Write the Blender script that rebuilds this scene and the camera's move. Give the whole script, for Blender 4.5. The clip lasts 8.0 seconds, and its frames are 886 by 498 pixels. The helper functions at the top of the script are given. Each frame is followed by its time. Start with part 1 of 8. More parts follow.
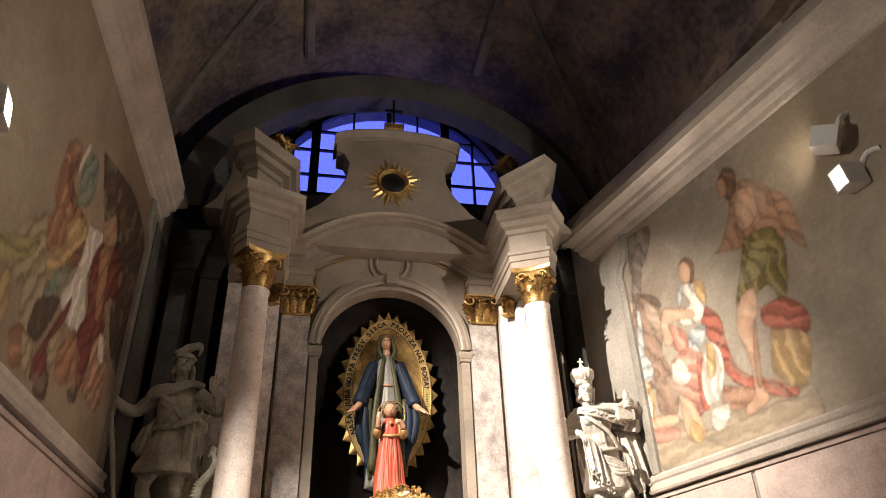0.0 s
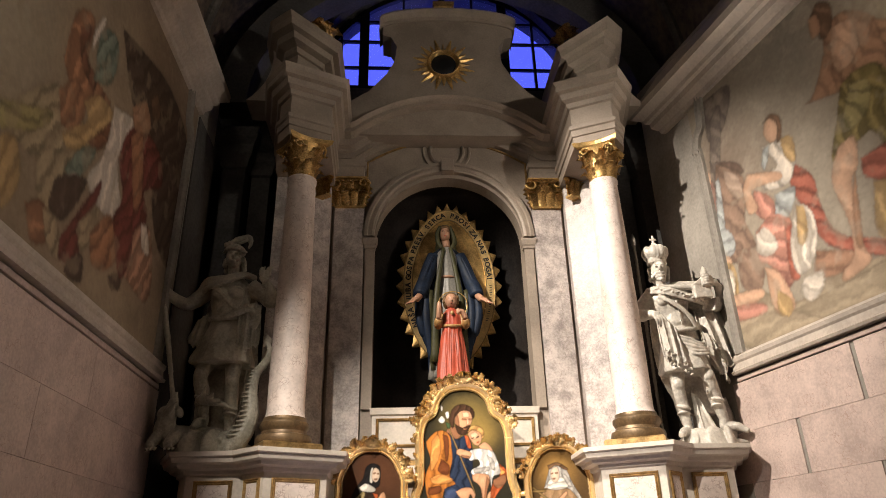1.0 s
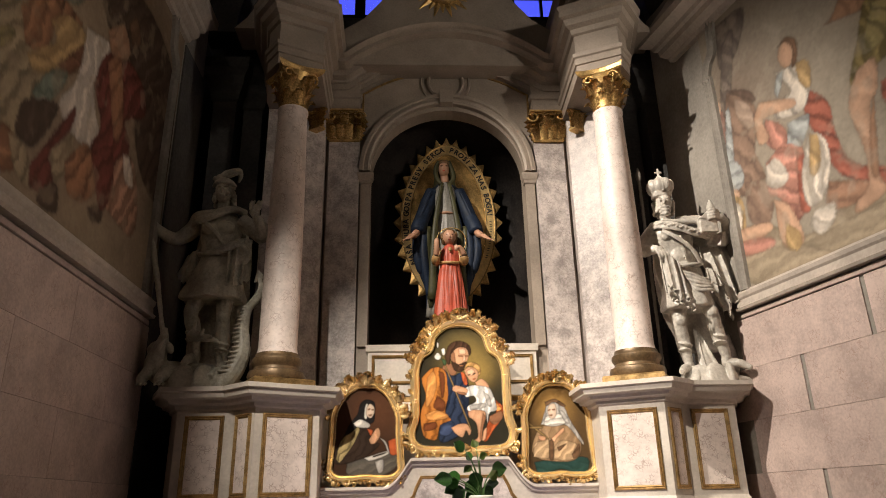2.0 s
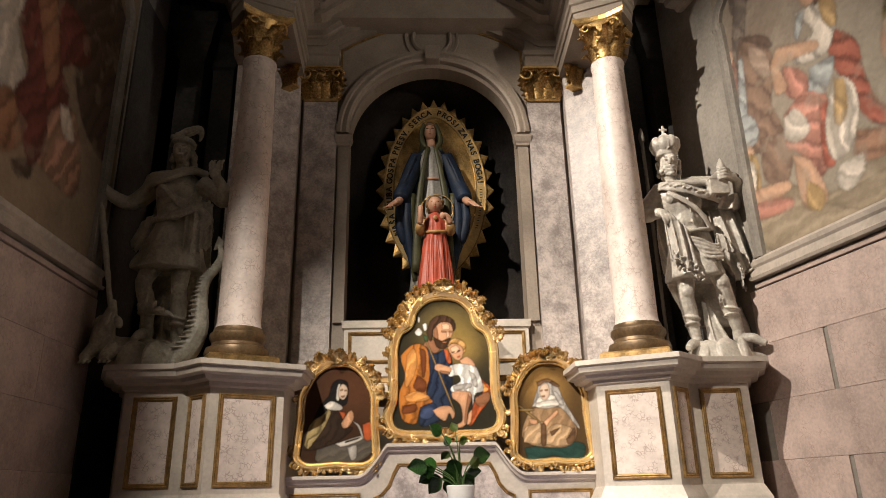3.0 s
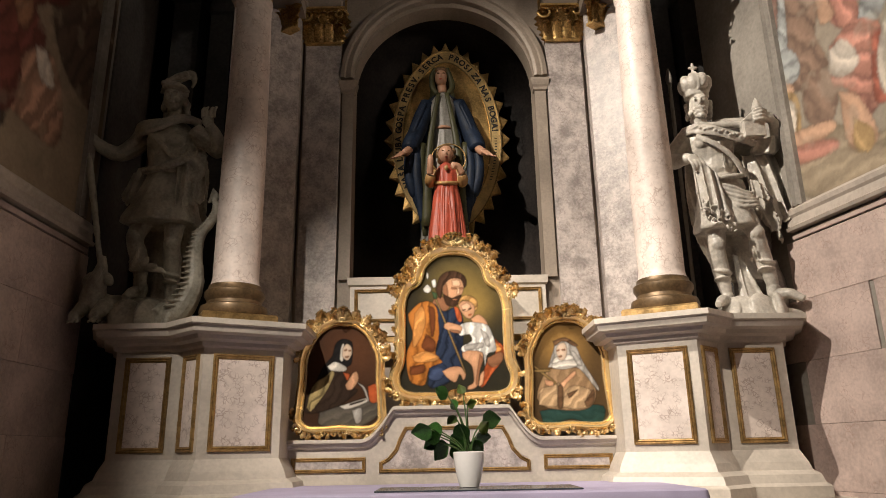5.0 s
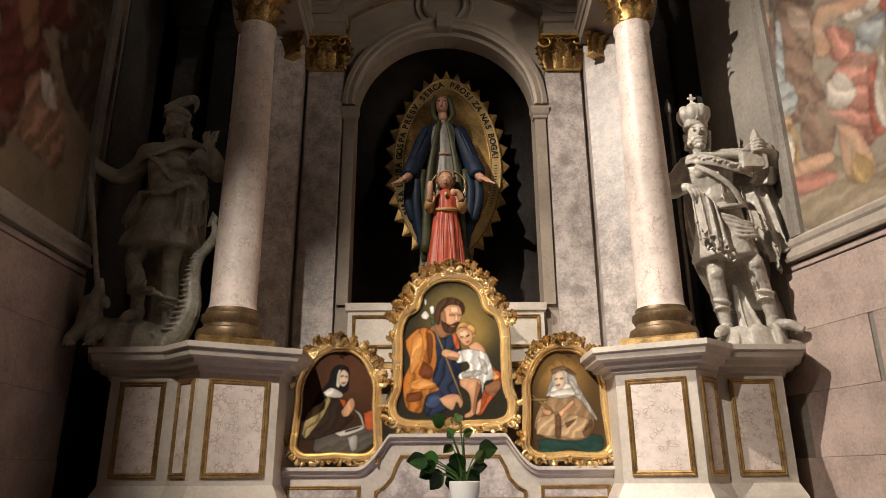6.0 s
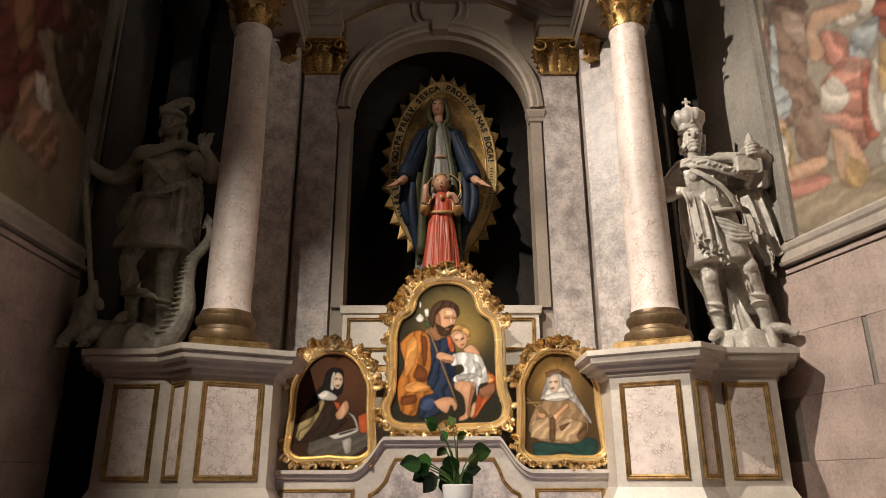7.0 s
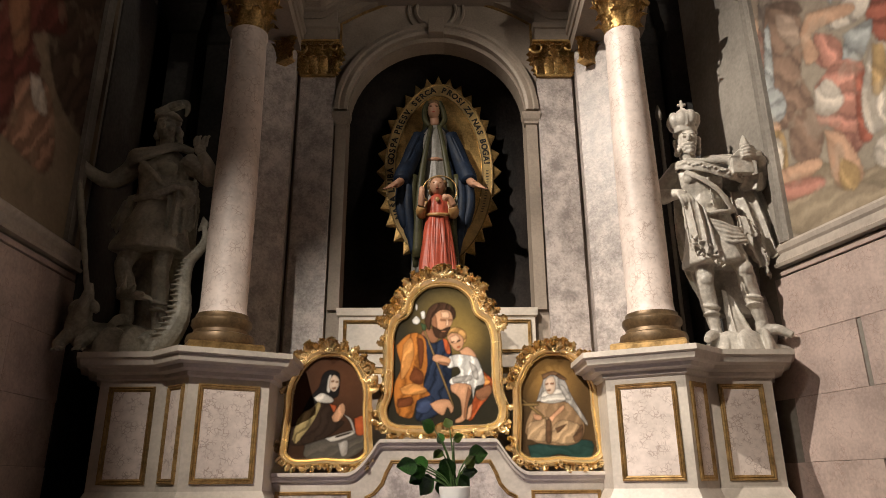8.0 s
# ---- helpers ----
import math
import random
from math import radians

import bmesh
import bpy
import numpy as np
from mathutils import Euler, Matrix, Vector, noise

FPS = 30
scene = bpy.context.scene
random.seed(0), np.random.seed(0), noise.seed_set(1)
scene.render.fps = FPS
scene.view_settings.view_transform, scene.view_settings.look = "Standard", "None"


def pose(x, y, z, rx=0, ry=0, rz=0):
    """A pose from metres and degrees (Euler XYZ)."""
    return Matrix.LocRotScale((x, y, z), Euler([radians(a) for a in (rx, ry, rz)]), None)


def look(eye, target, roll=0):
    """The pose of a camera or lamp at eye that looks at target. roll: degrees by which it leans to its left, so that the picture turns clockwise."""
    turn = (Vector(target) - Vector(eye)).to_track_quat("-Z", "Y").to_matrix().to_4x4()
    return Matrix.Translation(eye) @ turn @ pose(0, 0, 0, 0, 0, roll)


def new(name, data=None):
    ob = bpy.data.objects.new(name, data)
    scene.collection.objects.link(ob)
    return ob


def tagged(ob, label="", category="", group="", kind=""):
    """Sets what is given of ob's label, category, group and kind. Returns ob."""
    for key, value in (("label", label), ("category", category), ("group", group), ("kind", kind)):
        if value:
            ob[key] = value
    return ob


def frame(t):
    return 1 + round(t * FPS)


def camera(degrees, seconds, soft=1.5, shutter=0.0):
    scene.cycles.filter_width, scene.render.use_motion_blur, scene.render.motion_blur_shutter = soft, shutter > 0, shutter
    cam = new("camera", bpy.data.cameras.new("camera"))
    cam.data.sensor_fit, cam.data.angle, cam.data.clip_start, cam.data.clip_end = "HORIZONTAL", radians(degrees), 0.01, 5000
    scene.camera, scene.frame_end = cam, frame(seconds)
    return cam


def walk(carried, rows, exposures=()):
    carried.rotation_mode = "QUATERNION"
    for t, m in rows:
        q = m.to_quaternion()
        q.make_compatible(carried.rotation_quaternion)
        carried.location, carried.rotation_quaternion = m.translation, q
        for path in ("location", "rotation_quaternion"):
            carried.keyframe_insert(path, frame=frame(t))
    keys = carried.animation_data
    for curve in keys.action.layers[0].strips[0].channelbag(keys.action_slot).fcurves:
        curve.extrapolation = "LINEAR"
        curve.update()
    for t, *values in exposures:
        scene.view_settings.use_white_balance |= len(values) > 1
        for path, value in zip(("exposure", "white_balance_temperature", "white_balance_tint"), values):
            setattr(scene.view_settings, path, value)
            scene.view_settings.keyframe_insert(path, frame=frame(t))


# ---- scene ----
cam = camera(65.0, 8.0, soft=0.8)
PATH = [
    (0, (-0.676, -5.036, 1.421), (-0.339, -3.36, 2.458), -2.1),
    (0.5, (-0.442, -4.813, 1.385), (-0.263, -3.05, 2.312), -1.4),
    (0.8, (-0.419, -4.623, 1.335), (-0.288, -2.823, 2.197), -1.6),
    (1, (-0.422, -4.579, 1.309), (-0.303, -2.77, 2.154), -1.5),
    (1.5, (-0.374, -4.528, 1.286), (-0.273, -2.679, 2.043), -0.8),
    (1.7, (-0.365, -4.502, 1.294), (-0.261, -2.63, 1.987), -1.1),
    (2.8, (-0.145, -3.989, 1.312), (-0.081, -2.124, 2.032), -0.8),
    (3, (-0.141, -3.908, 1.318), (-0.064, -2.025, 1.987), -1.2),
    (3.5, (-0.096, -3.718, 1.338), (-0.045, -1.798, 1.896), 0.6),
    (4, (-0.048, -3.65, 1.342), (-0.027, -1.719, 1.864), -1.2),
    (4.5, (-0.045, -3.619, 1.354), (-0.036, -1.69, 1.883), -1.3),
    (6, (-0.037, -3.611, 1.371), (-0.029, -1.713, 2.002), -0.3),
    (6.5, (-0.021, -3.612, 1.368), (-0.019, -1.716, 2.003), -0.3),
    (7, (-0.021, -3.61, 1.368), (-0.006, -1.715, 2.008), -0.2),
    (7.5, (-0.024, -3.613, 1.371), (0.0, -1.718, 2.011), -0.4),
    (8, (-0.023, -3.615, 1.369), (0.004, -1.722, 2.014), -0.4),
]
walk(cam, [(t, look(e, g, r)) for t, e, g, r in PATH], exposures=[(0.0, 1.25), (0.5, 0.9), (1.0, 0.55), (1.5, 0.35), (2.8, 0.1), (4.5, 0.02), (6.0, -0.1), (8.0, -0.15)])

# ---- light of the place ----
world = bpy.data.worlds.new("dusk_sky")
scene.world = world
world.use_nodes = True
wn = world.node_tree.nodes
wn["Background"].inputs["Color"].default_value = (0.075, 0.095, 0.85, 1)
wn["Background"].inputs["Strength"].default_value = 1.15


def spot(name, at, aim, power, degrees, colour, radius=0.025, blend=0.35):
    data = bpy.data.lights.new(name, "SPOT")
    data.energy, data.color, data.spot_size, data.spot_blend = power, colour, radians(degrees), blend
    data.shadow_soft_size = radius
    ob = new(name, data)
    ob.matrix_world = look(at, aim)
    return ob


WARM = (1.0, 0.89, 0.77)
KEY, KEY_AIM = (-1.93, -1.75, 5.62), (1.35, 0.35, 2.75)
KEY2, KEY2_AIM = (-1.80, -4.1, 5.22), (0.08, 0.15, 1.62)
LAMP_L, LAMP_L_AIM = (-1.93, -2.66, 3.42), (2.4, -2.05, 4.1)
LAMP_R, LAMP_R_AIM = (2.33, -2.06, 4.26), (-0.4, 0.9, 5.9)
LAMP_R2, LAMP_R2_AIM = (2.36, -2.12, 3.92), (-2.1, -2.0, 3.3)
spot("spot_light_lamp", KEY, KEY_AIM, 1380, 55, WARM, blend=0.95)
spot("spot_light_lamp", KEY2, KEY2_AIM, 1650, 37, WARM, blend=0.9)
spot("spot_light_lamp", LAMP_L, LAMP_L_AIM, 95, 54, WARM, blend=0.8)
spot("spot_light_lamp", LAMP_R, LAMP_R_AIM, 85, 74, WARM, blend=0.8)
spot("spot_light_lamp", LAMP_R2, LAMP_R2_AIM, 60, 52, WARM, blend=0.7)

# ---- materials ----


def mat(name, colour, rough=0.6, metal=0.0, vary=0.12, scale=6.0, fine=60.0, bump=0.15, dark=None, veins=None, spec=0.5, dirt=0.0):
    """A surface with broad mottling, fine grain, optional veins of a second colour and relief."""
    m = bpy.data.materials.new(name)
    m.use_nodes = True
    nt = m.node_tree
    n, l = nt.nodes, nt.links
    b = n["Principled BSDF"]
    co = n.new("ShaderNodeTexCoord")
    info = n.new("ShaderNodeObjectInfo")
    off = n.new("ShaderNodeVectorMath")
    off.operation = "MULTIPLY_ADD"
    l.new(info.outputs["Random"], off.inputs[0])
    off.inputs[1].default_value = (7.0, 5.0, 3.0)
    l.new(co.outputs["Object"], off.inputs[2])
    big = n.new("ShaderNodeTexNoise")
    big.inputs["Scale"].default_value, big.inputs["Detail"].default_value, big.inputs["Roughness"].default_value = scale, 6, 0.62
    l.new(off.outputs[0], big.inputs["Vector"])
    small = n.new("ShaderNodeTexNoise")
    small.inputs["Scale"].default_value, small.inputs["Detail"].default_value = fine, 3
    l.new(off.outputs[0], small.inputs["Vector"])
    ramp = n.new("ShaderNodeValToRGB")
    lo = dark or tuple(c * (1 - 2.2 * vary) for c in colour)
    hi = tuple(min(1, c * (1 + vary)) for c in colour)
    ramp.color_ramp.elements[0].position, ramp.color_ramp.elements[1].position = 0.34, 0.66
    ramp.color_ramp.elements[0].color, ramp.color_ramp.elements[1].color = (*lo, 1), (*hi, 1)
    mixf = n.new("ShaderNodeMath")
    mixf.operation = "MULTIPLY_ADD"
    l.new(small.outputs["Fac"], mixf.inputs[0])
    mixf.inputs[1].default_value = 0.44
    sub = n.new("ShaderNodeMath")
    sub.operation = "SUBTRACT"
    l.new(big.outputs["Fac"], sub.inputs[0])
    sub.inputs[1].default_value = 0.22
    l.new(sub.outputs[0], mixf.inputs[2])
    l.new(mixf.outputs[0], ramp.inputs["Fac"])
    col = ramp.outputs["Color"]
    if veins:
        vcol, vscale, vwidth, amount = veins
        warp = n.new("ShaderNodeVectorMath")
        warp.operation = "MULTIPLY_ADD"
        l.new(big.outputs["Color"], warp.inputs[0])
        warp.inputs[1].default_value = (4.0 / vscale,) * 3
        l.new(off.outputs[0], warp.inputs[2])
        vor = n.new("ShaderNodeTexVoronoi")
        vor.feature = "DISTANCE_TO_EDGE"
        vor.inputs["Scale"].default_value = vscale
        l.new(warp.outputs[0], vor.inputs["Vector"])
        vr = n.new("ShaderNodeMapRange")
        vr.inputs["From Min"].default_value, vr.inputs["From Max"].default_value = 0.0, vwidth
        vr.inputs["To Min"].default_value, vr.inputs["To Max"].default_value = amount, 0.0
        l.new(vor.outputs["Distance"], vr.inputs["Value"])
        patch = n.new("ShaderNodeTexNoise")
        patch.inputs["Scale"].default_value, patch.inputs["Detail"].default_value = vscale * 0.45, 4
        l.new(off.outputs[0], patch.inputs["Vector"])
        pr = n.new("ShaderNodeMapRange")
        pr.inputs["From Min"].default_value, pr.inputs["From Max"].default_value = 0.46, 0.60
        l.new(patch.outputs["Fac"], pr.inputs["Value"])
        mul = n.new("ShaderNodeMath")
        mul.operation = "MULTIPLY"
        l.new(vr.outputs[0], mul.inputs[0])
        l.new(pr.outputs[0], mul.inputs[1])
        mx = n.new("ShaderNodeMix")
        mx.data_type = "RGBA"
        l.new(mul.outputs[0], mx.inputs[0])
        l.new(col, mx.inputs[6])
        mx.inputs[7].default_value = (*vcol, 1)
        col = mx.outputs[2]
    if dirt:
        dn = n.new("ShaderNodeTexNoise")
        dn.inputs["Scale"].default_value, dn.inputs["Detail"].default_value, dn.inputs["Roughness"].default_value = 2.3, 8, 0.7
        l.new(off.outputs[0], dn.inputs["Vector"])
        dr = n.new("ShaderNodeMapRange")
        dr.inputs["From Min"].default_value, dr.inputs["From Max"].default_value, dr.inputs["To Max"].default_value = 0.52, 0.72, dirt
        l.new(dn.outputs["Fac"], dr.inputs["Value"])
        mx = n.new("ShaderNodeMix")
        mx.data_type = "RGBA"
        l.new(dr.outputs[0], mx.inputs[0])
        l.new(col, mx.inputs[6])
        mx.inputs[7].default_value = (*(c * 0.42 for c in colour), 1)
        col = mx.outputs[2]
    l.new(col, b.inputs["Base Color"])
    rr = n.new("ShaderNodeMapRange")
    rr.inputs["To Min"].default_value, rr.inputs["To Max"].default_value = max(0.04, rough - 0.14), min(1, rough + 0.14)
    l.new(big.outputs["Fac"], rr.inputs["Value"])
    l.new(rr.outputs[0], b.inputs["Roughness"])
    b.inputs["Metallic"].default_value = metal
    b.inputs["Specular IOR Level"].default_value = spec
    if bump:
        bp = n.new("ShaderNodeBump")
        bp.inputs["Strength"].default_value, bp.inputs["Distance"].default_value = bump, 0.006
        l.new(mixf.outputs[0], bp.inputs["Height"])
        l.new(bp.outputs[0], b.inputs["Normal"])
    return m


M_STONE = mat("grey_stucco", (0.29, 0.238, 0.19), 0.6, vary=0.10, scale=3.5, fine=70, dirt=0.35)
M_PED = mat("pale_pink_marble", (0.54, 0.485, 0.415), 0.42, vary=0.08, scale=4, fine=50, dirt=0.4)
M_PANEL = mat("veined_marble", (0.66, 0.57, 0.51), 0.34, vary=0.07, scale=7, fine=40, bump=0.05, veins=((0.22, 0.15, 0.12), 44, 0.13, 0.65))
M_COLUMN = mat("pink_marble", (0.72, 0.62, 0.56), 0.5, vary=0.09, scale=5, fine=45, bump=0.05, veins=((0.30, 0.18, 0.13), 34, 0.09, 0.6))
M_BRONZE = mat("dull_bronze_gilding", (0.17, 0.11, 0.055), 0.45, 0.45, vary=0.2, scale=12, fine=60, bump=0.15, dirt=0.5)
M_PILASTER = mat("grey_marble", (0.46, 0.405, 0.375), 0.45, vary=0.20, scale=9, fine=55, bump=0.5, veins=((0.20, 0.155, 0.145), 30, 0.10, 0.6))
M_GOLD = mat("gilding", (1.0, 0.72, 0.36), 0.23, 0.72, vary=0.08, scale=14, fine=70, bump=0.35, dirt=0.05)
M_OLDGOLD = mat("old_gilding", (0.62, 0.40, 0.15), 0.42, 0.75, vary=0.22, scale=12, fine=80, bump=0.35, dirt=0.6)
M_TRIM = mat("gilded_beading", (0.42, 0.27, 0.11), 0.38, 0.75, vary=0.18, scale=18, fine=80, bump=0.2, dirt=0.4)
M_STATUE = mat("white_stucco", (0.56, 0.52, 0.455), 0.42, vary=0.14, scale=8, fine=60, bump=0.4, dirt=0.6)
# darker copy of the statue stucco: the knight's weaker light put into its colour
M_STATUE_SHADED = mat("shaded_stucco", (0.47, 0.445, 0.365), 0.42, vary=0.16, scale=8, fine=60, bump=0.4, dirt=0.6)
M_WALLBLOCK = mat("rosy_wall_stone", (0.56, 0.44, 0.39), 0.5, vary=0.12, scale=4.5, fine=60, bump=0.10, veins=((0.30, 0.18, 0.14), 24, 0.05, 0.55), dirt=0.3)
M_JOINT = mat("mortar", (0.46, 0.36, 0.32), 0.9, vary=0.1)
M_PLASTER = mat("grey_plaster", (0.30, 0.272, 0.235), 0.85, vary=0.12, scale=2.2, fine=40, bump=0.2, dirt=0.4)
M_CORNICE = mat("painted_cornice", (0.46, 0.40, 0.34), 0.75, vary=0.10, scale=3, fine=40, dirt=0.3)
# shade behind the altar is put into this base colour; the urns share it
M_DARK = mat("shade_dark_plaster", (0.10, 0.095, 0.09), 0.8, vary=0.2, scale=2, fine=40, dirt=0.4)
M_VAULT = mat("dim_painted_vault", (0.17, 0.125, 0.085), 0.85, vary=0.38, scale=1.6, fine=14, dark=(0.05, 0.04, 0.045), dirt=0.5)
# the niche's inner shade is put into this near-black base
M_NICHE = mat("niche_shade", (0.045, 0.035, 0.03), 0.6, vary=0.3, scale=2.5, fine=50, dirt=0.3)
M_FLOOR = mat("stone_floor", (0.30, 0.25, 0.22), 0.45, vary=0.15, scale=3, fine=40)
M_WHITE = mat("white_glaze", (0.82, 0.80, 0.77), 0.18, vary=0.02, bump=0.0)
M_CLOTH = mat("lilac_cloth", (0.43, 0.39, 0.54), 0.85, vary=0.05, scale=5, fine=300, bump=0.12, spec=0.2)
M_IRON = mat("black_iron", (0.02, 0.02, 0.022), 0.5, 0.6, vary=0.1)
M_SLATE = mat("dark_slab", (0.05, 0.06, 0.07), 0.2, vary=0.1)

# ---- mesh helpers ----


def part(name, bm, material, parent=None, label="", smooth=False):
    me = bpy.data.meshes.new(name)
    bmesh.ops.recalc_face_normals(bm, faces=bm.faces[:])
    bm.to_mesh(me)
    bm.free()
    for mt in (material if isinstance(material, (list, tuple)) else [material]):
        me.materials.append(mt)
    if smooth:
        me.shade_smooth()
        if smooth is not True:
            me.set_sharp_from_angle(angle=radians(smooth))
    ob = new(name, me)
    if parent:
        ob.parent = parent
    if label:
        tagged(ob, label)
    return ob


def thing(name, label, category, group="", at=(0, 0, 0)):
    ob = new(name)
    ob.empty_display_size = 0.05
    ob.location = at
    return tagged(ob, label, category, group)


def offset(poly, d):
    """The plan polygon moved outwards by d with mitred corners."""
    n = len(poly)
    area = sum(poly[i][0] * poly[(i + 1) % n][1] - poly[(i + 1) % n][0] * poly[i][1] for i in range(n))
    sg = 1 if area > 0 else -1
    out = []
    for i in range(n):
        p, q, r = Vector(poly[i - 1]), Vector(poly[i]), Vector(poly[(i + 1) % n])
        a, b = (q - p).normalized(), (r - q).normalized()
        na, nb = Vector((a.y, -a.x)) * sg, Vector((b.y, -b.x)) * sg
        m = na + nb
        k = max(0.35, 1 + na.dot(nb))
        out.append(tuple(q + m * (d / k)))
    return out


def ring_faces(bm, a, b, closed=True):
    n = len(a)
    for i in range(n if closed else n - 1):
        j = (i + 1) % n
        bm.faces.new((a[i], a[j], b[j], b[i]))


def loft(bm, poly, profile):
    """A solid whose plan is poly, drawn in and out along the profile of (offset, z)."""
    last = None
    for d, z in profile:
        ring = [bm.verts.new((x, y, z)) for x, y in offset(poly, d)]
        if last:
            ring_faces(bm, last, ring)
        else:
            bm.faces.new(ring)
        last = ring
    bm.faces.new(last)
    return bm


def box(bm, x0, x1, y0, y1, z0, z1, m=None):
    vs = [bm.verts.new((x, y, z)) for z in (z0, z1) for x, y in ((x0, y0), (x1, y0), (x1, y1), (x0, y1))]
    bm.faces.new(vs[:4])
    bm.faces.new(vs[4:])
    ring_faces(bm, vs[:4], vs[4:])
    if m:
        bmesh.ops.transform(bm, matrix=m, verts=vs)
    return vs


def bevelled(bm, w=0.004, seg=2):
    bmesh.ops.bevel(bm, geom=bm.edges[:], offset=w, segments=seg, affect="EDGES", profile=0.6)
    return bm


def lathe(bm, profile, centre=(0, 0), n=32):
    """A turned solid from a profile of (radius, z)."""
    last = None
    for r, z in profile:
        ring = [bm.verts.new((centre[0] + r * math.cos(2 * math.pi * i / n), centre[1] + r * math.sin(2 * math.pi * i / n), z)) for i in range(n)]
        if last:
            ring_faces(bm, last, ring)
        else:
            bm.faces.new(ring)
        last = ring
    bm.faces.new(last)
    return bm


def sweep(bm, path, normals, profile, up, closed=False):
    """A moulding: profile of (out, along up) drawn along path; normals give the outward way at each point, up the third axis."""
    rings = []
    for p, nn in zip(path, normals):
        rings.append([bm.verts.new(Vector(p) + Vector(nn) * o + Vector(up) * u) for o, u in profile])
    for a, b in zip(rings, rings[1:] + ([rings[0]] if closed else [])):
        ring_faces(bm, a, b)
    if not closed:
        bm.faces.new(rings[0])
        bm.faces.new(rings[-1][::-1])
    return bm


def wall_frame(bm, corners, normal, w, depth):
    """A mitred picture moulding round a flat polygon of corners, proud of it along normal."""
    c = [Vector(p) for p in corners]
    nrm = Vector(normal).normalized()
    n = len(c)
    rings = []
    prof = ((0, 0), (0.0, depth * 0.7), (0.25, depth), (0.5, depth * 0.6), (0.7, depth * 0.9), (1.0, depth * 0.5), (1.0, 0))
    area = sum((c[i].cross(c[(i + 1) % n]) for i in range(n)), Vector())
    sg = 1 if area.dot(nrm) > 0 else -1
    for i in range(n):
        a, b = (c[i] - c[i - 1]).normalized(), (c[(i + 1) % n] - c[i]).normalized()
        na, nb = a.cross(nrm) * sg, b.cross(nrm) * sg
        m = (na + nb) / max(0.4, 1 + na.dot(nb))
        rings.append([bm.verts.new(c[i] - m * (w * o) + nrm * d) for o, d in prof])
    for i in range(n):
        ring_faces(bm, rings[i], rings[(i + 1) % n])
    return bm


def extrude_outline(bm, pts, y0, y1):
    """A solid from an outline in x, z, from depth y0 to y1."""
    a = [bm.verts.new((x, y0, z)) for x, z in pts]
    b = [bm.verts.new((x, y1, z)) for x, z in pts]
    bm.faces.new(a)
    bm.faces.new(b)
    ring_faces(bm, a, b)
    return bm


def arc(cx, cz, r, a0, a1, n):
    return [(cx + r * math.cos(radians(a0 + (a1 - a0) * i / n)), cz + r * math.sin(radians(a0 + (a1 - a0) * i / n))) for i in range(n + 1)]

# ---- the room ----
def right_x(y):
    """The right wall leans in towards the altar."""
    return 2.04 - 0.245 * y


LEFT_X, WALL_END = -2.1, 0.78
bm = bmesh.new()
box(bm, -4.5, 4.5, -8, 2.2, -0.2, 0)
tagged(part("floor", bm, M_FLOOR), "grey stone church floor", "floor", kind="structure")

RW = [(right_x(WALL_END), WALL_END), (right_x(-8), -8), (right_x(-8) + 0.4, -8), (right_x(WALL_END) + 0.7, WALL_END)]
LW = [(LEFT_X, WALL_END), (LEFT_X, -8), (LEFT_X - 0.4, -8), (LEFT_X - 0.4, WALL_END)]
WALLS = {}
for nm, plan in (("wall_right", RW), ("wall_left", LW)):
    bm = bmesh.new()
    loft(bm, plan, [(0, 0), (0, 5.46)])
    WALLS[nm] = tagged(part(nm, bm, M_PLASTER), "plastered chapel side wall with fresco and stone dado", "wall", kind="structure")
bm = bmesh.new()
box(bm, -4.5, 4.5, -8.3, -8, 0, 9)
tagged(part("wall_front", bm, M_PLASTER), "plain plaster wall closing the chapel", "wall", kind="structure")

# cornice along the side walls, carried round their ends
CORN = [(0.0, 4.80), (0.03, 4.81), (0.04, 4.85), (0.055, 4.865), (0.08, 4.90), (0.085, 4.95), (0.11, 4.965), (0.12, 5.0), (0.165, 5.04), (0.185, 5.055), (0.19, 5.12), (0.175, 5.13), (0.0, 5.42)]
for nm, plan, end in (("right", RW, 0.46), ("left", LW, 0.26)):
    bm = bmesh.new()
    run = [(right_x(end) if nm == "right" else x, end) if i == 0 else ((x, end) if i == 3 else (x, y)) for i, (x, y) in enumerate(plan)]
    loft(bm, run, CORN)
    tagged(part("cornice_" + nm, bm, M_CORNICE), "pale moulded cornice on the side wall", "cornice", kind="structure")

# vault and back wall with its lunette window
WIN_Y, WIN_C, WIN_R = 1.75, (0.10, 6.30), 1.50
bm = bmesh.new()
out = [(2.9, 0.0)] + [(2.9, 5.4)] + [(2.9, 8.6), (-2.9, 8.6), (-2.9, 0.0)]
lun = [(WIN_C[0] + WIN_R, WIN_C[1] - 0.05)] + arc(*WIN_C, WIN_R, 0, 180, 28) + [(WIN_C[0] - WIN_R, WIN_C[1] - 0.05)]
for y in (WIN_Y, WIN_Y + 0.35):
    o1 = [bm.verts.new((x, y, z)) for x, z in [(-2.9, 0), (2.9, 0), (2.9, lun[0][1]), (-2.9, lun[0][1])]]
    bm.faces.new(o1)
    o2 = [bm.verts.new((x, y, z)) for x, z in [(2.9, lun[0][1]), (2.9, 8.7), (-2.9, 8.7), (-2.9, lun[0][1])] + lun[::-1]]
    bm.faces.new(o2)
    if y == WIN_Y:
        first = o2[4:]
    else:
        ring_faces(bm, first, o2[4:])
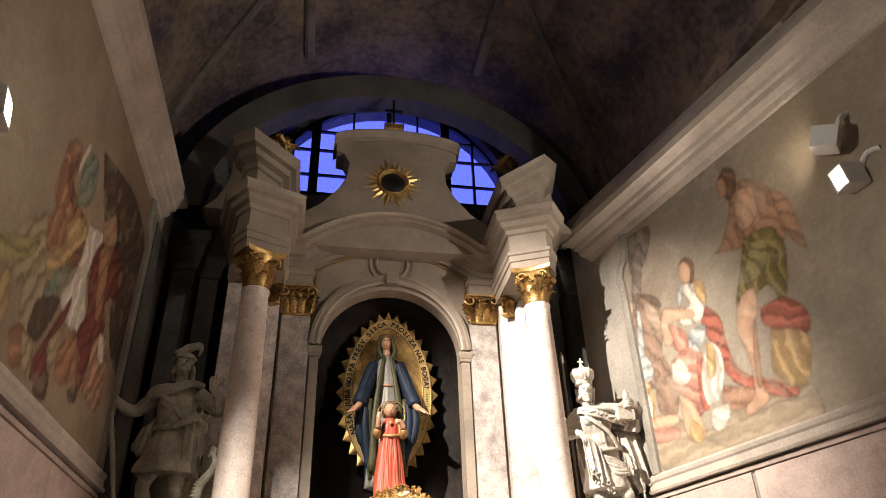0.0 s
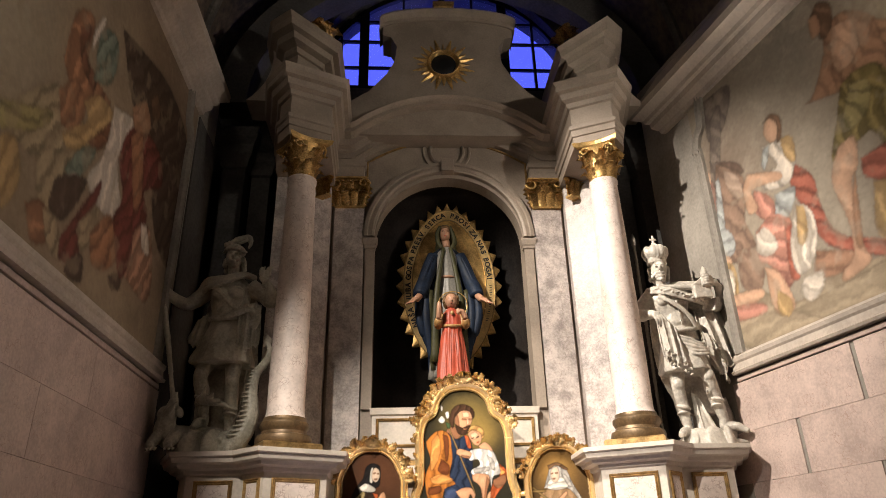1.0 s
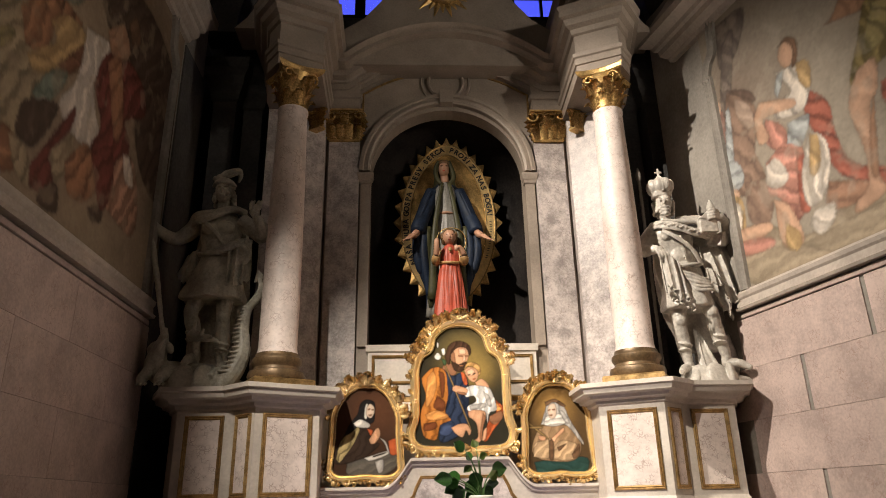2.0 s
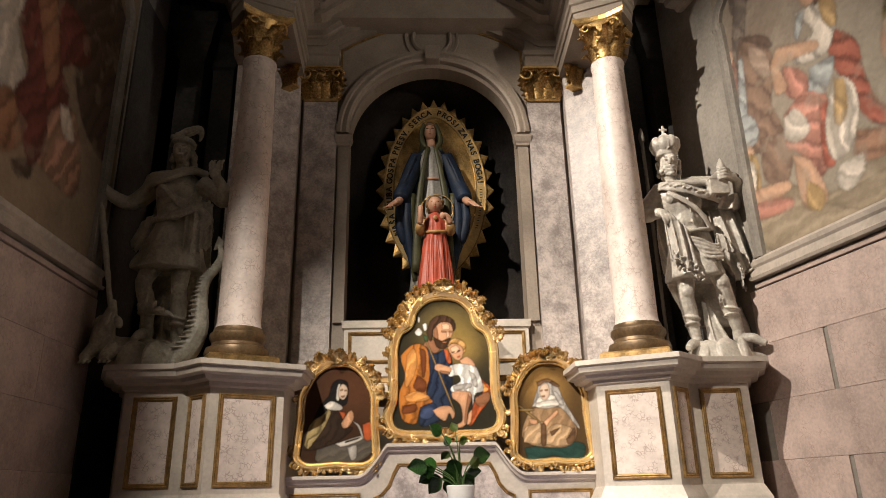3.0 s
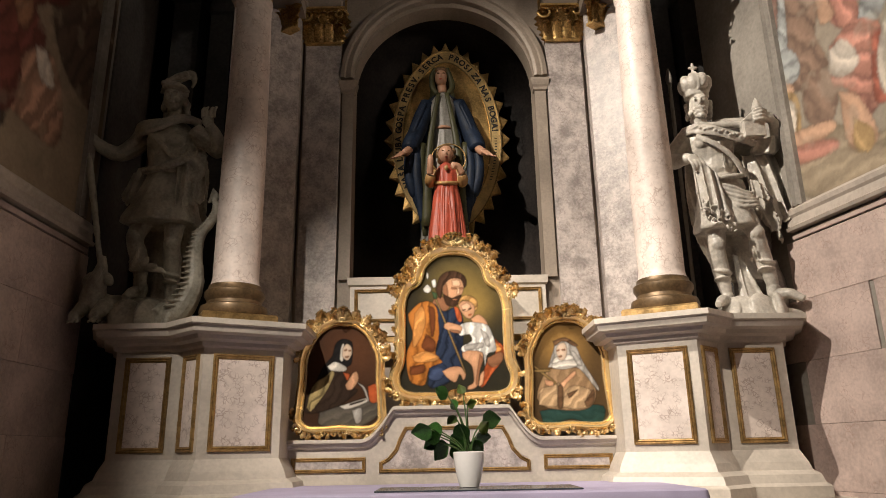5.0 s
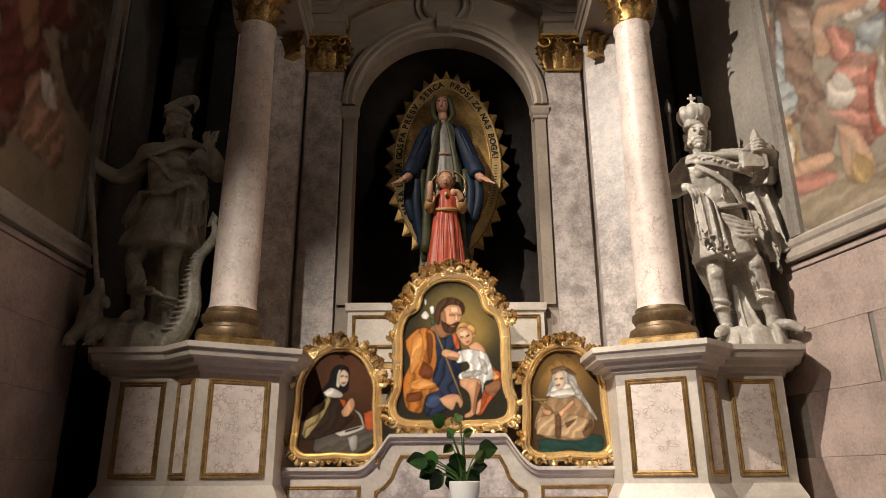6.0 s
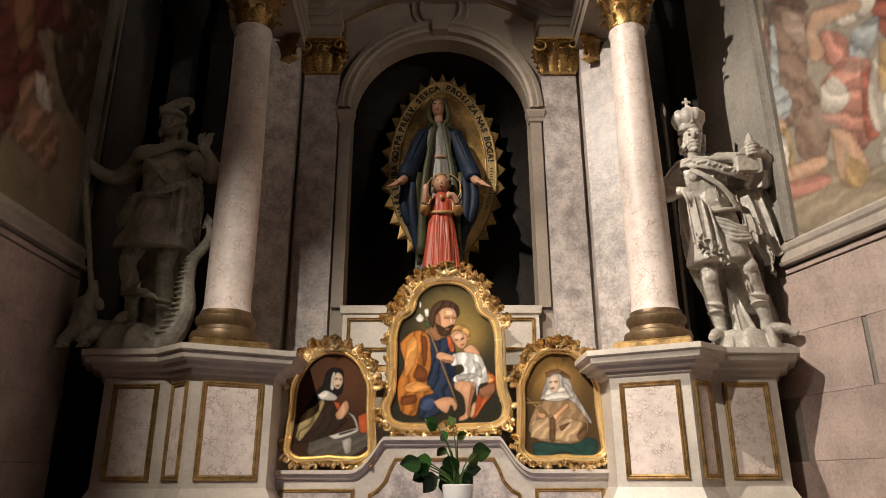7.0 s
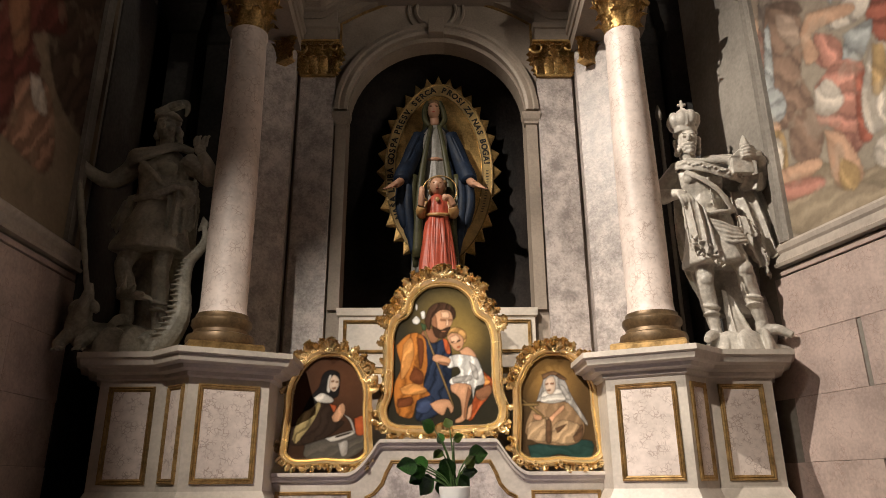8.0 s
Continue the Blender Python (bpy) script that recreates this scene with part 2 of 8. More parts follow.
tagged(part("wall_back", bm, M_DARK), "plaster wall behind the altar, shade in its dark grey, with a lunette opening", "wall", kind="structure")

bm = bmesh.new()
VR = 2.52
inner = arc(0.02, 5.42, VR, 0, 180, 40)
outer = arc(0.02, 5.42, VR + 0.25, 180, 0, 40)
extrude_outline(bm, inner + outer, -8.0, WIN_Y)
box(bm, 2.40, 4.5, -8.0, WIN_Y, 5.47, 5.65)
box(bm, -4.5, -2.36, -8.0, WIN_Y, 5.47, 5.65)
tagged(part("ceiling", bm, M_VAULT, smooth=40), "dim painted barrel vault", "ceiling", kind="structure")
# recess walls beside the altar hold their gloom in the dark colour
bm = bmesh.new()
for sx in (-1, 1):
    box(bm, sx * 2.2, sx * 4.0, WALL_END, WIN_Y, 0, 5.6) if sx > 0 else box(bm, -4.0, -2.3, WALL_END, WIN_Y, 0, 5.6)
tagged(part("recess_wall", bm, M_DARK), "recess wall beside the altar, shade in its dark colour", "wall", kind="structure")
bm = bmesh.new()
for w0, h0, w1, h1, y0 in ((1.96, 1.72, 2.26, 2.06, 0.98), (1.88, 1.90, 1.98, 2.0, 1.20), (1.74, 2.36, 1.82, 2.46, 1.62)):
    ell = [(0.04 + w0 * math.cos(math.pi * k / 40), 5.46 + h0 * math.sin(math.pi * k / 40)) for k in range(41)]
    ell += [(0.04 + w1 * math.cos(math.pi * k / 40), 5.46 + h1 * math.sin(math.pi * k / 40)) for k in range(40, -1, -1)]
    extrude_outline(bm, ell, y0, 1.25 if y0 < 1.5 else WIN_Y - 0.002)
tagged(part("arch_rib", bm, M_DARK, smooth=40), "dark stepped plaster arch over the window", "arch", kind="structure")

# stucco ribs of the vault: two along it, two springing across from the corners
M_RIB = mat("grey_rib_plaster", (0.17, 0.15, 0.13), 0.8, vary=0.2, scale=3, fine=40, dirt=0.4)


def vault_rib(course, w, d):
    """A rib that hugs the vault; course gives (degrees round the vault, y)."""
    bm = bmesh.new()
    rings = []
    for k, (a, y) in enumerate(course):
        a0, y0 = course[max(0, k - 1)]
        a1, y1 = course[min(len(course) - 1, k + 1)]
        sa, sy = radians(a1 - a0) * VR, y1 - y0
        n_ = math.hypot(sa, sy)
        ring = []
        for off, out in ((-w, -0.02), (-w, d * 0.6), (-w * 0.55, d), (w * 0.55, d), (w, d * 0.6), (w, -0.02)):
            aa = radians(a) + off * sy / n_ / VR
            r = VR - out
            ring.append(bm.verts.new((0.02 + r * math.cos(aa), y - off * sa / n_, 5.42 + r * math.sin(aa))))
        rings.append(ring)
    for a, b in zip(rings, rings[1:]):
        ring_faces(bm, a, b)
    bm.faces.new(rings[0])
    bm.faces.new(rings[-1])
    return part("vault_rib", bm, M_RIB, smooth=40)


for sx in (-1, 1):
    tagged(vault_rib([(90 - sx * 24, 0.97 - 0.25 * k) for k in range(36)], 0.06, 0.06), "grey stucco rib along the vault", "vault rib", kind="structure")
    tagged(vault_rib([(90 - sx * (86 - 62 * math.sin(math.pi / 2 * k / 20)), 0.9 - 2.1 * (k / 20) ** 1.6) for k in range(21)], 0.05, 0.06), "grey stucco rib springing from the corner", "vault rib", kind="structure")
    tagged(vault_rib([(90 - sx * (86 - 62 * math.sin(math.pi / 2 * k / 20)), -3.3 + 2.1 * (k / 20) ** 1.6) for k in range(21)], 0.05, 0.06), "grey stucco rib springing from the corner", "vault rib", kind="structure")

# ---- altarpiece, right half mirrored by s ----
PED = [(0.905, 0.165), (1.272, -0.028), (1.435, 0.115), (1.79, 0.125), (1.90, 0.36), (1.90, 1.2), (0.905, 1.2)]
PED_PROF = [(0.125, 1.12), (0.125, 1.175), (0.10, 1.19), (0.085, 1.23), (0.05, 1.25), (0.035, 1.29), (0.012, 1.33), (0.0, 1.35),
            (0.0, 1.905), (0.018, 1.915), (0.022, 1.935), (0.06, 1.945), (0.07, 1.965), (0.105, 1.975), (0.115, 2.005), (0.13, 2.012), (0.13, 2.04), (0.0, 2.045)]
COL = (1.205, 0.21)


def mirror(poly, s):
    return [(x * s, y) for x, y in poly]


def panel_on(bm_gold, p, q, z0, z1, inset, s, w=0.026, d=0.014):
    """A gilded frame on the upright face from plan point p to q."""
    a, b = Vector((p[0] * s, p[1])), Vector((q[0] * s, q[1]))
    t = (b - a).normalized()
    a, b = a + t * inset, b - t * inset
    nrm = Vector((t.y, -t.x, 0))
    if nrm.y > 0:
        nrm = -nrm
    c = [(a.x, a.y, z0), (b.x, b.y, z0), (b.x, b.y, z1), (a.x, a.y, z1)]
    wall_frame(bm_gold, c, nrm, w, d)
    return c, nrm


def slab(bm, c, nrm, inset, d):
    """A flat inlay inside the corners c, standing d proud."""
    c = [Vector(p) for p in c]
    mid = sum(c, Vector()) / 4
    u, v = (c[1] - c[0]).normalized(), Vector((0, 0, 1))
    q = []
    for p in c:
        e = p - mid
        q.append(p - u * math.copysign(inset, e.dot(u)) - v * math.copysign(inset, e.z))
    a = [bm.verts.new(p + nrm * d) for p in q]
    b = [bm.verts.new(p - nrm * 0.01) for p in q]
    bm.faces.new(a)
    bm.faces.new(b)
    ring_faces(bm, a, b)


for s in (1, -1):
    ped = thing("altar_pedestal", "pale pink marble altar pedestal with gilded panel frames", "pedestal", "pedestals of the altar")
    bm = bmesh.new()
    loft(bm, mirror(PED, s), PED_PROF)
    part("body", bm, M_PED, ped)
    bm = bmesh.new()
    loft(bm, mirror(PED, s), [(0.14, 0), (0.14, 1.02), (0.17, 1.03), (0.21, 1.06), (0.23, 1.07), (0.23, 1.115), (0.1, 1.118)])
    part("plinth", bm, M_PED, ped, "pale stone plinth with a projecting ledge")
    for k, (i, ins) in enumerate(((0, 0.05), (1, 0.03), (2, 0.055))):
        bm = bmesh.new()
        c, nrm = panel_on(bm, PED[i], PED[i + 1], 1.385, 1.875, ins, s)
        fr = part("panel_frame", bm, M_TRIM, ped, "gilded panel moulding", smooth=30)
        bm = bmesh.new()
        slab(bm, c, nrm, 0.027, 0.004)
        part("panel", bm, M_PANEL, ped, "veined pink marble panel")

    col = thing("column", "pale pink marble column with a gilded capital", "column", "columns of the altar")
    bm = bmesh.new()
    lathe(bm, [(0.14, 2.275), (0.132, 2.29), (0.127, 2.32), (0.128, 2.6), (0.126, 3.0), (0.119, 3.5), (0.108, 4.05), (0.106, 4.10), (0.114, 4.115), (0.114, 4.135), (0.1, 4.14)], (COL[0] * s, COL[1]), 48)
    part("shaft", bm, M_COLUMN, col, smooth=35)
    bm = bmesh.new()
    lathe(bm, [(0.15, 2.095), (0.178, 2.10), (0.188, 2.125), (0.18, 2.155), (0.155, 2.165), (0.148, 2.185), (0.155, 2.20), (0.165, 2.215), (0.163, 2.24), (0.146, 2.255), (0.142, 2.276), (0.1, 2.278)], (COL[0] * s, COL[1]), 48)
    part("base_ring", bm, M_BRONZE, col, "bronzed turned column base", smooth=40)
    d0, d1 = Vector((0.367, -0.193)).normalized(), Vector((0.193, 0.367)).normalized()
    cc = Vector(COL)
    pl = [tuple(cc + d0 * a * 0.2 + d1 * b * 0.2) for a, b in ((-1, -1), (1, -1), (1, 1), (-1, 1))]
    bm = bmesh.new()
    loft(bm, mirror(pl, s), [(0.0, 2.042), (0.0, 2.085), (-0.008, 2.096)])
    part("base_block", bm, M_TRIM, col, "worn gilded block under the column")

# gradine behind the table
GR_Y = 0.387
def gradine_top(x):
    x = abs(x)
    if x < 0.325:
        return 1.615
    if x < 0.50:
        t = (x - 0.325) / 0.175
        return 1.44 + 0.175 * (1 - math.sin(t * math.pi / 2)) ** 1.0
    return 1.44
gr = thing("gradine", "pale marble altar step with curved shoulders and gilded panels", "altar step")
xs = [-0.92 + 1.84 * i / 92 for i in range(93)]
bm = bmesh.new()
extrude_outline(bm, [(-0.92, 1.0), (0.92, 1.0)] + [(x, gradine_top(x) - 0.03) for x in xs[::-1]], GR_Y, 0.86)
part("body", bm, M_PED, gr)
bm = bmesh.new()
rings = []
for x in xs:
    t = gradine_top(x)
    rings.append([bm.verts.new((x, y, t + z)) for y, z in ((0.86, 0.0), (GR_Y - 0.05, 0.0), (GR_Y - 0.05, -0.018), (GR_Y - 0.03, -0.026), (GR_Y - 0.024, -0.042), (GR_Y - 0.005, -0.05), (GR_Y - 0.002, -0.06), (0.86, -0.06))])
for a, b in zip(rings, rings[1:]):
    ring_faces(bm, a, b)
bm.faces.new(rings[0])
bm.faces.new(rings[-1])
part("top_moulding", bm, M_PED, gr, smooth=35)

# table and its cloth
TX, TW, TY0, TY1, TZ = 0.06, 0.98, -0.60, 0.32, 1.205
tb = thing("altar_table", "stone altar table under a lilac cloth", "altar table")
bm = bmesh.new()
box(bm, TX - TW + 0.02, TX + TW - 0.02, TY0 + 0.02, TY1, 1.10, TZ - 0.006)
part("tabletop", bevelled(bm), M_PED, tb)
bm = bmesh.new()
box(bm, TX - TW + 0.15, TX + TW - 0.15, TY0 + 0.12, TY1, 0.0, 1.10)
part("base", bevelled(bm), M_PED, tb)

# retable wall with the arched niche
NY, NR = 0.96, 0.66
SPR = 3.96
rw = tagged(new("retable"), "grey stucco altar retable with an arched niche", "altar retable")
bm = bmesh.new()
hole = [(NR, 2.49)] + arc(0, SPR, NR, 0, 180, 32) + [(-NR, 2.49)]
half = 1.06
for y in (NY, NY + 0.16):
    low = [bm.verts.new((x, y, z)) for x, z in ((-half, 1.1), (half, 1.1), (half, 2.49), (NR, 2.49), (-NR, 2.49), (-half, 2.49))]
    bm.faces.new(low)
    top = [bm.verts.new((x, y, z)) for x, z in [(half, 2.49), (half, 5.3), (-half, 5.3), (-half, 2.49)] + hole[::-1]]
    bm.faces.new(top)
    if y == NY:
        f0 = top[4:]
    else:
        ring_faces(bm, f0, top[4:], closed=True)
part("wall", bm, M_STONE, rw)
# niche shell
bm = bmesh.new()
n = 24
rows = []
for i in range(n + 1):
    a = math.pi * i / n
    rows.append([(0.78 * math.cos(a), NY + 0.16 + 0.62 * math.sin(a) ** 0.8)])
prev = None
for z in [2.3, 3.0, SPR]:
    ring = [bm.verts.new((r[0][0], r[0][1], z)) for r in rows]
    if prev:
        ring_faces(bm, prev, ring, closed=False)
    prev = ring
for j in range(1, 11):
    b = math.pi / 2 * j / 10
    ring = [bm.verts.new((r[0][0] * math.cos(b), NY + 0.16 + (r[0][1] - NY - 0.16) * math.cos(b), SPR + 0.78 * math.sin(b))) for r in rows]
    ring_faces(bm, prev, ring, closed=False)
    prev = ring
bmesh.ops.solidify(bm, geom=bm.faces[:], thickness=0.03)
part("niche_shell", bm, M_NICHE, rw, "niche hollow with its shade in the dark colour", smooth=40)
bm = bmesh.new()
box(bm, -0.8, 0.8, NY + 0.1, NY + 0.75, 2.3, 2.40)
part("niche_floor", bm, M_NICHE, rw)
# moulding round the niche
bm = bmesh.new()
ARCHP = [(0.0, 0.0), (0.0, -0.05), (0.02, -0.06), (0.055, -0.05), (0.065, -0.065), (0.095, -0.06), (0.10, 0.0)]
pts = arc(0, SPR + 0.04, NR, 0, 180, 40)
sweep(bm, [(x, NY, z) for x, z in pts], [Vector((x, 0, z - SPR - 0.04)).normalized() for x, z in pts], [(o, d) for o, d in ARCHP], (0, 1, 0))
part("arch_moulding", bm, M_STONE, rw, smooth=35)
for s in (1, -1):
    bm = bmesh.new()
    loft(bm, mirror([(NR, NY - 0.03), (NR + 0.08, NY - 0.03), (NR + 0.08, NY + 0.01), (NR, NY + 0.01)], s), [(0, 2.49), (0, SPR - 0.08), (0.012, SPR - 0.07), (0.012, SPR - 0.05), (0.02, SPR - 0.035), (0.028, SPR), (0.028, SPR + 0.02), (0, SPR + 0.022)])
    part("impost", bm, M_STONE, rw)
bm = bmesh.new()
loft(bm, [(-0.65, NY - 0.06), (0.65, NY - 0.06), (0.65, NY + 0.2), (-0.65, NY + 0.2)], [(0, 2.10), (0, 2.43), (0.015, 2.44), (0.02, 2.49), (0, 2.495)])
part("sill", bm, M_PED, rw)

for s in (1, -1):
    # inner pilaster and the turned outer strip
    pil = thing("pilaster", "grey marble pilaster with a gilded capital", "pilaster", "pilasters of the altar")
    bm = bmesh.new()
    loft(bm, mirror([(0.755, NY - 0.045), (1.015, NY - 0.045), (1.015, NY + 0.02), (0.755, NY + 0.02)], s), [(0, 2.04), (0, 4.30)])
    part("shaft", bm, M_PILASTER, pil)
    pil2 = thing("pilaster", "grey marble pilaster turned towards the column", "pilaster", "pilasters of the altar")
    bm = bmesh.new()
    loft(bm, mirror([(1.045, NY - 0.10), (1.25, NY - 0.25), (1.5, NY - 0.25), (1.5, NY + 0.2), (1.045, NY + 0.2)], s), [(0.03, 2.04), (0.03, 2.12), (0, 2.16), (0, 4.57)])
    part("shaft", bm, M_PILASTER, pil2)

# entablature blocks over the columns
ENT = [(1.0, 0.20), (1.31, 0.055), (1.42, 0.2), (1.5, 0.6), (1.5, 1.0), (1.02, 1.0)]
for s in (1, -1):
    en = thing("entablature_block", "grey stucco entablature block over the column", "entablature", "entablature blocks")
    bm = bmesh.new()
    loft(bm, mirror(ENT, s), [(0.0, 4.47), (0.0, 4.56), (0.012, 4.565), (0.012, 4.62), (0.025, 4.63), (0.03, 4.66), (0.0, 4.67), (0.0, 4.84), (0.02, 4.85), (0.03, 4.89), (0.07, 4.91), (0.085, 4.96), (0.12, 4.97), (0.12, 5.02), (0.14, 5.06), (0.02, 5.08)])
    part("body", bm, M_STONE, en)
    bm = bmesh.new()
    loft(bm, mirror([(1.12, 0.26), (1.31, 0.17), (1.42, 0.3), (1.5, 0.6), (1.5, 1.0), (1.12, 1.0)], s), [(0.0, 5.07), (0.0, 5.15), (0.0, 5.47), (0.02, 5.48), (0.03, 5.53), (0.09, 5.56), (0.10, 5.62), (0.15, 5.64), (0.16, 5.70), (0.18, 5.75), (0.0, 5.80)])
    for v in bm.verts:
        if v.co.z > 5.3:
            v.co.z += (abs(v.co.x) - 1.15) * 0.45 - 0.18
    part("attic", bm, M_STONE, en)
    bm = bmesh.new()
    sc = [(1.46, 5.08), (1.78, 5.09), (1.74, 5.13), (1.68, 5.20), (1.625, 5.30), (1.59, 5.42), (1.575, 5.55), (1.585, 5.64), (1.56, 5.70), (1.46, 5.70)]
    extrude_outline(bm, [(x * s, z) for x, z in sc], 0.45, 0.75)
    part("side_volute", bm, M_STONE, en)

# arched cornice and gable
def arched(x, z_end, z_top, half_w):
    rise = z_top - z_end
    rad = (half_w ** 2 + rise ** 2) / (2 * rise)
    return z_end if abs(x) > half_w else z_top - rad + math.sqrt(rad * rad - x * x)
bm = bmesh.new()
rings = []
xs = [-1.1 + 2.2 * i / 60 for i in range(61)]
CP = [(y * 1.5, z * 0.62) for y, z in ((0.0, -0.45), (-0.035, -0.45), (-0.035, -0.36), (-0.06, -0.355), (-0.06, -0.26), (-0.075, -0.25), (-0.08, -0.23), (-0.12, -0.215), (-0.125, -0.13), (-0.145, -0.12), (-0.19, -0.10), (-0.19, -0.04), (-0.21, -0.03), (-0.225, 0.0), (0.0, 0.02))]
for x in xs:
    t = arched(x, 4.99, 5.31, 0.86)
    rings.append([bm.verts.new((x, NY + y, t + z)) for y, z in CP])
for a, b in zip(rings, rings[1:]):
    ring_faces(bm, a, b)
bm.faces.new(rings[0])
bm.faces.new(rings[-1])
part("arched_cornice", bm, M_STONE, rw, smooth=12)
bm = bmesh.new()
side = [(1.0, 4.95), (0.96, 5.30), (0.76, 5.44), (0.60, 5.64), (0.52, 5.80), (0.50, 5.98), (0.56, 6.10), (0.64, 6.12), (0.64, 6.22)]
topc = [(0.64 * math.cos(math.pi * i / 20), 6.22 + 0.14 * math.sin(math.pi * i / 20)) for i in range(21)]
extrude_outline(bm, [(x + 0.03, z) for x, z in side + topc[1:-1] + [(-x, z) for x, z in side[::-1]]], 0.75, 1.05)
part("gable", bm, M_STONE, rw)


# ---- figures ----


def ellipsoid(bm, c, r, rot=(0, 0, 0), mi=0, seg=16):
    m = Matrix.Translation(c) @ Euler([radians(a) for a in rot]).to_matrix().to_4x4() @ Matrix.Diagonal((*r, 1))
    vs = bmesh.ops.create_uvsphere(bm, u_segments=seg, v_segments=max(8, seg * 2 // 3), radius=1, matrix=m)["verts"]
    for f in {f for v in vs for f in v.link_faces}:
        f.material_index = mi
    return vs


def spline(pts, n):
    """A smooth run of points through pts; each is a tuple of any length."""
    out = []
    p = [np.array(q, float) for q in pts]
    p = [2 * p[0] - p[1]] + p + [2 * p[-1] - p[-2]]
    for i in range(1, len(p) - 2):
        for k in range(n):
            t = k / n
            out.append(0.5 * (2 * p[i] + (p[i + 1] - p[i - 1]) * t + (2 * p[i - 1] - 5 * p[i] + 4 * p[i + 1] - p[i + 2]) * t * t + (3 * p[i] - p[i - 1] - 3 * p[i + 1] + p[i + 2]) * t ** 3))
    out.append(p[-2])
    return out


THIN = 1.0


def tube(bm, pts, seg=12, mi=0, steps=5, flat=1.0):
    """A closed limb through (x, y, z, radius) points; flat squeezes it in depth."""
    run = spline(pts, steps)
    rings = []
    for i, q in enumerate(run):
        a, b = run[max(0, i - 1)], run[min(len(run) - 1, i + 1)]
        d = Vector((b[:3] - a[:3])).normalized()
        side = d.cross(Vector((0, 1, 0.01))).normalized()
        up = side.cross(d).normalized()
        rings.append([bm.verts.new(Vector(q[:3]) + (side * math.cos(2 * math.pi * k / seg) + up * math.sin(2 * math.pi * k / seg) * flat) * max(q[3] * THIN, 0.002)) for k in range(seg)])
    fs = [bm.faces.new(rings[0][::-1]), bm.faces.new(rings[-1])]
    for a, b in zip(rings, rings[1:]):
        for k in range(seg):
            fs.append(bm.faces.new((a[k], a[(k + 1) % seg], b[(k + 1) % seg], b[k])))
    for f in fs:
        f.material_index = mi


def robe(bm, rows, folds, amp, phase=0.0, twist=1.0, mi=0, seg=72, steps=5):
    """Hanging cloth: rows of (x, y, z, rx, ry, how deep the folds are)."""
    run = spline(rows, steps)
    rings = []
    for q in run:
        ring = []
        for k in range(seg):
            a = 2 * math.pi * k / seg
            w = 1 - 2 * abs(math.sin(folds * 0.5 * a + phase + twist * q[2] * 1.6)) + 0.6 * (1 - 2 * abs(math.sin((folds * 0.9 // 1) * a + 2 * phase - twist * q[2] * 2.5)))
            f = 1 + amp * 1.25 * q[5] * w
            ring.append(bm.verts.new((q[0] + q[3] * f * math.cos(a), q[1] + q[4] * f * math.sin(a), q[2])))
        rings.append(ring)
    fs = [bm.faces.new(rings[0][::-1]), bm.faces.new(rings[-1])]
    for a, b in zip(rings, rings[1:]):
        for k in range(seg):
            fs.append(bm.faces.new((a[k], a[(k + 1) % seg], b[(k + 1) % seg], b[k])))
    for f in fs:
        f.material_index = mi


def cloth(bm, top, bottom, folds, deep, jag, seed, thick=0.011, nu=40, nv=18):
    """A hanging sheet between two edges: folds deepen downwards, the lower edge is jagged by jag."""
    rnd = random.Random(seed)
    a, b = spline(top, nu // (len(top) - 1)), spline(bottom, nu // (len(bottom) - 1))
    n = min(len(a), len(b))
    ph, teeth, lean = rnd.uniform(0, 6), rnd.uniform(0.8, 1.2), rnd.choice((-1, 1))
    front, rear = [], []
    for j in range(nv + 1):
        t = j / nv
        rf, rr = [], []
        for i in range(n):
            u = i / (n - 1)
            cut = jag * t ** 6 * (0.5 + 0.35 * math.sin(u * 31 * teeth + ph) + 0.3 * math.sin(u * 67 + 2 * ph))
            p = Vector(a[i]).lerp(Vector(b[i]), t) + Vector((0, 0, cut))
            g = u * folds * 0.62 * 2 * math.pi + ph + 1.6 * t * lean + 1.1 * math.sin(u * 4 + 2.2 * t + ph)
            w = math.sin(g) + 0.35 * math.sin(2.3 * g + 1 + 2 * t)
            p.y -= deep * 0.62 * (0.5 + 0.5 * t) * w
            p.x += deep * 0.3 * t * math.cos(g)
            rf.append(bm.verts.new(p + Vector((0, -thick, 0))))
            rr.append(bm.verts.new(p + Vector((0, thick, 0))))
        front.append(rf)
        rear.append(rr)
    for g in (front, rear):
        for p, q in zip(g, g[1:]):
            ring_faces(bm, p, q, closed=False)
    edge_f = front[0] + [r[-1] for r in front[1:]] + front[-1][-2::-1] + [r[0] for r in front[-2:0:-1]]
    edge_r = rear[0] + [r[-1] for r in rear[1:]] + rear[-1][-2::-1] + [r[0] for r in rear[-2:0:-1]]
    ring_faces(bm, edge_f, edge_r)


def cast(name, bm, at, material, label, voxel=0.0048):
    """One fused sculpture from the overlapping masses in bm."""
    ob = part(name, bm, material)
    ob.location = at
    r = ob.modifiers.new("fuse", "REMESH")
    r.mode, r.voxel_size, r.use_smooth_shade = "VOXEL", voxel, True
    tex = bpy.data.textures.new("chisel", "CLOUDS")
    tex.noise_scale, tex.noise_depth = 0.06, 4
    ds = ob.modifiers.new("chisel", "DISPLACE")
    ds.texture, ds.strength, ds.mid_level, ds.texture_coords = tex, 0.011, 0.5, "LOCAL"
    return tagged(ob, label, "statue", "statues of the altar")


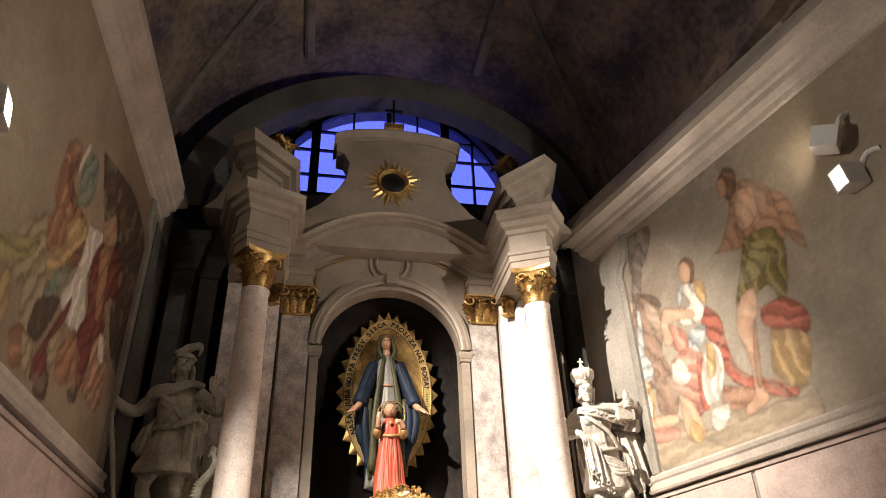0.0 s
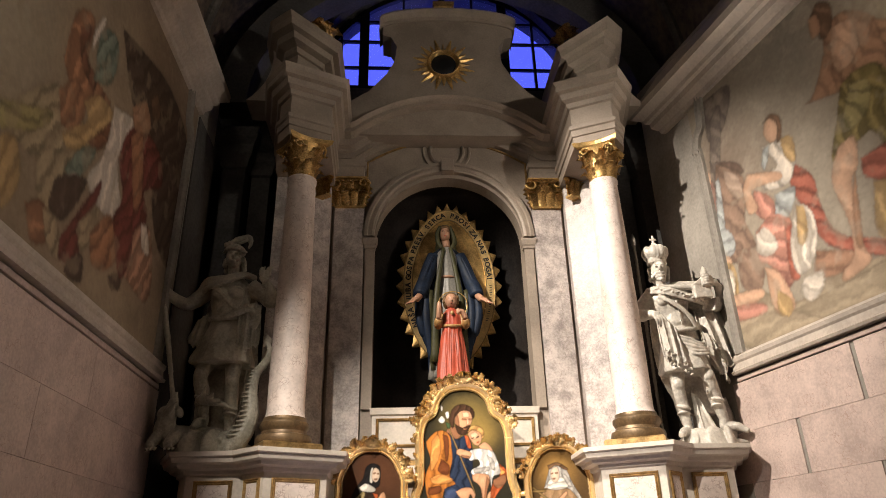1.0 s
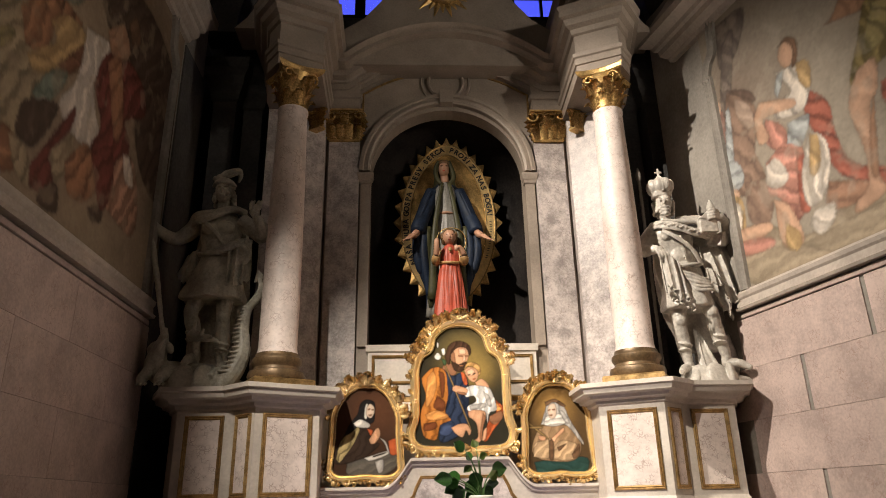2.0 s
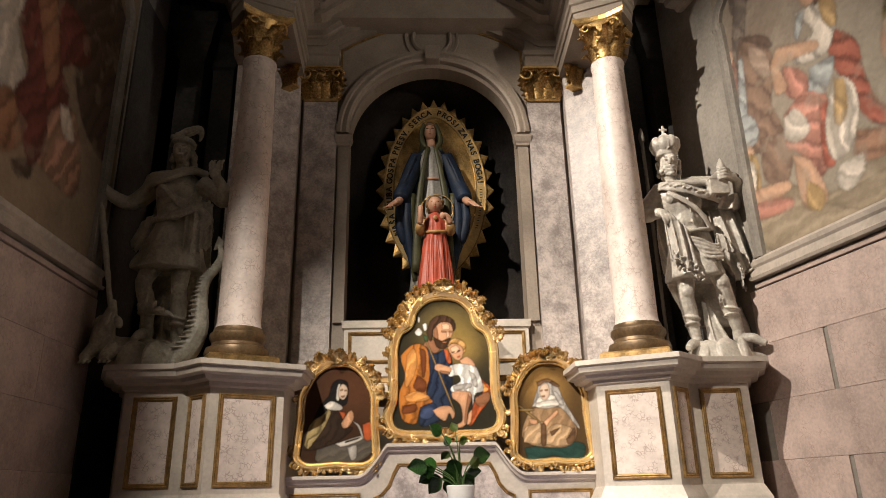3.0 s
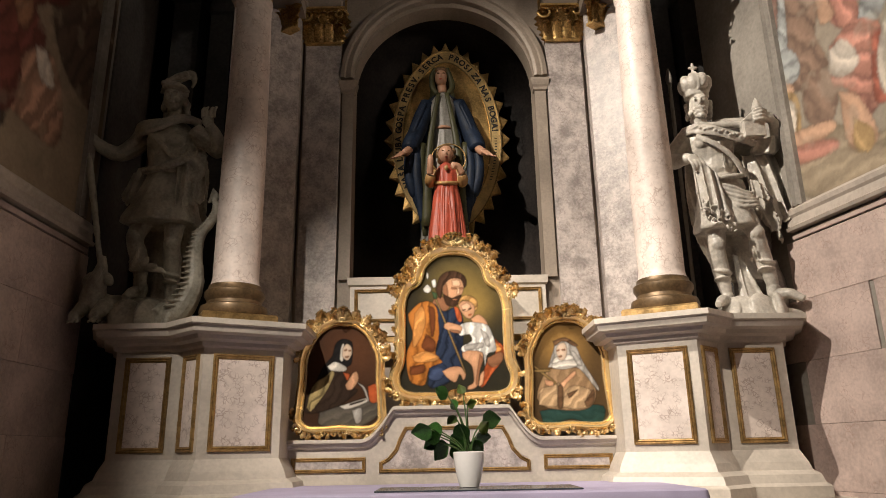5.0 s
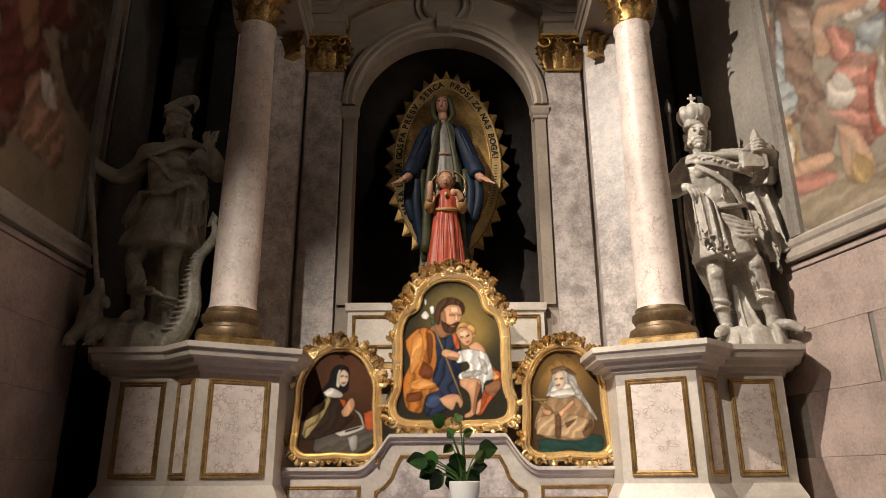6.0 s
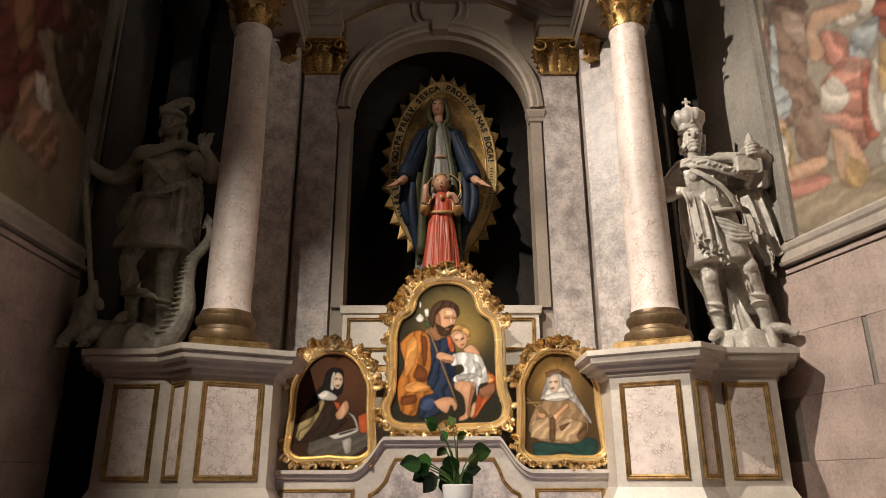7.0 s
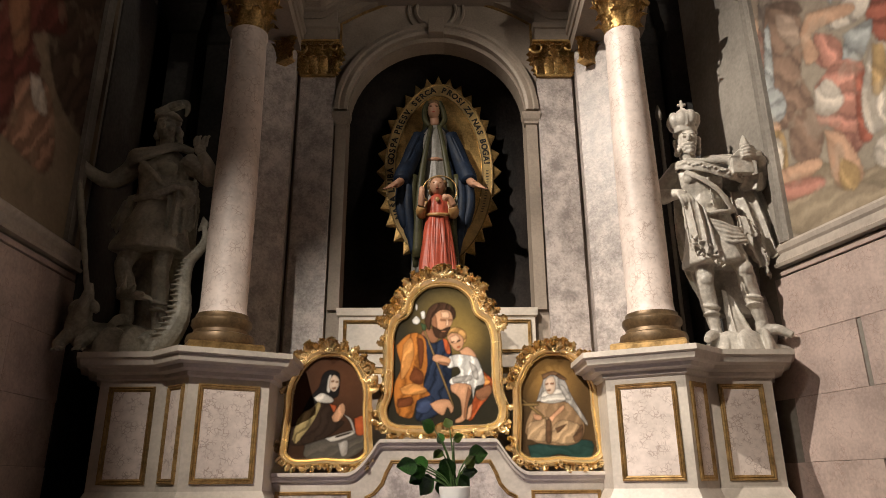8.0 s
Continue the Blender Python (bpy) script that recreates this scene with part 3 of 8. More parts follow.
def ridges(bm, n, top, bottom, r=0.011, mi=0):
    """Sharp folds from one oval to another, each (x, y, z, rx, ry), over the front half."""
    rnd = random.Random(n)
    for k in range(n):
        a = math.pi * (1.05 + 0.9 * (k + rnd.uniform(-0.3, 0.3)) / (n - 1))
        b = a + rnd.uniform(-0.22, 0.22)
        p = [(top[0] + top[3] * math.cos(a), top[1] + top[4] * math.sin(a), top[2])]
        p.append(tuple((top[i] + bottom[i]) / 2 + (top[3 + i] + bottom[3 + i]) / 2 * (math.cos(b) if i == 0 else math.sin(b)) * 1.06 if i < 2 else (top[2] + bottom[2]) / 2 for i in range(3)))
        p.append((bottom[0] + bottom[3] * math.cos(b), bottom[1] + bottom[4] * math.sin(b), bottom[2] + rnd.uniform(0, 0.03)))
        tube(bm, [(*p[0], r * 0.6), (*p[1], r), (*p[2], r * 1.5)], seg=7, mi=mi, steps=4)


def boot_leg(bm, hip, knee, ankle, toe):
    tube(bm, [(*hip, 0.085), (*((Vector(hip) + Vector(knee)) / 2), 0.075), (*knee, 0.056), (*((Vector(knee) * 0.62 + Vector(ankle) * 0.38) + Vector((0, 0.012, 0))), 0.060), (*ankle, 0.038)])
    mid = (Vector(ankle) + Vector(toe)) / 2
    tube(bm, [(*ankle, 0.042), (ankle[0], ankle[1], ankle[2] - 0.05, 0.042), (mid.x, mid.y, mid.z - 0.005, 0.038), (*toe, 0.022)])
    k = Vector(knee) * 0.45 + Vector(ankle) * 0.55
    ellipsoid(bm, k, (0.056, 0.056, 0.018), (8, 12, 0))
    ellipsoid(bm, k - Vector((0, 0, 0.045)), (0.05, 0.05, 0.012), (-8, 5, 0))
    ellipsoid(bm, Vector(knee) + Vector((0, -0.018, 0)), (0.042, 0.04, 0.05))


THIN = 0.84
# crowned king with a model church, beside the column
bm = bmesh.new()
for k in range(9):
    a = k * 0.7
    ellipsoid(bm, (0.03 + 0.17 * math.cos(a), 0.0 + 0.11 * math.sin(a), 0.03), (0.12, 0.10, 0.035), (k * 8, k * 9, k * 50))
boot_leg(bm, (-0.09, 0.0, 0.74), (-0.135, -0.03, 0.44), (-0.10, 0.0, 0.155), (-0.20, -0.11, 0.075))
boot_leg(bm, (0.0, -0.02, 0.74), (0.065, -0.10, 0.49), (0.155, -0.04, 0.19), (0.27, -0.13, 0.095))
# rock behind the legs
cloth(bm, [(-0.02, 0.03, 0.40), (0.02, 0.02, 0.36), (0.06, 0.03, 0.30)], [(-0.04, -0.03, 0.03), (0.05, -0.06, 0.03), (0.14, -0.03, 0.03)], 3, 0.02, 0.05, 2)
tube(bm, [(0.20, 0.05, 0.03, 0.08), (0.22, 0.06, 0.20, 0.07), (0.20, 0.06, 0.36, 0.05)], flat=0.6)
# tunic skirt
robe(bm, [(-0.05, 0, 0.86, 0.125, 0.10, 0.1), (-0.05, 0, 0.76, 0.145, 0.12, 0.4), (-0.055, -0.01, 0.64, 0.165, 0.14, 0.9), (-0.05, -0.015, 0.545, 0.185, 0.155, 1.2), (-0.05, -0.015, 0.525, 0.175, 0.145, 1.2)], 5, 0.038, 0.9, 2.2)
# breastplate shaped like a bare chest
tube(bm, [(-0.045, 0, 0.78, 0.145), (-0.06, 0, 0.87, 0.14), (-0.075, 0, 0.97, 0.15), (-0.09, 0, 1.08, 0.175), (-0.105, 0.0, 1.16, 0.145), (-0.12, 0.0, 1.21, 0.06), (-0.135, -0.01, 1.29, 0.055)], seg=20, flat=0.76)
for dx in (-0.05, 0.05):
    ellipsoid(bm, (-0.09 + dx * 1.1, -0.075, 1.07), (0.062, 0.038, 0.05))
ellipsoid(bm, (-0.065, -0.062, 0.925), (0.085, 0.045, 0.095))
tube(bm, [(-0.07, -0.112, 1.06, 0.006), (-0.066, -0.118, 0.95, 0.006), (-0.06, -0.115, 0.86, 0.006)], seg=8)
tube(bm, [(-0.165, -0.06, 0.84, 0.014), (-0.12, -0.115, 0.815, 0.016), (-0.05, -0.13, 0.825, 0.016), (0.03, -0.11, 0.835, 0.016), (0.075, -0.05, 0.86, 0.014)])
# head, hair, beard
HX, HZ = -0.135, 1.335
ellipsoid(bm, (HX, -0.04, HZ), (0.054, 0.068, 0.078), (6, 0, 16))
ellipsoid(bm, (HX - 0.017, -0.112, HZ - 0.008), (0.011, 0.017, 0.024), (20, 0, 0))
for dx in (-0.041, 0.008):
    ellipsoid(bm, (HX + dx, -0.100, HZ + 0.022), (0.019, 0.010, 0.006), (0, 8 if dx < 0 else -8, 0), seg=10)
    ellipsoid(bm, (HX + dx, -0.096, HZ + 0.006), (0.011, 0.010, 0.006), seg=10)
for k in range(30):
    a = -2.75 + (k % 10) * 0.25
    zz = HZ - 0.052 - 0.024 * (k // 10) - 0.006 * (k % 2)
    ellipsoid(bm, (HX - 0.012 + (0.042 - 0.010 * (k // 10)) * math.cos(a), -0.068 + 0.042 * math.sin(a), zz), (0.010, 0.013, 0.016), (0, k * 40, 0), seg=8)
for k in range(20):
    a = -0.35 + k * 0.2
    ellipsoid(bm, (HX + 0.010 + 0.066 * math.cos(a), -0.005 + 0.062 * math.sin(a), HZ + 0.015 - 0.024 * (k % 4)), (0.020, 0.024, 0.022), seg=8)
# crown: band, lobed cap, arches, orb and cross
lathe(bm, [(0.070, HZ + 0.05), (0.074, HZ + 0.055), (0.075, HZ + 0.085), (0.07, HZ + 0.09)], (HX, -0.022), 28)
for k in range(8):
    a = k * math.pi / 4 + 0.3
    ellipsoid(bm, (HX + 0.062 * math.cos(a), -0.022 + 0.062 * math.sin(a), HZ + 0.138), (0.040, 0.040, 0.060), (0, 14 * math.cos(a), 0))
ellipsoid(bm, (HX, -0.022, HZ + 0.15), (0.062, 0.062, 0.05))
tube(bm, [(HX - 0.01, -0.10, HZ + 0.08, 0.012), (HX - 0.008, -0.108, HZ + 0.15, 0.012), (HX - 0.004, -0.06, HZ + 0.21, 0.012), (HX, -0.02, HZ + 0.215, 0.012)], seg=8)
ellipsoid(bm, (HX, -0.02, HZ + 0.222), (0.018, 0.018, 0.018))
box(bm, HX - 0.008, HX + 0.008, -0.028, -0.012, HZ + 0.23, HZ + 0.30)
box(bm, HX - 0.028, HX + 0.028, -0.028, -0.012, HZ + 0.257, HZ + 0.273)
# arm drawn back, loose wrist
tube(bm, [(-0.21, 0.0, 1.13, 0.075), (-0.285, 0.05, 1.05, 0.065), (-0.305, 0.02, 0.985, 0.055), (-0.275, -0.06, 0.965, 0.045), (-0.25, -0.11, 0.95, 0.034)])
ellipsoid(bm, (-0.245, -0.125, 0.94), (0.04, 0.025, 0.03), (0, 20, 0))
for k in range(4):
    tube(bm, [(-0.27 + 0.02 * k, -0.135, 0.935, 0.014), (-0.262 + 0.022 * k, -0.155, 0.895, 0.013), (-0.245 + 0.02 * k, -0.145, 0.855 + 0.006 * k, 0.010)], seg=8)
# raised arm with wide sleeve and the hand over the church
tube(bm, [(0.0, 0.02, 1.14, 0.075), (0.13, 0.03, 1.06, 0.068), (0.26, -0.01, 1.045, 0.06), (0.30, -0.06, 1.08, 0.052), (0.265, -0.12, 1.15, 0.036), (0.24, -0.14, 1.175, 0.03)])
cloth(bm, [(0.15, -0.10, 1.06), (0.24, -0.12, 1.08), (0.31, -0.05, 1.13)], [(0.12, -0.07, 1.0), (0.23, -0.10, 0.975), (0.33, -0.02, 1.04)], 3, 0.014, 0.0, 5)
ellipsoid(bm, (0.215, -0.155, 1.185), (0.04, 0.022, 0.036))
for k in range(4):
    tube(bm, [(0.21, -0.165, 1.165 + 0.019 * k, 0.013), (0.165, -0.185, 1.165 + 0.021 * k, 0.012), (0.125, -0.178, 1.158 + 0.02 * k, 0.009)], seg=8)
# model church with gable, tower and spire
box(bm, 0.065, 0.19, -0.165, -0.10, 1.065, 1.17)
extrude_outline(bm, [(0.06, 1.165), (0.195, 1.165), (0.1275, 1.225)], -0.17, -0.095)
box(bm, 0.15, 0.195, -0.15, -0.105, 1.16, 1.26)
tube(bm, [(0.172, -0.128, 1.255, 0.036), (0.172, -0.128, 1.29, 0.026), (0.172, -0.128, 1.33, 0.004)], seg=8)
# fur collar with studs and sash
COLLAR = [(-0.245, 0.0, 1.165), (-0.205, -0.085, 1.15), (-0.10, -0.135, 1.115), (0.02, -0.145, 1.07), (0.13, -0.12, 1.045)]
tube(bm, [(*p, 0.040) for p in COLLAR], flat=0.38)
for p in spline(COLLAR, 6):
    ellipsoid(bm, (p[0], p[1] - 0.018, p[2] + 0.008 * math.sin(p[0] * 90)), (0.010, 0.008, 0.009), seg=8)
tube(bm, [(-0.195, -0.095, 1.10, 0.02), (-0.11, -0.135, 1.03, 0.021), (-0.01, -0.135, 0.94, 0.021), (0.06, -0.105, 0.83, 0.02)], flat=0.5)
# cloak gathered over the shoulders towards the church
for k in range(4):
    tube(bm, [(-0.17 + 0.03 * k, -0.06 + 0.02 * k, 1.195, 0.018), (-0.03, -0.105 + 0.025 * k, 1.165 + 0.018 * k, 0.021), (0.08, -0.115 + 0.02 * k, 1.15 + 0.022 * k, 0.022), (0.15, -0.10, 1.15 + 0.015 * k, 0.014)], seg=10)
cloth(bm, [(-0.20, 0.03, 1.20), (-0.05, 0.05, 1.24), (0.12, 0.02, 1.20)], [(-0.22, -0.05, 1.14), (-0.03, -0.09, 1.13), (0.15, -0.11, 1.09)], 4, 0.012, 0.0, 6)
# swag round the hips with its knot
for k in range(5):
    tube(bm, [(-0.15 + 0.02 * k, -0.11, 0.80 - 0.02 * k, 0.014), (-0.06 + 0.01 * k, -0.155, 0.755 - 0.03 * k, 0.013 + 0.002 * (k % 3)), (0.03 + 0.01 * k, -0.15, 0.715 - 0.02 * k, 0.015), (0.10, -0.12, 0.735 - 0.022 * k, 0.010)], seg=10)
cloth(bm, [(0.06, -0.14, 0.80), (0.10, -0.15, 0.78), (0.14, -0.12, 0.76)], [(0.08, -0.14, 0.68), (0.14, -0.16, 0.66), (0.19, -0.12, 0.68)], 4, 0.02, 0.02, 12)
# fringed cloth hanging from the loose hand
cloth(bm, [(-0.25, -0.115, 0.90), (-0.20, -0.15, 0.89), (-0.13, -0.13, 0.86)], [(-0.235, -0.13, 0.60), (-0.17, -0.17, 0.555), (-0.07, -0.16, 0.53)], 5, 0.022, 0.05, 3)
for k in range(26):
    r_, c_ = k // 9, k % 9
    ellipsoid(bm, (-0.235 + 0.019 * c_ + 0.012 * r_, -0.165 - 0.010 * (k % 2), 0.665 - 0.05 * r_ - 0.012 * c_), (0.008, 0.009, 0.017), (0, k * 31, 0), seg=8)
# flying end of the cloak, edge torn into points
cloth(bm, [(0.075, -0.03, 1.0), (0.17, -0.05, 0.985), (0.28, -0.01, 1.01)], [(0.13, -0.07, 0.56), (0.25, -0.10, 0.52), (0.37, -0.01, 0.74)], 5, 0.035, 0.06, 4)
cloth(bm, [(0.09, -0.05, 0.80), (0.15, -0.07, 0.76), (0.19, -0.05, 0.74)], [(0.10, -0.05, 0.60), (0.19, -0.09, 0.48), (0.25, -0.03, 0.44)], 3, 0.022, 0.04, 8)
robe(bm, [(-0.05, 0.09, 1.20, 0.15, 0.04, 0.3), (-0.02, 0.11, 0.9, 0.20, 0.05, 0.8), (0.03, 0.11, 0.55, 0.21, 0.06, 1), (0.05, 0.09, 0.25, 0.14, 0.05, 1)], 8, 0.08)
cast("statue", bm, (1.685, 0.27, 2.047), M_STATUE, "white stucco statue of a crowned figure holding a model church")

# helmeted knight with a staff and dragon
bm = bmesh.new()
for k in range(10):
    a = k * 0.63
    ellipsoid(bm, (-0.02 + 0.20 * math.cos(a), 0.02 + 0.12 * math.sin(a), 0.04), (0.13, 0.10, 0.045), (k * 9, k * 11, k * 50))
boot_leg(bm, (-0.03, 0.0, 0.80), (-0.10, -0.06, 0.53), (-0.065, 0.0, 0.27), (-0.10, -0.11, 0.17))
boot_leg(bm, (0.10, 0.0, 0.80), (0.115, -0.06, 0.49), (0.115, 0.0, 0.17), (0.085, -0.13, 0.08))
robe(bm, [(0.04, 0, 0.98, 0.12, 0.10, 0.1), (0.04, 0, 0.88, 0.145, 0.125, 0.5), (0.03, -0.01, 0.74, 0.185, 0.15, 1.0), (0.025, -0.02, 0.63, 0.215, 0.17, 1.2), (0.025, -0.02, 0.61, 0.205, 0.16, 1.2)], 6, 0.045, 0.2, 1.6)
tube(bm, [(0.035, 0, 0.88, 0.145), (0.03, 0, 0.98, 0.145), (0.03, 0, 1.09, 0.165), (0.03, 0.0, 1.20, 0.165), (0.03, 0.0, 1.26, 0.12), (0.03, 0.0, 1.30, 0.058), (0.03, -0.01, 1.38, 0.052)], seg=20, flat=0.78)
for dx in (-0.052, 0.052):
    ellipsoid(bm, (0.03 + dx, -0.082, 1.13), (0.066, 0.042, 0.055))
ellipsoid(bm, (0.035, -0.08, 0.99), (0.075, 0.045, 0.07))
# strap and belt across the cuirass
tube(bm, [(-0.09, -0.10, 1.19, 0.018), (0.01, -0.14, 1.10, 0.019), (0.12, -0.125, 0.97, 0.018)], flat=0.5)
tube(bm, [(-0.10, -0.05, 0.945, 0.02), (-0.02, -0.125, 0.93, 0.022), (0.07, -0.13, 0.935, 0.022), (0.16, -0.06, 0.95, 0.02)])
# head and plumed helmet
HX, HZ = 0.03, 1.425
ellipsoid(bm, (HX, -0.045, HZ), (0.054, 0.066, 0.078), (5, 0, -15))
ellipsoid(bm, (HX + 0.012, -0.115, HZ - 0.006), (0.010, 0.016, 0.022), (20, 0, 0))
for dx in (-0.013, 0.036):
    ellipsoid(bm, (HX + dx, -0.100, HZ + 0.022), (0.020, 0.013, 0.007), seg=10)
    ellipsoid(bm, (HX + dx * 1.1, -0.088, HZ - 0.022), (0.020, 0.018, 0.018), seg=10)
ellipsoid(bm, (HX + 0.01, -0.098, HZ - 0.042), (0.018, 0.013, 0.009), seg=10)
ellipsoid(bm, (HX, -0.012, HZ + 0.07), (0.076, 0.084, 0.05))
tube(bm, [(HX - 0.082, -0.03, HZ + 0.055, 0.014), (HX - 0.03, -0.10, HZ + 0.06, 0.016), (HX + 0.045, -0.10, HZ + 0.06, 0.016), (HX + 0.085, -0.03, HZ + 0.055, 0.014)])
for k in range(14):
    a = -0.35 + k * 0.28
    ellipsoid(bm, (HX + 0.068 * math.cos(a), 0.005 + 0.06 * math.sin(a), HZ - 0.005 - 0.03 * (k % 3)), (0.022, 0.024, 0.032), seg=8)
tube(bm, [(HX - 0.05, 0.0, HZ + 0.10, 0.028), (HX - 0.01, -0.03, HZ + 0.14, 0.036), (HX + 0.05, -0.03, HZ + 0.165, 0.04), (HX + 0.09, -0.02, HZ + 0.18, 0.034), (HX + 0.105, -0.01, HZ + 0.14, 0.02), (HX + 0.09, 0.0, HZ + 0.10, 0.01)], flat=0.7)
for k in range(6):
    ellipsoid(bm, (HX - 0.06 + 0.025 * k, -0.06, HZ + 0.105 + 0.012 * k), (0.022, 0.018, 0.02), (0, 30 * k, 0), seg=8)
# arm reaching for the staff
tube(bm, [(-0.12, 0.0, 1.21, 0.078), (-0.20, -0.02, 1.11, 0.066), (-0.27, -0.06, 1.06, 0.055), (-0.36, -0.11, 1.10, 0.044), (-0.42, -0.13, 1.17, 0.036)])
ellipsoid(bm, (-0.445, -0.13, 1.21), (0.04, 0.038, 0.05))
for k in range(4):
    tube(bm, [(-0.485, -0.14, 1.185 + 0.022 * k, 0.013), (-0.455, -0.175, 1.185 + 0.022 * k, 0.013), (-0.415, -0.16, 1.185 + 0.022 * k, 0.012)], seg=8)
# bent arm with raised hand
tube(bm, [(0.17, 0.0, 1.21, 0.08), (0.27, -0.01, 1.14, 0.07), (0.335, -0.04, 1.08, 0.058), (0.335, -0.10, 1.14, 0.046), (0.30, -0.14, 1.20, 0.034)])
ellipsoid(bm, (0.29, -0.145, 1.225), (0.036, 0.022, 0.036))
for k in range(4):
    tube(bm, [(0.262 + 0.02 * k, -0.15, 1.245, 0.013), (0.262 + 0.024 * k, -0.165, 1.285 + 0.008 * (k % 2), 0.011), (0.268 + 0.025 * k, -0.155, 1.31, 0.008)], seg=8)
# staff with a knobbed head
tube(bm, [(-0.235, -0.16, 0.36, 0.016), (-0.30, -0.16, 0.66, 0.02), (-0.38, -0.155, 0.98, 0.026), (-0.44, -0.15, 1.20, 0.032), (-0.47, -0.14, 1.30, 0.038)], seg=14)
ellipsoid(bm, (-0.48, -0.14, 1.335), (0.045, 0.045, 0.05)); ellipsoid(bm, (-0.49, -0.14, 1.38), (0.03, 0.03, 0.035))
# cloak across the chest and over the shoulder
for k in range(4):
    tube(bm, [(-0.19, 0.02, 1.15 + 0.02 * k, 0.03), (-0.12, -0.10, 1.165 + 0.022 * k, 0.021), (0.01, -0.135 + 0.012 * k, 1.195 + 0.02 * k, 0.02), (0.12, -0.10 + 0.01 * k, 1.255 + 0.012 * k, 0.02), (0.19, 0.0, 1.28, 0.03)], seg=10)
# drapery bunched at the hip
cloth(bm, [(0.13, -0.11, 1.03), (0.20, -0.12, 1.04), (0.27, -0.06, 1.05)], [(0.13, -0.13, 0.70), (0.20, -0.13, 0.68), (0.27, -0.06, 0.74)], 4, 0.025, 0.03, 9)
tube(bm, [(0.05, -0.145, 0.93, 0.026), (0.12, -0.15, 0.96, 0.03), (0.20, -0.13, 0.985, 0.03), (0.25, -0.10, 0.93, 0.04), (0.21, -0.10, 0.86, 0.036)])
cloth(bm, [(-0.10, -0.02, 1.0), (-0.15, 0.0, 0.98), (-0.20, 0.04, 0.96)], [(-0.12, -0.06, 0.70), (-0.19, -0.02, 0.74), (-0.26, 0.04, 0.80)], 3, 0.022, 0.03, 10)
robe(bm, [(0.03, 0.09, 1.24, 0.16, 0.04, 0.3), (0.03, 0.11, 0.95, 0.20, 0.05, 0.8), (0.03, 0.11, 0.6, 0.20, 0.06, 1), (0.02, 0.09, 0.15, 0.17, 0.05, 1)], 8, 0.08)
# dragon: body, upturned head with jaw and ears, claws
tube(bm, [(0.15, 0.05, 0.08, 0.07), (0.0, 0.03, 0.12, 0.09), (-0.14, 0.0, 0.13, 0.09), (-0.23, -0.05, 0.12, 0.10), (-0.28, -0.09, 0.15, 0.088), (-0.265, -0.12, 0.23, 0.07), (-0.235, -0.14, 0.31, 0.046), (-0.225, -0.15, 0.40, 0.016)], seg=16)
tube(bm, [(-0.26, -0.16, 0.25, 0.03), (-0.22, -0.19, 0.30, 0.02), (-0.19, -0.19, 0.33, 0.008)], seg=8)
for dx in (-0.30, -0.19):
    ellipsoid(bm, (dx, -0.14, 0.27), (0.026, 0.022, 0.045), (0, 30 if dx < -0.25 else -30, 0))
    tube(bm, [(dx, -0.12, 0.13, 0.05), (dx - 0.03, -0.17, 0.06, 0.04), (dx - 0.01, -0.215, 0.025, 0.022)])
    for k in range(3):
        tube(bm, [(dx - 0.03 + 0.022 * k, -0.20, 0.03, 0.012), (dx - 0.035 + 0.026 * k, -0.235, 0.012, 0.007)], seg=6)
for k in range(4):
    tube(bm, [(-0.09, -0.07, 0.36, 0.03), (-0.05 + 0.045 * k, -0.13, 0.38 - 0.02 * k, 0.022), (-0.03 + 0.055 * k, -0.16, 0.44 - 0.05 * k, 0.007)])
TAIL = [(0.08, -0.04, 0.05, 0.09), (0.19, -0.07, 0.09, 0.085), (0.26, -0.07, 0.24, 0.07), (0.255, -0.07, 0.40, 0.052), (0.275, -0.08, 0.53, 0.040), (0.33, -0.08, 0.61, 0.032), (0.365, -0.08, 0.68, 0.026), (0.345, -0.08, 0.75, 0.016)]
tube(bm, TAIL, seg=14)
for q in spline(TAIL, 5)[6:]:
    ellipsoid(bm, (q[0] - q[3] * 0.5, q[1] - q[3] * 0.75, q[2]), (q[3] * 0.5, q[3] * 0.32, 0.006), seg=8)
tube(bm, [(0.31, -0.08, 0.73, 0.008), (0.34, -0.08, 0.77, 0.036), (0.33, -0.08, 0.83, 0.003)], flat=0.4, seg=8)
cast("statue", bm, (-1.70, 0.27, 2.047), M_STATUE_SHADED, "stucco statue of a helmeted knight with staff and dragon, darkened for shade")

THIN = 1.0
# painted madonna with the child in the niche
M_BLUE = mat("dark_blue_paint", (0.012, 0.022, 0.045), 0.6, vary=0.25, scale=9, fine=60, bump=0.1, spec=0.25)
M_OLIVE = mat("olive_paint", (0.06, 0.058, 0.024), 0.5, vary=0.2, scale=9, bump=0.1, spec=0.3)
M_GREYROBE = mat("grey_robe_paint", (0.30, 0.285, 0.25), 0.5, vary=0.15, scale=9, bump=0.1)
M_SKIN = mat("painted_skin", (0.46, 0.25, 0.155), 0.45, vary=0.06, scale=9, bump=0.03)
M_RED = mat("red_robe_paint", (0.42, 0.075, 0.04), 0.45, vary=0.15, scale=9, bump=0.08)
M_HAIR = mat("brown_hair_paint", (0.16, 0.085, 0.03), 0.5, vary=0.2, scale=20, bump=0.2)
bm = bmesh.new()
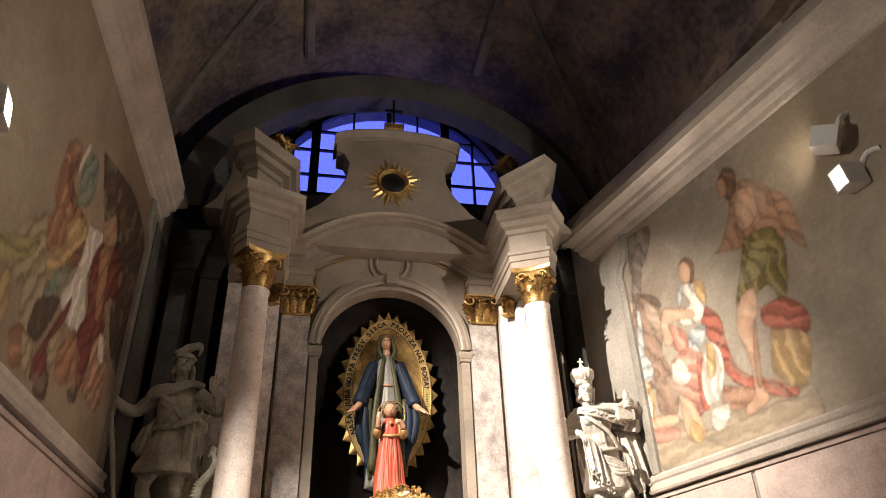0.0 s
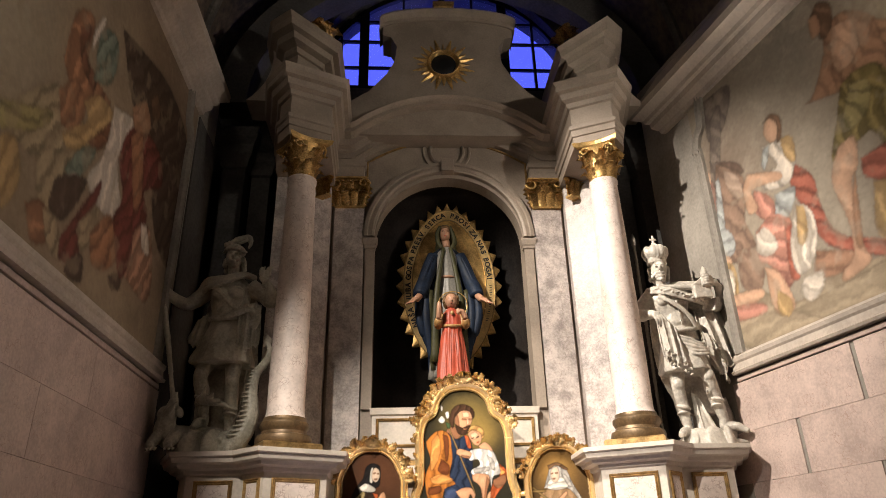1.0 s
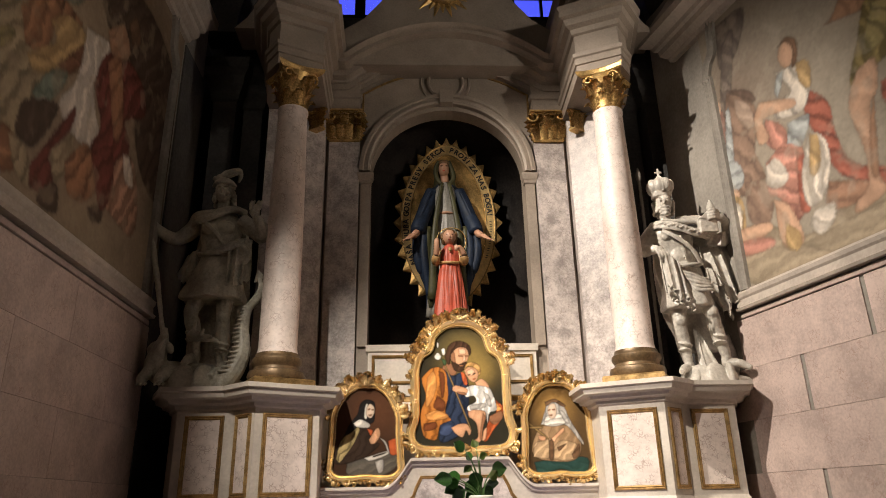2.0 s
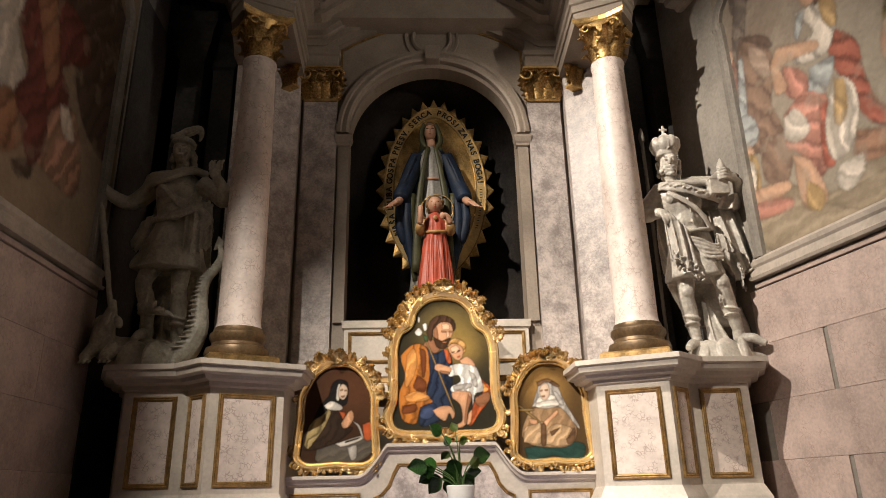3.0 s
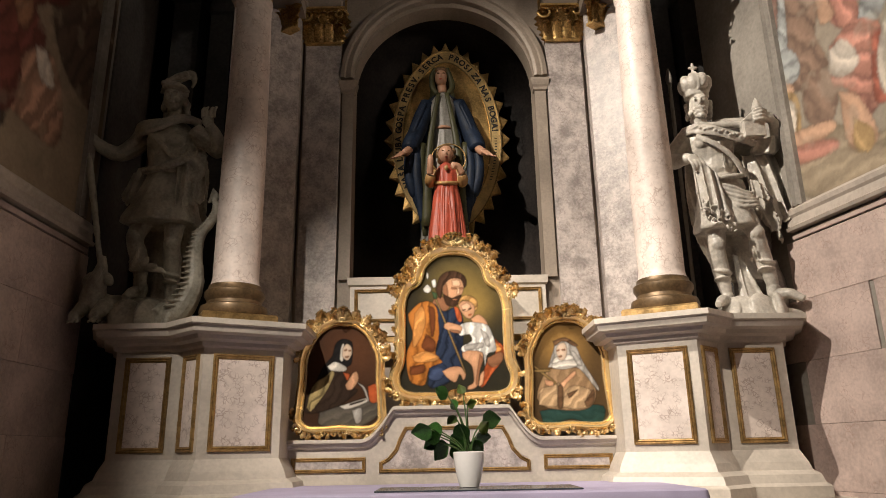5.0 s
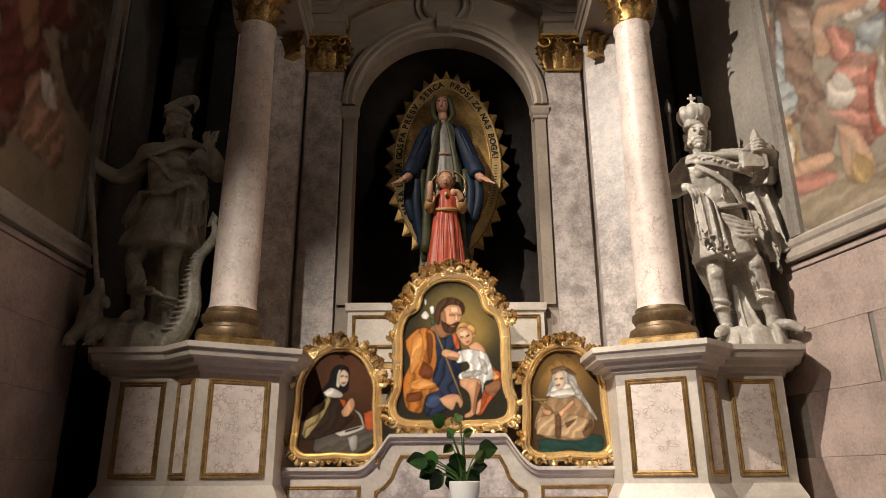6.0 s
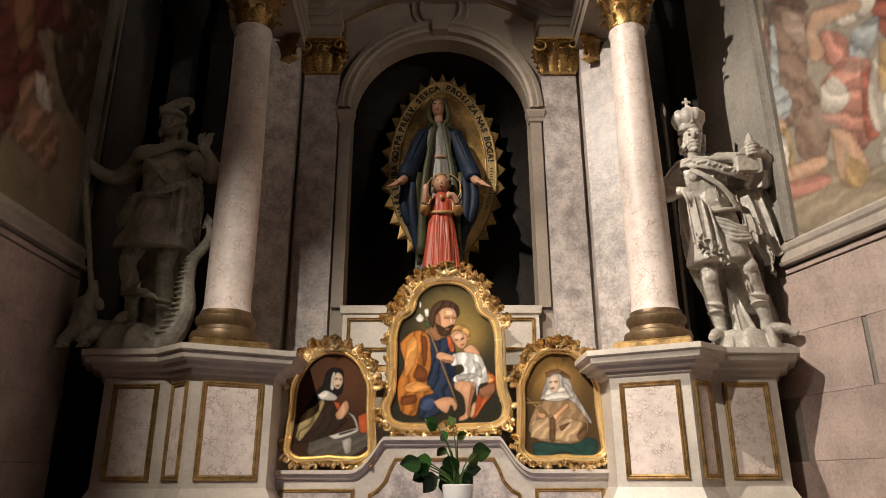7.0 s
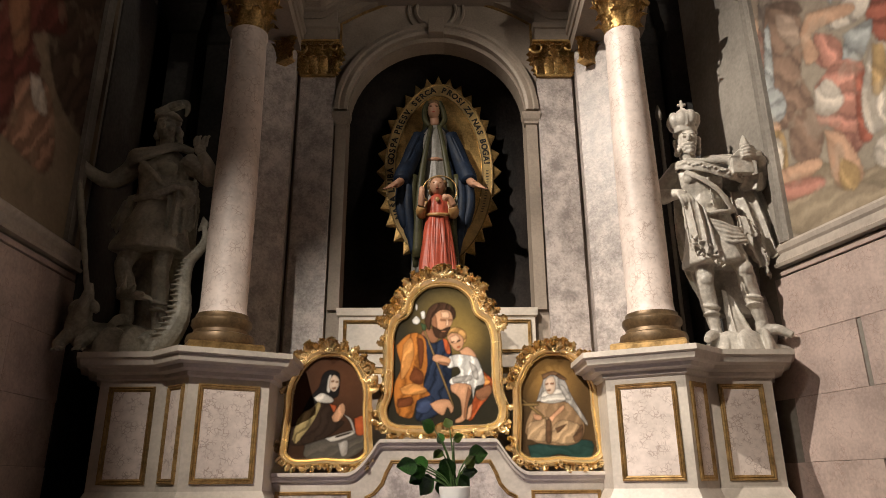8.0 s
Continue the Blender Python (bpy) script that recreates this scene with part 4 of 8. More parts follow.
robe(bm, [(0, 0.0, 0.0, 0.17, 0.13, 1), (0, 0, 0.35, 0.15, 0.12, 1), (0, 0, 0.75, 0.115, 0.10, 0.7), (0, 0, 0.93, 0.095, 0.085, 0.4), (0, 0, 1.10, 0.115, 0.09, 0.4), (0, 0, 1.21, 0.06, 0.06, 0), (0, 0, 1.26, 0.04, 0.045, 0)], 10, 0.05, mi=2)
tube(bm, [(-0.09, -0.03, 0.92, 0.012), (0, -0.088, 0.915, 0.014), (0.09, -0.03, 0.92, 0.012)], mi=3)
robe(bm, [(0, 0.06, 0.02, 0.16, 0.06, 1), (0, 0.06, 0.5, 0.20, 0.07, 1), (0, 0.06, 0.9, 0.20, 0.07, 0.7), (0, 0.05, 1.15, 0.16, 0.08, 0.3), (0, 0.03, 1.24, 0.06, 0.06, 0)], 12, 0.06, mi=0)
ellipsoid(bm, (-0.01, -0.04, 1.355), (0.048, 0.060, 0.074), mi=3)
tube(bm, [(-0.005, -0.02, 1.30, 0.036), (0.0, -0.03, 1.22, 0.038)], mi=3)
ellipsoid(bm, (-0.01, 0.012, 1.382), (0.080, 0.088, 0.092), mi=1)
ellipsoid(bm, (-0.012, -0.096, 1.352), (0.008, 0.012, 0.022), mi=3, seg=8)
for sx in (-1, 1):
    ellipsoid(bm, (-0.011 + sx * 0.021, -0.093, 1.366), (0.012, 0.010, 0.004), mi=5, seg=8)
ellipsoid(bm, (-0.012, -0.093, 1.318), (0.014, 0.008, 0.004), mi=4, seg=8)
ellipsoid(bm, (-0.01, -0.03, 1.412), (0.057, 0.058, 0.036), mi=5)
robe(bm, [(0.0, 0.04, 1.15, 0.12, 0.06, 0.6), (0, 0.045, 1.24, 0.10, 0.06, 0.4), (-0.005, 0.05, 1.34, 0.085, 0.062, 0.1), (-0.008, 0.035, 1.42, 0.076, 0.068, 0), (-0.01, 0.02, 1.46, 0.04, 0.04, 0)], 7, 0.04, mi=1)
for sx in (-1, 1):
    tube(bm, [(-0.01 + sx * 0.045, -0.05, 1.43, 0.018), (-0.01 + sx * 0.072, -0.045, 1.36, 0.02), (sx * 0.075, -0.06, 1.26, 0.022), (sx * 0.04, -0.085, 1.19, 0.018)], mi=1)
    tube(bm, [(sx * 0.115, 0.0, 1.15, 0.062), (sx * 0.16, -0.02, 1.02, 0.068), (sx * 0.205, -0.05, 0.88, 0.066), (sx * 0.24, -0.10, 0.77, 0.068), (sx * 0.252, -0.13, 0.71, 0.06)], mi=0)
    for k in range(4):
        tube(bm, [(sx * (0.13 + 0.02 * k), -0.07, 1.12 - 0.04 * k, 0.012), (sx * (0.19 + 0.015 * k), -0.095, 0.96 - 0.03 * k, 0.016), (sx * (0.24 + 0.01 * k), -0.12, 0.80, 0.012)], mi=0, seg=8)
    tube(bm, [(sx * 0.255, -0.13, 0.715, 0.03), (sx * 0.275, -0.17, 0.675, 0.03), (sx * 0.29, -0.20, 0.655, 0.026)], mi=3)
    for k in range(4):
        tube(bm, [(sx * (0.275 + 0.012 * k), -0.20, 0.66, 0.011), (sx * (0.30 + 0.016 * k), -0.235, 0.63 - 0.006 * k, 0.009), (sx * (0.315 + 0.02 * k), -0.255, 0.605 - 0.004 * k, 0.006)], mi=3, seg=8)
    # cloak edge: olive lining falling from neck and sleeve
    tube(bm, [(sx * 0.03, -0.085, 1.20, 0.016), (sx * 0.065, -0.11, 1.0, 0.02), (sx * 0.10, -0.125, 0.75, 0.026), (sx * 0.12, -0.13, 0.45, 0.032), (sx * 0.13, -0.12, 0.12, 0.036)], mi=1, flat=0.5)
    for k in range(4):
        tube(bm, [(sx * (0.16 + 0.03 * k), -0.08, 0.78, 0.03), (sx * (0.17 + 0.03 * k), -0.10 - 0.02 * (k % 2), 0.55, 0.036), (sx * (0.155 + 0.024 * k), -0.09 - 0.015 * (k % 2), 0.30 + 0.03 * k, 0.034), (sx * (0.14 + 0.02 * k), -0.08, 0.06 + 0.10 * k, 0.02)], mi=(1 if k == 0 else 0), flat=0.8)
# child
CX, CY = 0.015, -0.20
robe(bm, [(CX + 0.0, CY, -0.22, 0.135, 0.11, 1), (CX, CY, 0.0, 0.125, 0.10, 1), (CX, CY, 0.25, 0.105, 0.09, 0.8), (CX, CY, 0.38, 0.085, 0.075, 0.4), (CX, CY, 0.48, 0.085, 0.07, 0.3), (CX, CY, 0.545, 0.05, 0.05, 0), (CX, CY, 0.565, 0.03, 0.03, 0)], 8, 0.07, 1.0, mi=4)
ellipsoid(bm, (CX, CY - 0.01, 0.63), (0.056, 0.06, 0.07), (10, 0, 0), mi=3)
ellipsoid(bm, (CX, CY - 0.066, 0.622), (0.008, 0.010, 0.012), mi=3, seg=8)
for sx in (-1, 1):
    ellipsoid(bm, (CX + sx * 0.02, CY - 0.062, 0.642), (0.010, 0.008, 0.004), mi=5, seg=8)
ellipsoid(bm, (CX, CY - 0.062, 0.597), (0.012, 0.007, 0.004), mi=4, seg=8)
ridges(bm, 8, (CX, CY, 0.36, 0.08, 0.075), (CX, CY, -0.2, 0.125, 0.105), 0.009, 4)
for k in range(13):
    a = k * 0.5 - 0.1
    ellipsoid(bm, (CX + 0.054 * math.cos(a), CY + 0.015 + 0.035 * math.sin(a), 0.665 - 0.03 * (k % 3)), (0.022, 0.024, 0.026), mi=5, seg=8)
ellipsoid(bm, (CX, CY + 0.008, 0.68), (0.052, 0.055, 0.035), mi=5)
for sx in (-1, 1):
    tube(bm, [(CX + sx * 0.07, CY, 0.50, 0.034), (CX + sx * 0.11, CY - 0.02, 0.41, 0.034), (CX + sx * 0.118, CY - 0.06, 0.42, 0.036), (CX + sx * 0.11, CY - 0.08, 0.445, 0.032)], mi=(6))
    end = (CX - 0.11, CY - 0.12, 0.56) if sx < 0 else (CX + 0.05, CY - 0.12, 0.50)
    tube(bm, [(CX + sx * 0.115, CY - 0.09, 0.45, 0.024), ((CX + sx * 0.115 + end[0]) / 2, CY - 0.11, 0.50, 0.022), (*end, 0.02)], mi=3)
    ellipsoid(bm, end, (0.02, 0.014, 0.028), mi=3, seg=8)
tube(bm, [(CX - 0.08, CY - 0.04, 0.40, 0.012), (CX, CY - 0.085, 0.385, 0.014), (CX + 0.08, CY - 0.04, 0.40, 0.012)], mi=6)
ellipsoid(bm, (CX, CY - 0.085, 0.50), (0.016, 0.01, 0.02), mi=6, seg=8)
ring = [(CX + 0.02 + 0.125 * math.cos(2 * math.pi * k / 24), CY + 0.05, 0.625 + 0.12 * math.sin(2 * math.pi * k / 24), 0.005) for k in range(25)]
tube(bm, ring, seg=6, steps=2, mi=7)
# stand below
lathe(bm, [(0.24, -0.40), (0.24, -0.36), (0.21, -0.34), (0.20, -0.27), (0.23, -0.24), (0.23, -0.22)], (0, -0.05), 24)
M_CUFF = mat("ochre_lining_paint", (0.42, 0.24, 0.09), 0.45, vary=0.1)
md = part("statue", bm, [M_BLUE, M_OLIVE, M_GREYROBE, M_SKIN, M_RED, M_HAIR, M_CUFF, M_OLDGOLD], smooth=True)
md.location = (-0.01, 1.24, 2.80)
tagged(md, "painted madonna and child statue, blue cloak, red robe, in niche", "statue", "statues of the altar")

# ---- gilded halo behind the madonna ----
HC, HY = (0.02, 3.72), 1.40


def mandorla(a, b, n, start=-90, end=270):
    out = []
    for i in range(n):
        t = radians(start + (end - start) * i / n)
        out.append((HC[0] + a * math.cos(t), HC[1] + b * math.sin(t) * (1 + 0.06 * abs(math.sin(t)) ** 8)))
    return out


halo = thing("halo", "gilded pointed oval halo with zigzag rays and lettering", "halo")
bm = bmesh.new()
teeth = 32
o, i_ = mandorla(0.492, 0.82, teeth * 2), mandorla(0.428, 0.74, teeth * 2)
rim = [(o[k] if k % 2 == 0 else i_[k]) for k in range(teeth * 2)]
inn = mandorla(0.385, 0.68, teeth * 2)
va = [bm.verts.new((x, HY - (0.012 if k % 2 == 0 else 0.0), z)) for k, (x, z) in enumerate(rim)]
vb = [bm.verts.new((x, HY - 0.02, z)) for x, z in inn]
vc = [bm.verts.new((x, HY + 0.02, z)) for x, z in rim]
ring_faces(bm, va, vb); ring_faces(bm, va, vc); bm.faces.new(vc); bm.faces.new(vb)
part("ray_border", bm, M_OLDGOLD, halo)
bm = bmesh.new()
a0, a1 = mandorla(0.42, 0.735, 96), mandorla(0.345, 0.64, 96)
va = [bm.verts.new((x, HY - 0.026, z)) for x, z in a0]; vb = [bm.verts.new((x, HY - 0.026, z)) for x, z in a1]
vc = [bm.verts.new((x, HY - 0.01, z)) for x, z in a0]; vd = [bm.verts.new((x, HY - 0.01, z)) for x, z in a1]
ring_faces(bm, va, vb); ring_faces(bm, va, vc); ring_faces(bm, vb, vd); ring_faces(bm, vc, vd)
M_BAND = mat("pale_gold_band", (0.60, 0.42, 0.18), 0.5, 0.35, vary=0.15, scale=10, fine=60)
part("text_band", bm, M_BAND, halo, "pale gilded band carrying the lettering")
bm = bmesh.new()
for (a, b) in ((0.422, 0.738), (0.343, 0.637)):
    p = mandorla(a, b, 96)
    run = [(x, HY - 0.026, z) for x, z in p]
    nr = [Vector((x - HC[0], 0, z - HC[1])).normalized() for x, z in p]
    sweep(bm, run, nr, [(-0.006, 0), (-0.004, -0.008), (0.004, -0.008), (0.006, 0)], (0, 1, 0), closed=True)
part("band_edge", bm, M_GOLD, halo)
bm = bmesh.new()
inner = mandorla(0.345, 0.64, 64)
vb = [bm.verts.new((x, HY - 0.021, z)) for x, z in inner]
cv = bm.verts.new((HC[0], HY - 0.035, HC[1]))
for k in range(64):
    bm.faces.new((vb[k], vb[(k + 1) % 64], cv))
part("field", bm, M_OLDGOLD, halo, "dull gold field", smooth=True)
M_INK = mat("black_lettering", (0.02, 0.017, 0.012), 0.6, vary=0.1, bump=0)


def lettering(text, run, size, gap):
    """Letters set along a run of points, their heads outwards, each a part."""
    s_len = [0.0]
    for a, b in zip(run, run[1:]):
        s_len.append(s_len[-1] + math.dist(a, b))
    at = 0.0
    grow = s_len[-1] / sum(size * (0.36 if ch in " .!IJ" else 0.74) + gap for ch in text)
    for ch in text:
        w = (size * (0.36 if ch in " .!IJ" else 0.74) + gap) * grow
        if ch != " ":
            d = at + w / 2
            k = next((i for i, q in enumerate(s_len) if q >= d), len(run) - 1)
            k = max(1, k)
            f = (d - s_len[k - 1]) / max(1e-6, s_len[k] - s_len[k - 1])
            p = Vector(run[k - 1]).lerp(Vector(run[k]), f)
            t = (Vector(run[k]) - Vector(run[k - 1])).normalized()
            cu = bpy.data.curves.new("letter", "FONT")
            cu.body, cu.size, cu.align_x, cu.extrude, cu.offset = ch, size * 1.25, "CENTER", 0.0012, 0.0022
            tmp = bpy.data.objects.new("letter", cu)
            me = tmp.to_mesh()
            m = Matrix(((t.x, -t.y, 0, p.x), (0, 0, -1, HY - 0.029), (t.y, t.x, 0, p.y), (0, 0, 0, 1)))
            sub = bmesh.new()
            sub.from_mesh(me)
            bmesh.ops.transform(sub, matrix=m @ Matrix.Translation((0, -size * 0.42, 0)), verts=sub.verts)
            part("letter", sub, M_INK, halo)
            tmp.to_mesh_clear()
            bpy.data.objects.remove(tmp)
            bpy.data.curves.remove(cu)
        at += w


mid = mandorla(0.382, 0.688, 720)
lettering("NAŠA LJUBA GOSPA PRESV. SERCA", mid[612:366:-1], 0.054, 0.0022)
lettering("PROSI ZA NAS BOGA!", mid[354:188:-1], 0.054, 0.0022)
for k in range(16):
    x, z = mid[180 - k * 4]
    bm = bmesh.new()
    box(bm, x - 0.010, x + 0.010, HY - 0.029, HY - 0.0265, z - 0.004, z + 0.002)
    part("stroke", bm, M_INK, halo)

# ---- ornament ----


def leaf_mesh(name, material, w=0.5, curl=0.35, teeth=0.22, rows=9, cols=5):
    """An acanthus leaf, 1 high, growing along z and curling forwards to -y."""
    bm = bmesh.new()
    grid = []
    for j in range(rows):
        v = j / (rows - 1)
        z = 0.92 * v if v < 0.8 else 0.736 + 0.18 * math.sin((v - 0.8) / 0.2 * math.pi) * 0.6
        out = -curl * v ** 3 * (1.0 if v < 0.95 else 1.15)
        half = w / 2 * (0.45 + 0.62 * math.sin(math.pi * min(1, v * 0.82 + 0.12))) * (1 - 0.75 * v ** 7) * (1 + teeth * (1 if j % 2 else -1))
        row = []
        for i in range(cols):
            u = 2 * i / (cols - 1) - 1
            row.append(bm.verts.new((u * half, out + 0.10 * abs(u) - 0.05 * (1 if i % 2 else 0), z)))
        grid.append(row)
    for a, b in zip(grid, grid[1:]):
        ring_faces(bm, a, b, closed=False)
    bmesh.ops.solidify(bm, geom=bm.faces[:], thickness=0.05)
    me = bpy.data.meshes.new(name)
    bmesh.ops.recalc_face_normals(bm, faces=bm.faces[:])
    bm.to_mesh(me)
    bm.free()
    me.materials.append(material)
    me.shade_smooth()
    return me


def scroll_mesh(name, material):
    """A small gilded C-scroll, about 1 across."""
    bm = bmesh.new()
    pts = []
    for k in range(14):
        a = k * 0.55
        r = 0.5 * (1 - k / 17)
        pts.append((r * math.cos(a), -0.02 * k, r * math.sin(a), 0.13 * (1 - k / 22)))
    tube(bm, pts, seg=8, steps=2)
    me = bpy.data.meshes.new(name)
    bmesh.ops.recalc_face_normals(bm, faces=bm.faces[:])
    bm.to_mesh(me)
    bm.free()
    me.materials.append(material)
    me.shade_smooth()
    return me


LEAF_OLD = leaf_mesh("acanthus_leaf", M_OLDGOLD, 0.62, 0.42)
LEAF_GOLD = leaf_mesh("gold_leaf", M_GOLD, 0.55, 0.45, 0.3)
SCROLL_OLD, SCROLL_GOLD = scroll_mesh("volute", M_OLDGOLD), scroll_mesh("scroll", M_GOLD)


def put(name, me, m, parent):
    ob = new(name, me)
    ob.parent = parent
    ob.matrix_local = m
    return ob


def facing(x, y, z, turn, size, lean=0.0, spin=0.0):
    """Upright ornament at a place: turn about z in degrees (0 looks to -y), lean forwards, spin in its own plane."""
    return Matrix.Translation((x, y, z)) @ Euler((radians(lean), 0, radians(turn))).to_matrix().to_4x4() @ pose(0, 0, 0, 0, spin, 0) @ Matrix.Diagonal((size, size, size, 1))


columns = [o for o in scene.objects if o.name.split(".")[0] == "column"]
for s, col in zip((1, -1), columns):
    cx, cy, z0 = COL[0] * s, COL[1], 4.135
    bm = bmesh.new()
    lathe(bm, [(0.102, z0), (0.104, z0 + 0.12), (0.118, z0 + 0.22), (0.15, z0 + 0.285), (0.1, z0 + 0.287)], (cx, cy), 28)
    cap = part("capital", bm, M_OLDGOLD, col, "gilded acanthus capital", smooth=35)
    bm = bmesh.new()
    side = [Vector((u * 0.17, -0.17 + 0.035 * (1 - u * u))) for u in (-1, -0.66, -0.33, 0, 0.33, 0.66, 0.93)]
    pl = []
    for q in range(4):
        for p in side:
            a = q * math.pi / 2 - 0.48 * s
            pl.append((cx + p.x * math.cos(a) - p.y * math.sin(a), cy + p.x * math.sin(a) + p.y * math.cos(a)))
    loft(bm, pl, [(-0.01, z0 + 0.285), (0, z0 + 0.295), (0.006, z0 + 0.325), (0, z0 + 0.335)])
    part("abacus", bm, M_OLDGOLD, cap)
    for row, (n_, h, zz, r) in enumerate(((8, 0.15, 0.0, 0.106), (8, 0.17, 0.10, 0.112))):
        for k in range(n_):
            a = 360 / n_ * (k + 0.5 * row) - 28 * s
            ar = radians(a - 90)
            put("leaf", LEAF_OLD, facing(cx + r * math.cos(ar), cy + r * math.sin(ar), z0 + zz, a, h), cap)
    for k in range(4):
        a = 45 + 90 * k - 28 * s
        ar = radians(a - 90)
        for sd in (-1, 1):
            put("volute", SCROLL_OLD, facing(cx + 0.155 * math.cos(ar + 0.16 * sd), cy + 0.155 * math.sin(ar + 0.16 * sd), z0 + 0.245, a + 50 * sd, 0.085), cap)

pils = [o for o in scene.objects if o.name.split(".")[0] == "pilaster"]
for q, pil in enumerate(pils):
    s = 1 if q < 2 else -1
    if q % 2 == 0:
        x0, x1, y, turn, z0 = 0.755, 1.015, NY - 0.045, 0, 4.285
    else:
        x0, x1, y, turn, z0 = 1.04, 1.27, NY - 0.18, 36 * s, 4.31
    mid = Vector(((x0 + x1) / 2 * s, y))
    bm = bmesh.new()
    w = (x1 - x0) / 2
    box(bm, -w, w, -0.02, 0.05, z0 - 0.012, z0 + 0.008)
    box(bm, -w - 0.025, w + 0.025, -0.06, 0.04, z0 + 0.268, z0 + 0.285)
    box(bm, -w - 0.012, w + 0.012, -0.045, 0.04, z0 + 0.252, z0 + 0.268)
    box(bm, -w + 0.01, w - 0.01, -0.012, 0.04, z0, z0 + 0.255)
    bmesh.ops.transform(bm, matrix=pose(mid.x, mid.y, 0, 0, 0, turn), verts=bm.verts)
    cap = part("capital", bm, M_OLDGOLD, pil, "gilded acanthus capital")
    base = pose(mid.x, mid.y, 0, 0, 0, turn)
    for row, (xsn, h, zz) in enumerate((((-0.45, -0.15, 0.15, 0.45), 0.15, 0.0), ((-0.55, -0.28, 0, 0.28, 0.55), 0.16, 0.085), ((-0.4, -0.14, 0.14, 0.4), 0.10, 0.165))):
        for u in xsn:
            put("leaf", LEAF_OLD, base @ facing(u * w * 1.8, -0.018 - 0.006 * row, z0 + zz, 12 * u, h * 1.1, 0, 10 * u), cap)
    for sd in (-1, 1):
        put("volute", SCROLL_OLD, base @ facing(sd * w * 0.95, -0.045, z0 + 0.215, 0, 0.105, 0, 90 - 90 * sd), cap)
        put("volute", SCROLL_OLD, base @ facing(sd * w * 0.3, -0.04, z0 + 0.225, 0, 0.07, 0, 90 + 90 * sd), cap)

# ---- painted pictures ----


def value_noise(u, v, size, seed):
    """Smooth random values between 0 and 1 over the plane."""
    rs = np.random.RandomState(seed)
    tab = rs.rand(64, 64)
    x, y = u * size + 100.0, v * size + 100.0
    xi, yi = np.floor(x).astype(int), np.floor(y).astype(int)
    fx, fy = x - xi, y - yi
    fx, fy = fx * fx * (3 - 2 * fx), fy * fy * (3 - 2 * fy)
    g = lambda i, j: tab[(xi + i) % 64, (yi + j) % 64]
    return (g(0, 0) * (1 - fx) + g(1, 0) * fx) * (1 - fy) + (g(0, 1) * (1 - fx) + g(1, 1) * fx) * fy


def fractal(u, v, size, seed):
    return sum(value_noise(u, v, size * 2 ** k, seed + k) * 0.5 ** (k + 1) for k in range(5)) / 0.97


def brushed(u, v, base, glows, shapes, seed, warp, soft, fold_size, worn=0.0, grain=0.2, contour=0.3):
    """Lays flat and draped shapes of pigment over a ground: shapes are (colour, depth of folds, their slant, outline)."""
    col = np.outer(0.75 + 0.5 * fractal(u, v, 5, seed + 3), base)
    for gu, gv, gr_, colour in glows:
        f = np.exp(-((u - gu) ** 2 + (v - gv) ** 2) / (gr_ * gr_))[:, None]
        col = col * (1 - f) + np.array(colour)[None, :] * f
    wu = u + (fractal(u, v, 1.6 / warp, seed + 20) - 0.5) * warp
    wv = v + (fractal(u, v, 1.6 / warp, seed + 40) - 0.5) * warp
    wu = wu + (fractal(u, v, 9 / warp, seed + 25) - 0.5) * warp * 0.3
    wv = wv + (fractal(u, v, 9 / warp, seed + 45) - 0.5) * warp * 0.3
    rnd = random.Random(seed)
    for colour, folds, deg, outline in shapes:
        run = np.array(spline(list(outline) + [outline[0]], 4)[:-1])
        lo, hi = run.min(0) - 3 * soft, run.max(0) + 3 * soft
        near = np.nonzero((wu > lo[0]) & (wu < hi[0]) & (wv > lo[1]) & (wv < hi[1]))[0]
        if not len(near):
            continue
        pu, pv = wu[near], wv[near]
        d = np.full(len(near), 9.0)
        for a, b in zip(run, np.roll(run, -1, 0)):
            e = b - a
            t = np.clip(((pu - a[0]) * e[0] + (pv - a[1]) * e[1]) / max(1e-9, e @ e), 0, 1)
            d = np.minimum(d, np.hypot(pu - a[0] - t * e[0], pv - a[1] - t * e[1]))
        d = np.where(inside(pu, pv, [tuple(p) for p in run]), d, -d)
        f = np.clip(0.5 + d / (2 * soft), 0, 1)
        size = max(1e-6, d.max())
        ar = radians(deg)
        across = -pu * math.sin(ar) + pv * math.cos(ar)
        along = pu * math.cos(ar) + pv * math.sin(ar)
        lit = 0.80 + 0.32 * np.clip(d / size, 0, 1) ** 0.6 - 0.20 * (pu - pu.mean()) / max(1e-6, np.ptp(pu)) * 2 * 0.6
        if folds:
            ph = rnd.uniform(0, 6)
            g = across * fold_size + 2.6 * (fractal(pu, pv, 0.10 * fold_size, seed + 60) - 0.5) * 4 + ph + math.sin(ph) * along * fold_size * 0.25
            w = np.sin(g) + 0.4 * np.sin(2.1 * g + ph)
            lit = lit * (1 + folds * w * 0.75)
        c = np.clip(np.array(colour)[None, :] * np.clip(lit, 0.15, 2)[:, None], 0, 0.85)
        rim = 1 - contour * np.exp(-(d / (1.4 * soft)) ** 2)
        col[near] = (col[near] * (1 - f[:, None]) + c * f[:, None]) * np.where(np.abs(d) < 4 * soft, rim, 1.0)[:, None]
    if worn:
        k = np.clip((fractal(u, v, 9, seed + 80) - 0.56) * 7, 0, 1) * worn
        col = col * (1 - k[:, None]) + np.array(base)[None, :] * 1.2 * k[:, None]
    return np.clip(col * (1 - grain / 2 + grain * fractal(u, v, 45, seed + 90))[:, None], 0, 0.85)


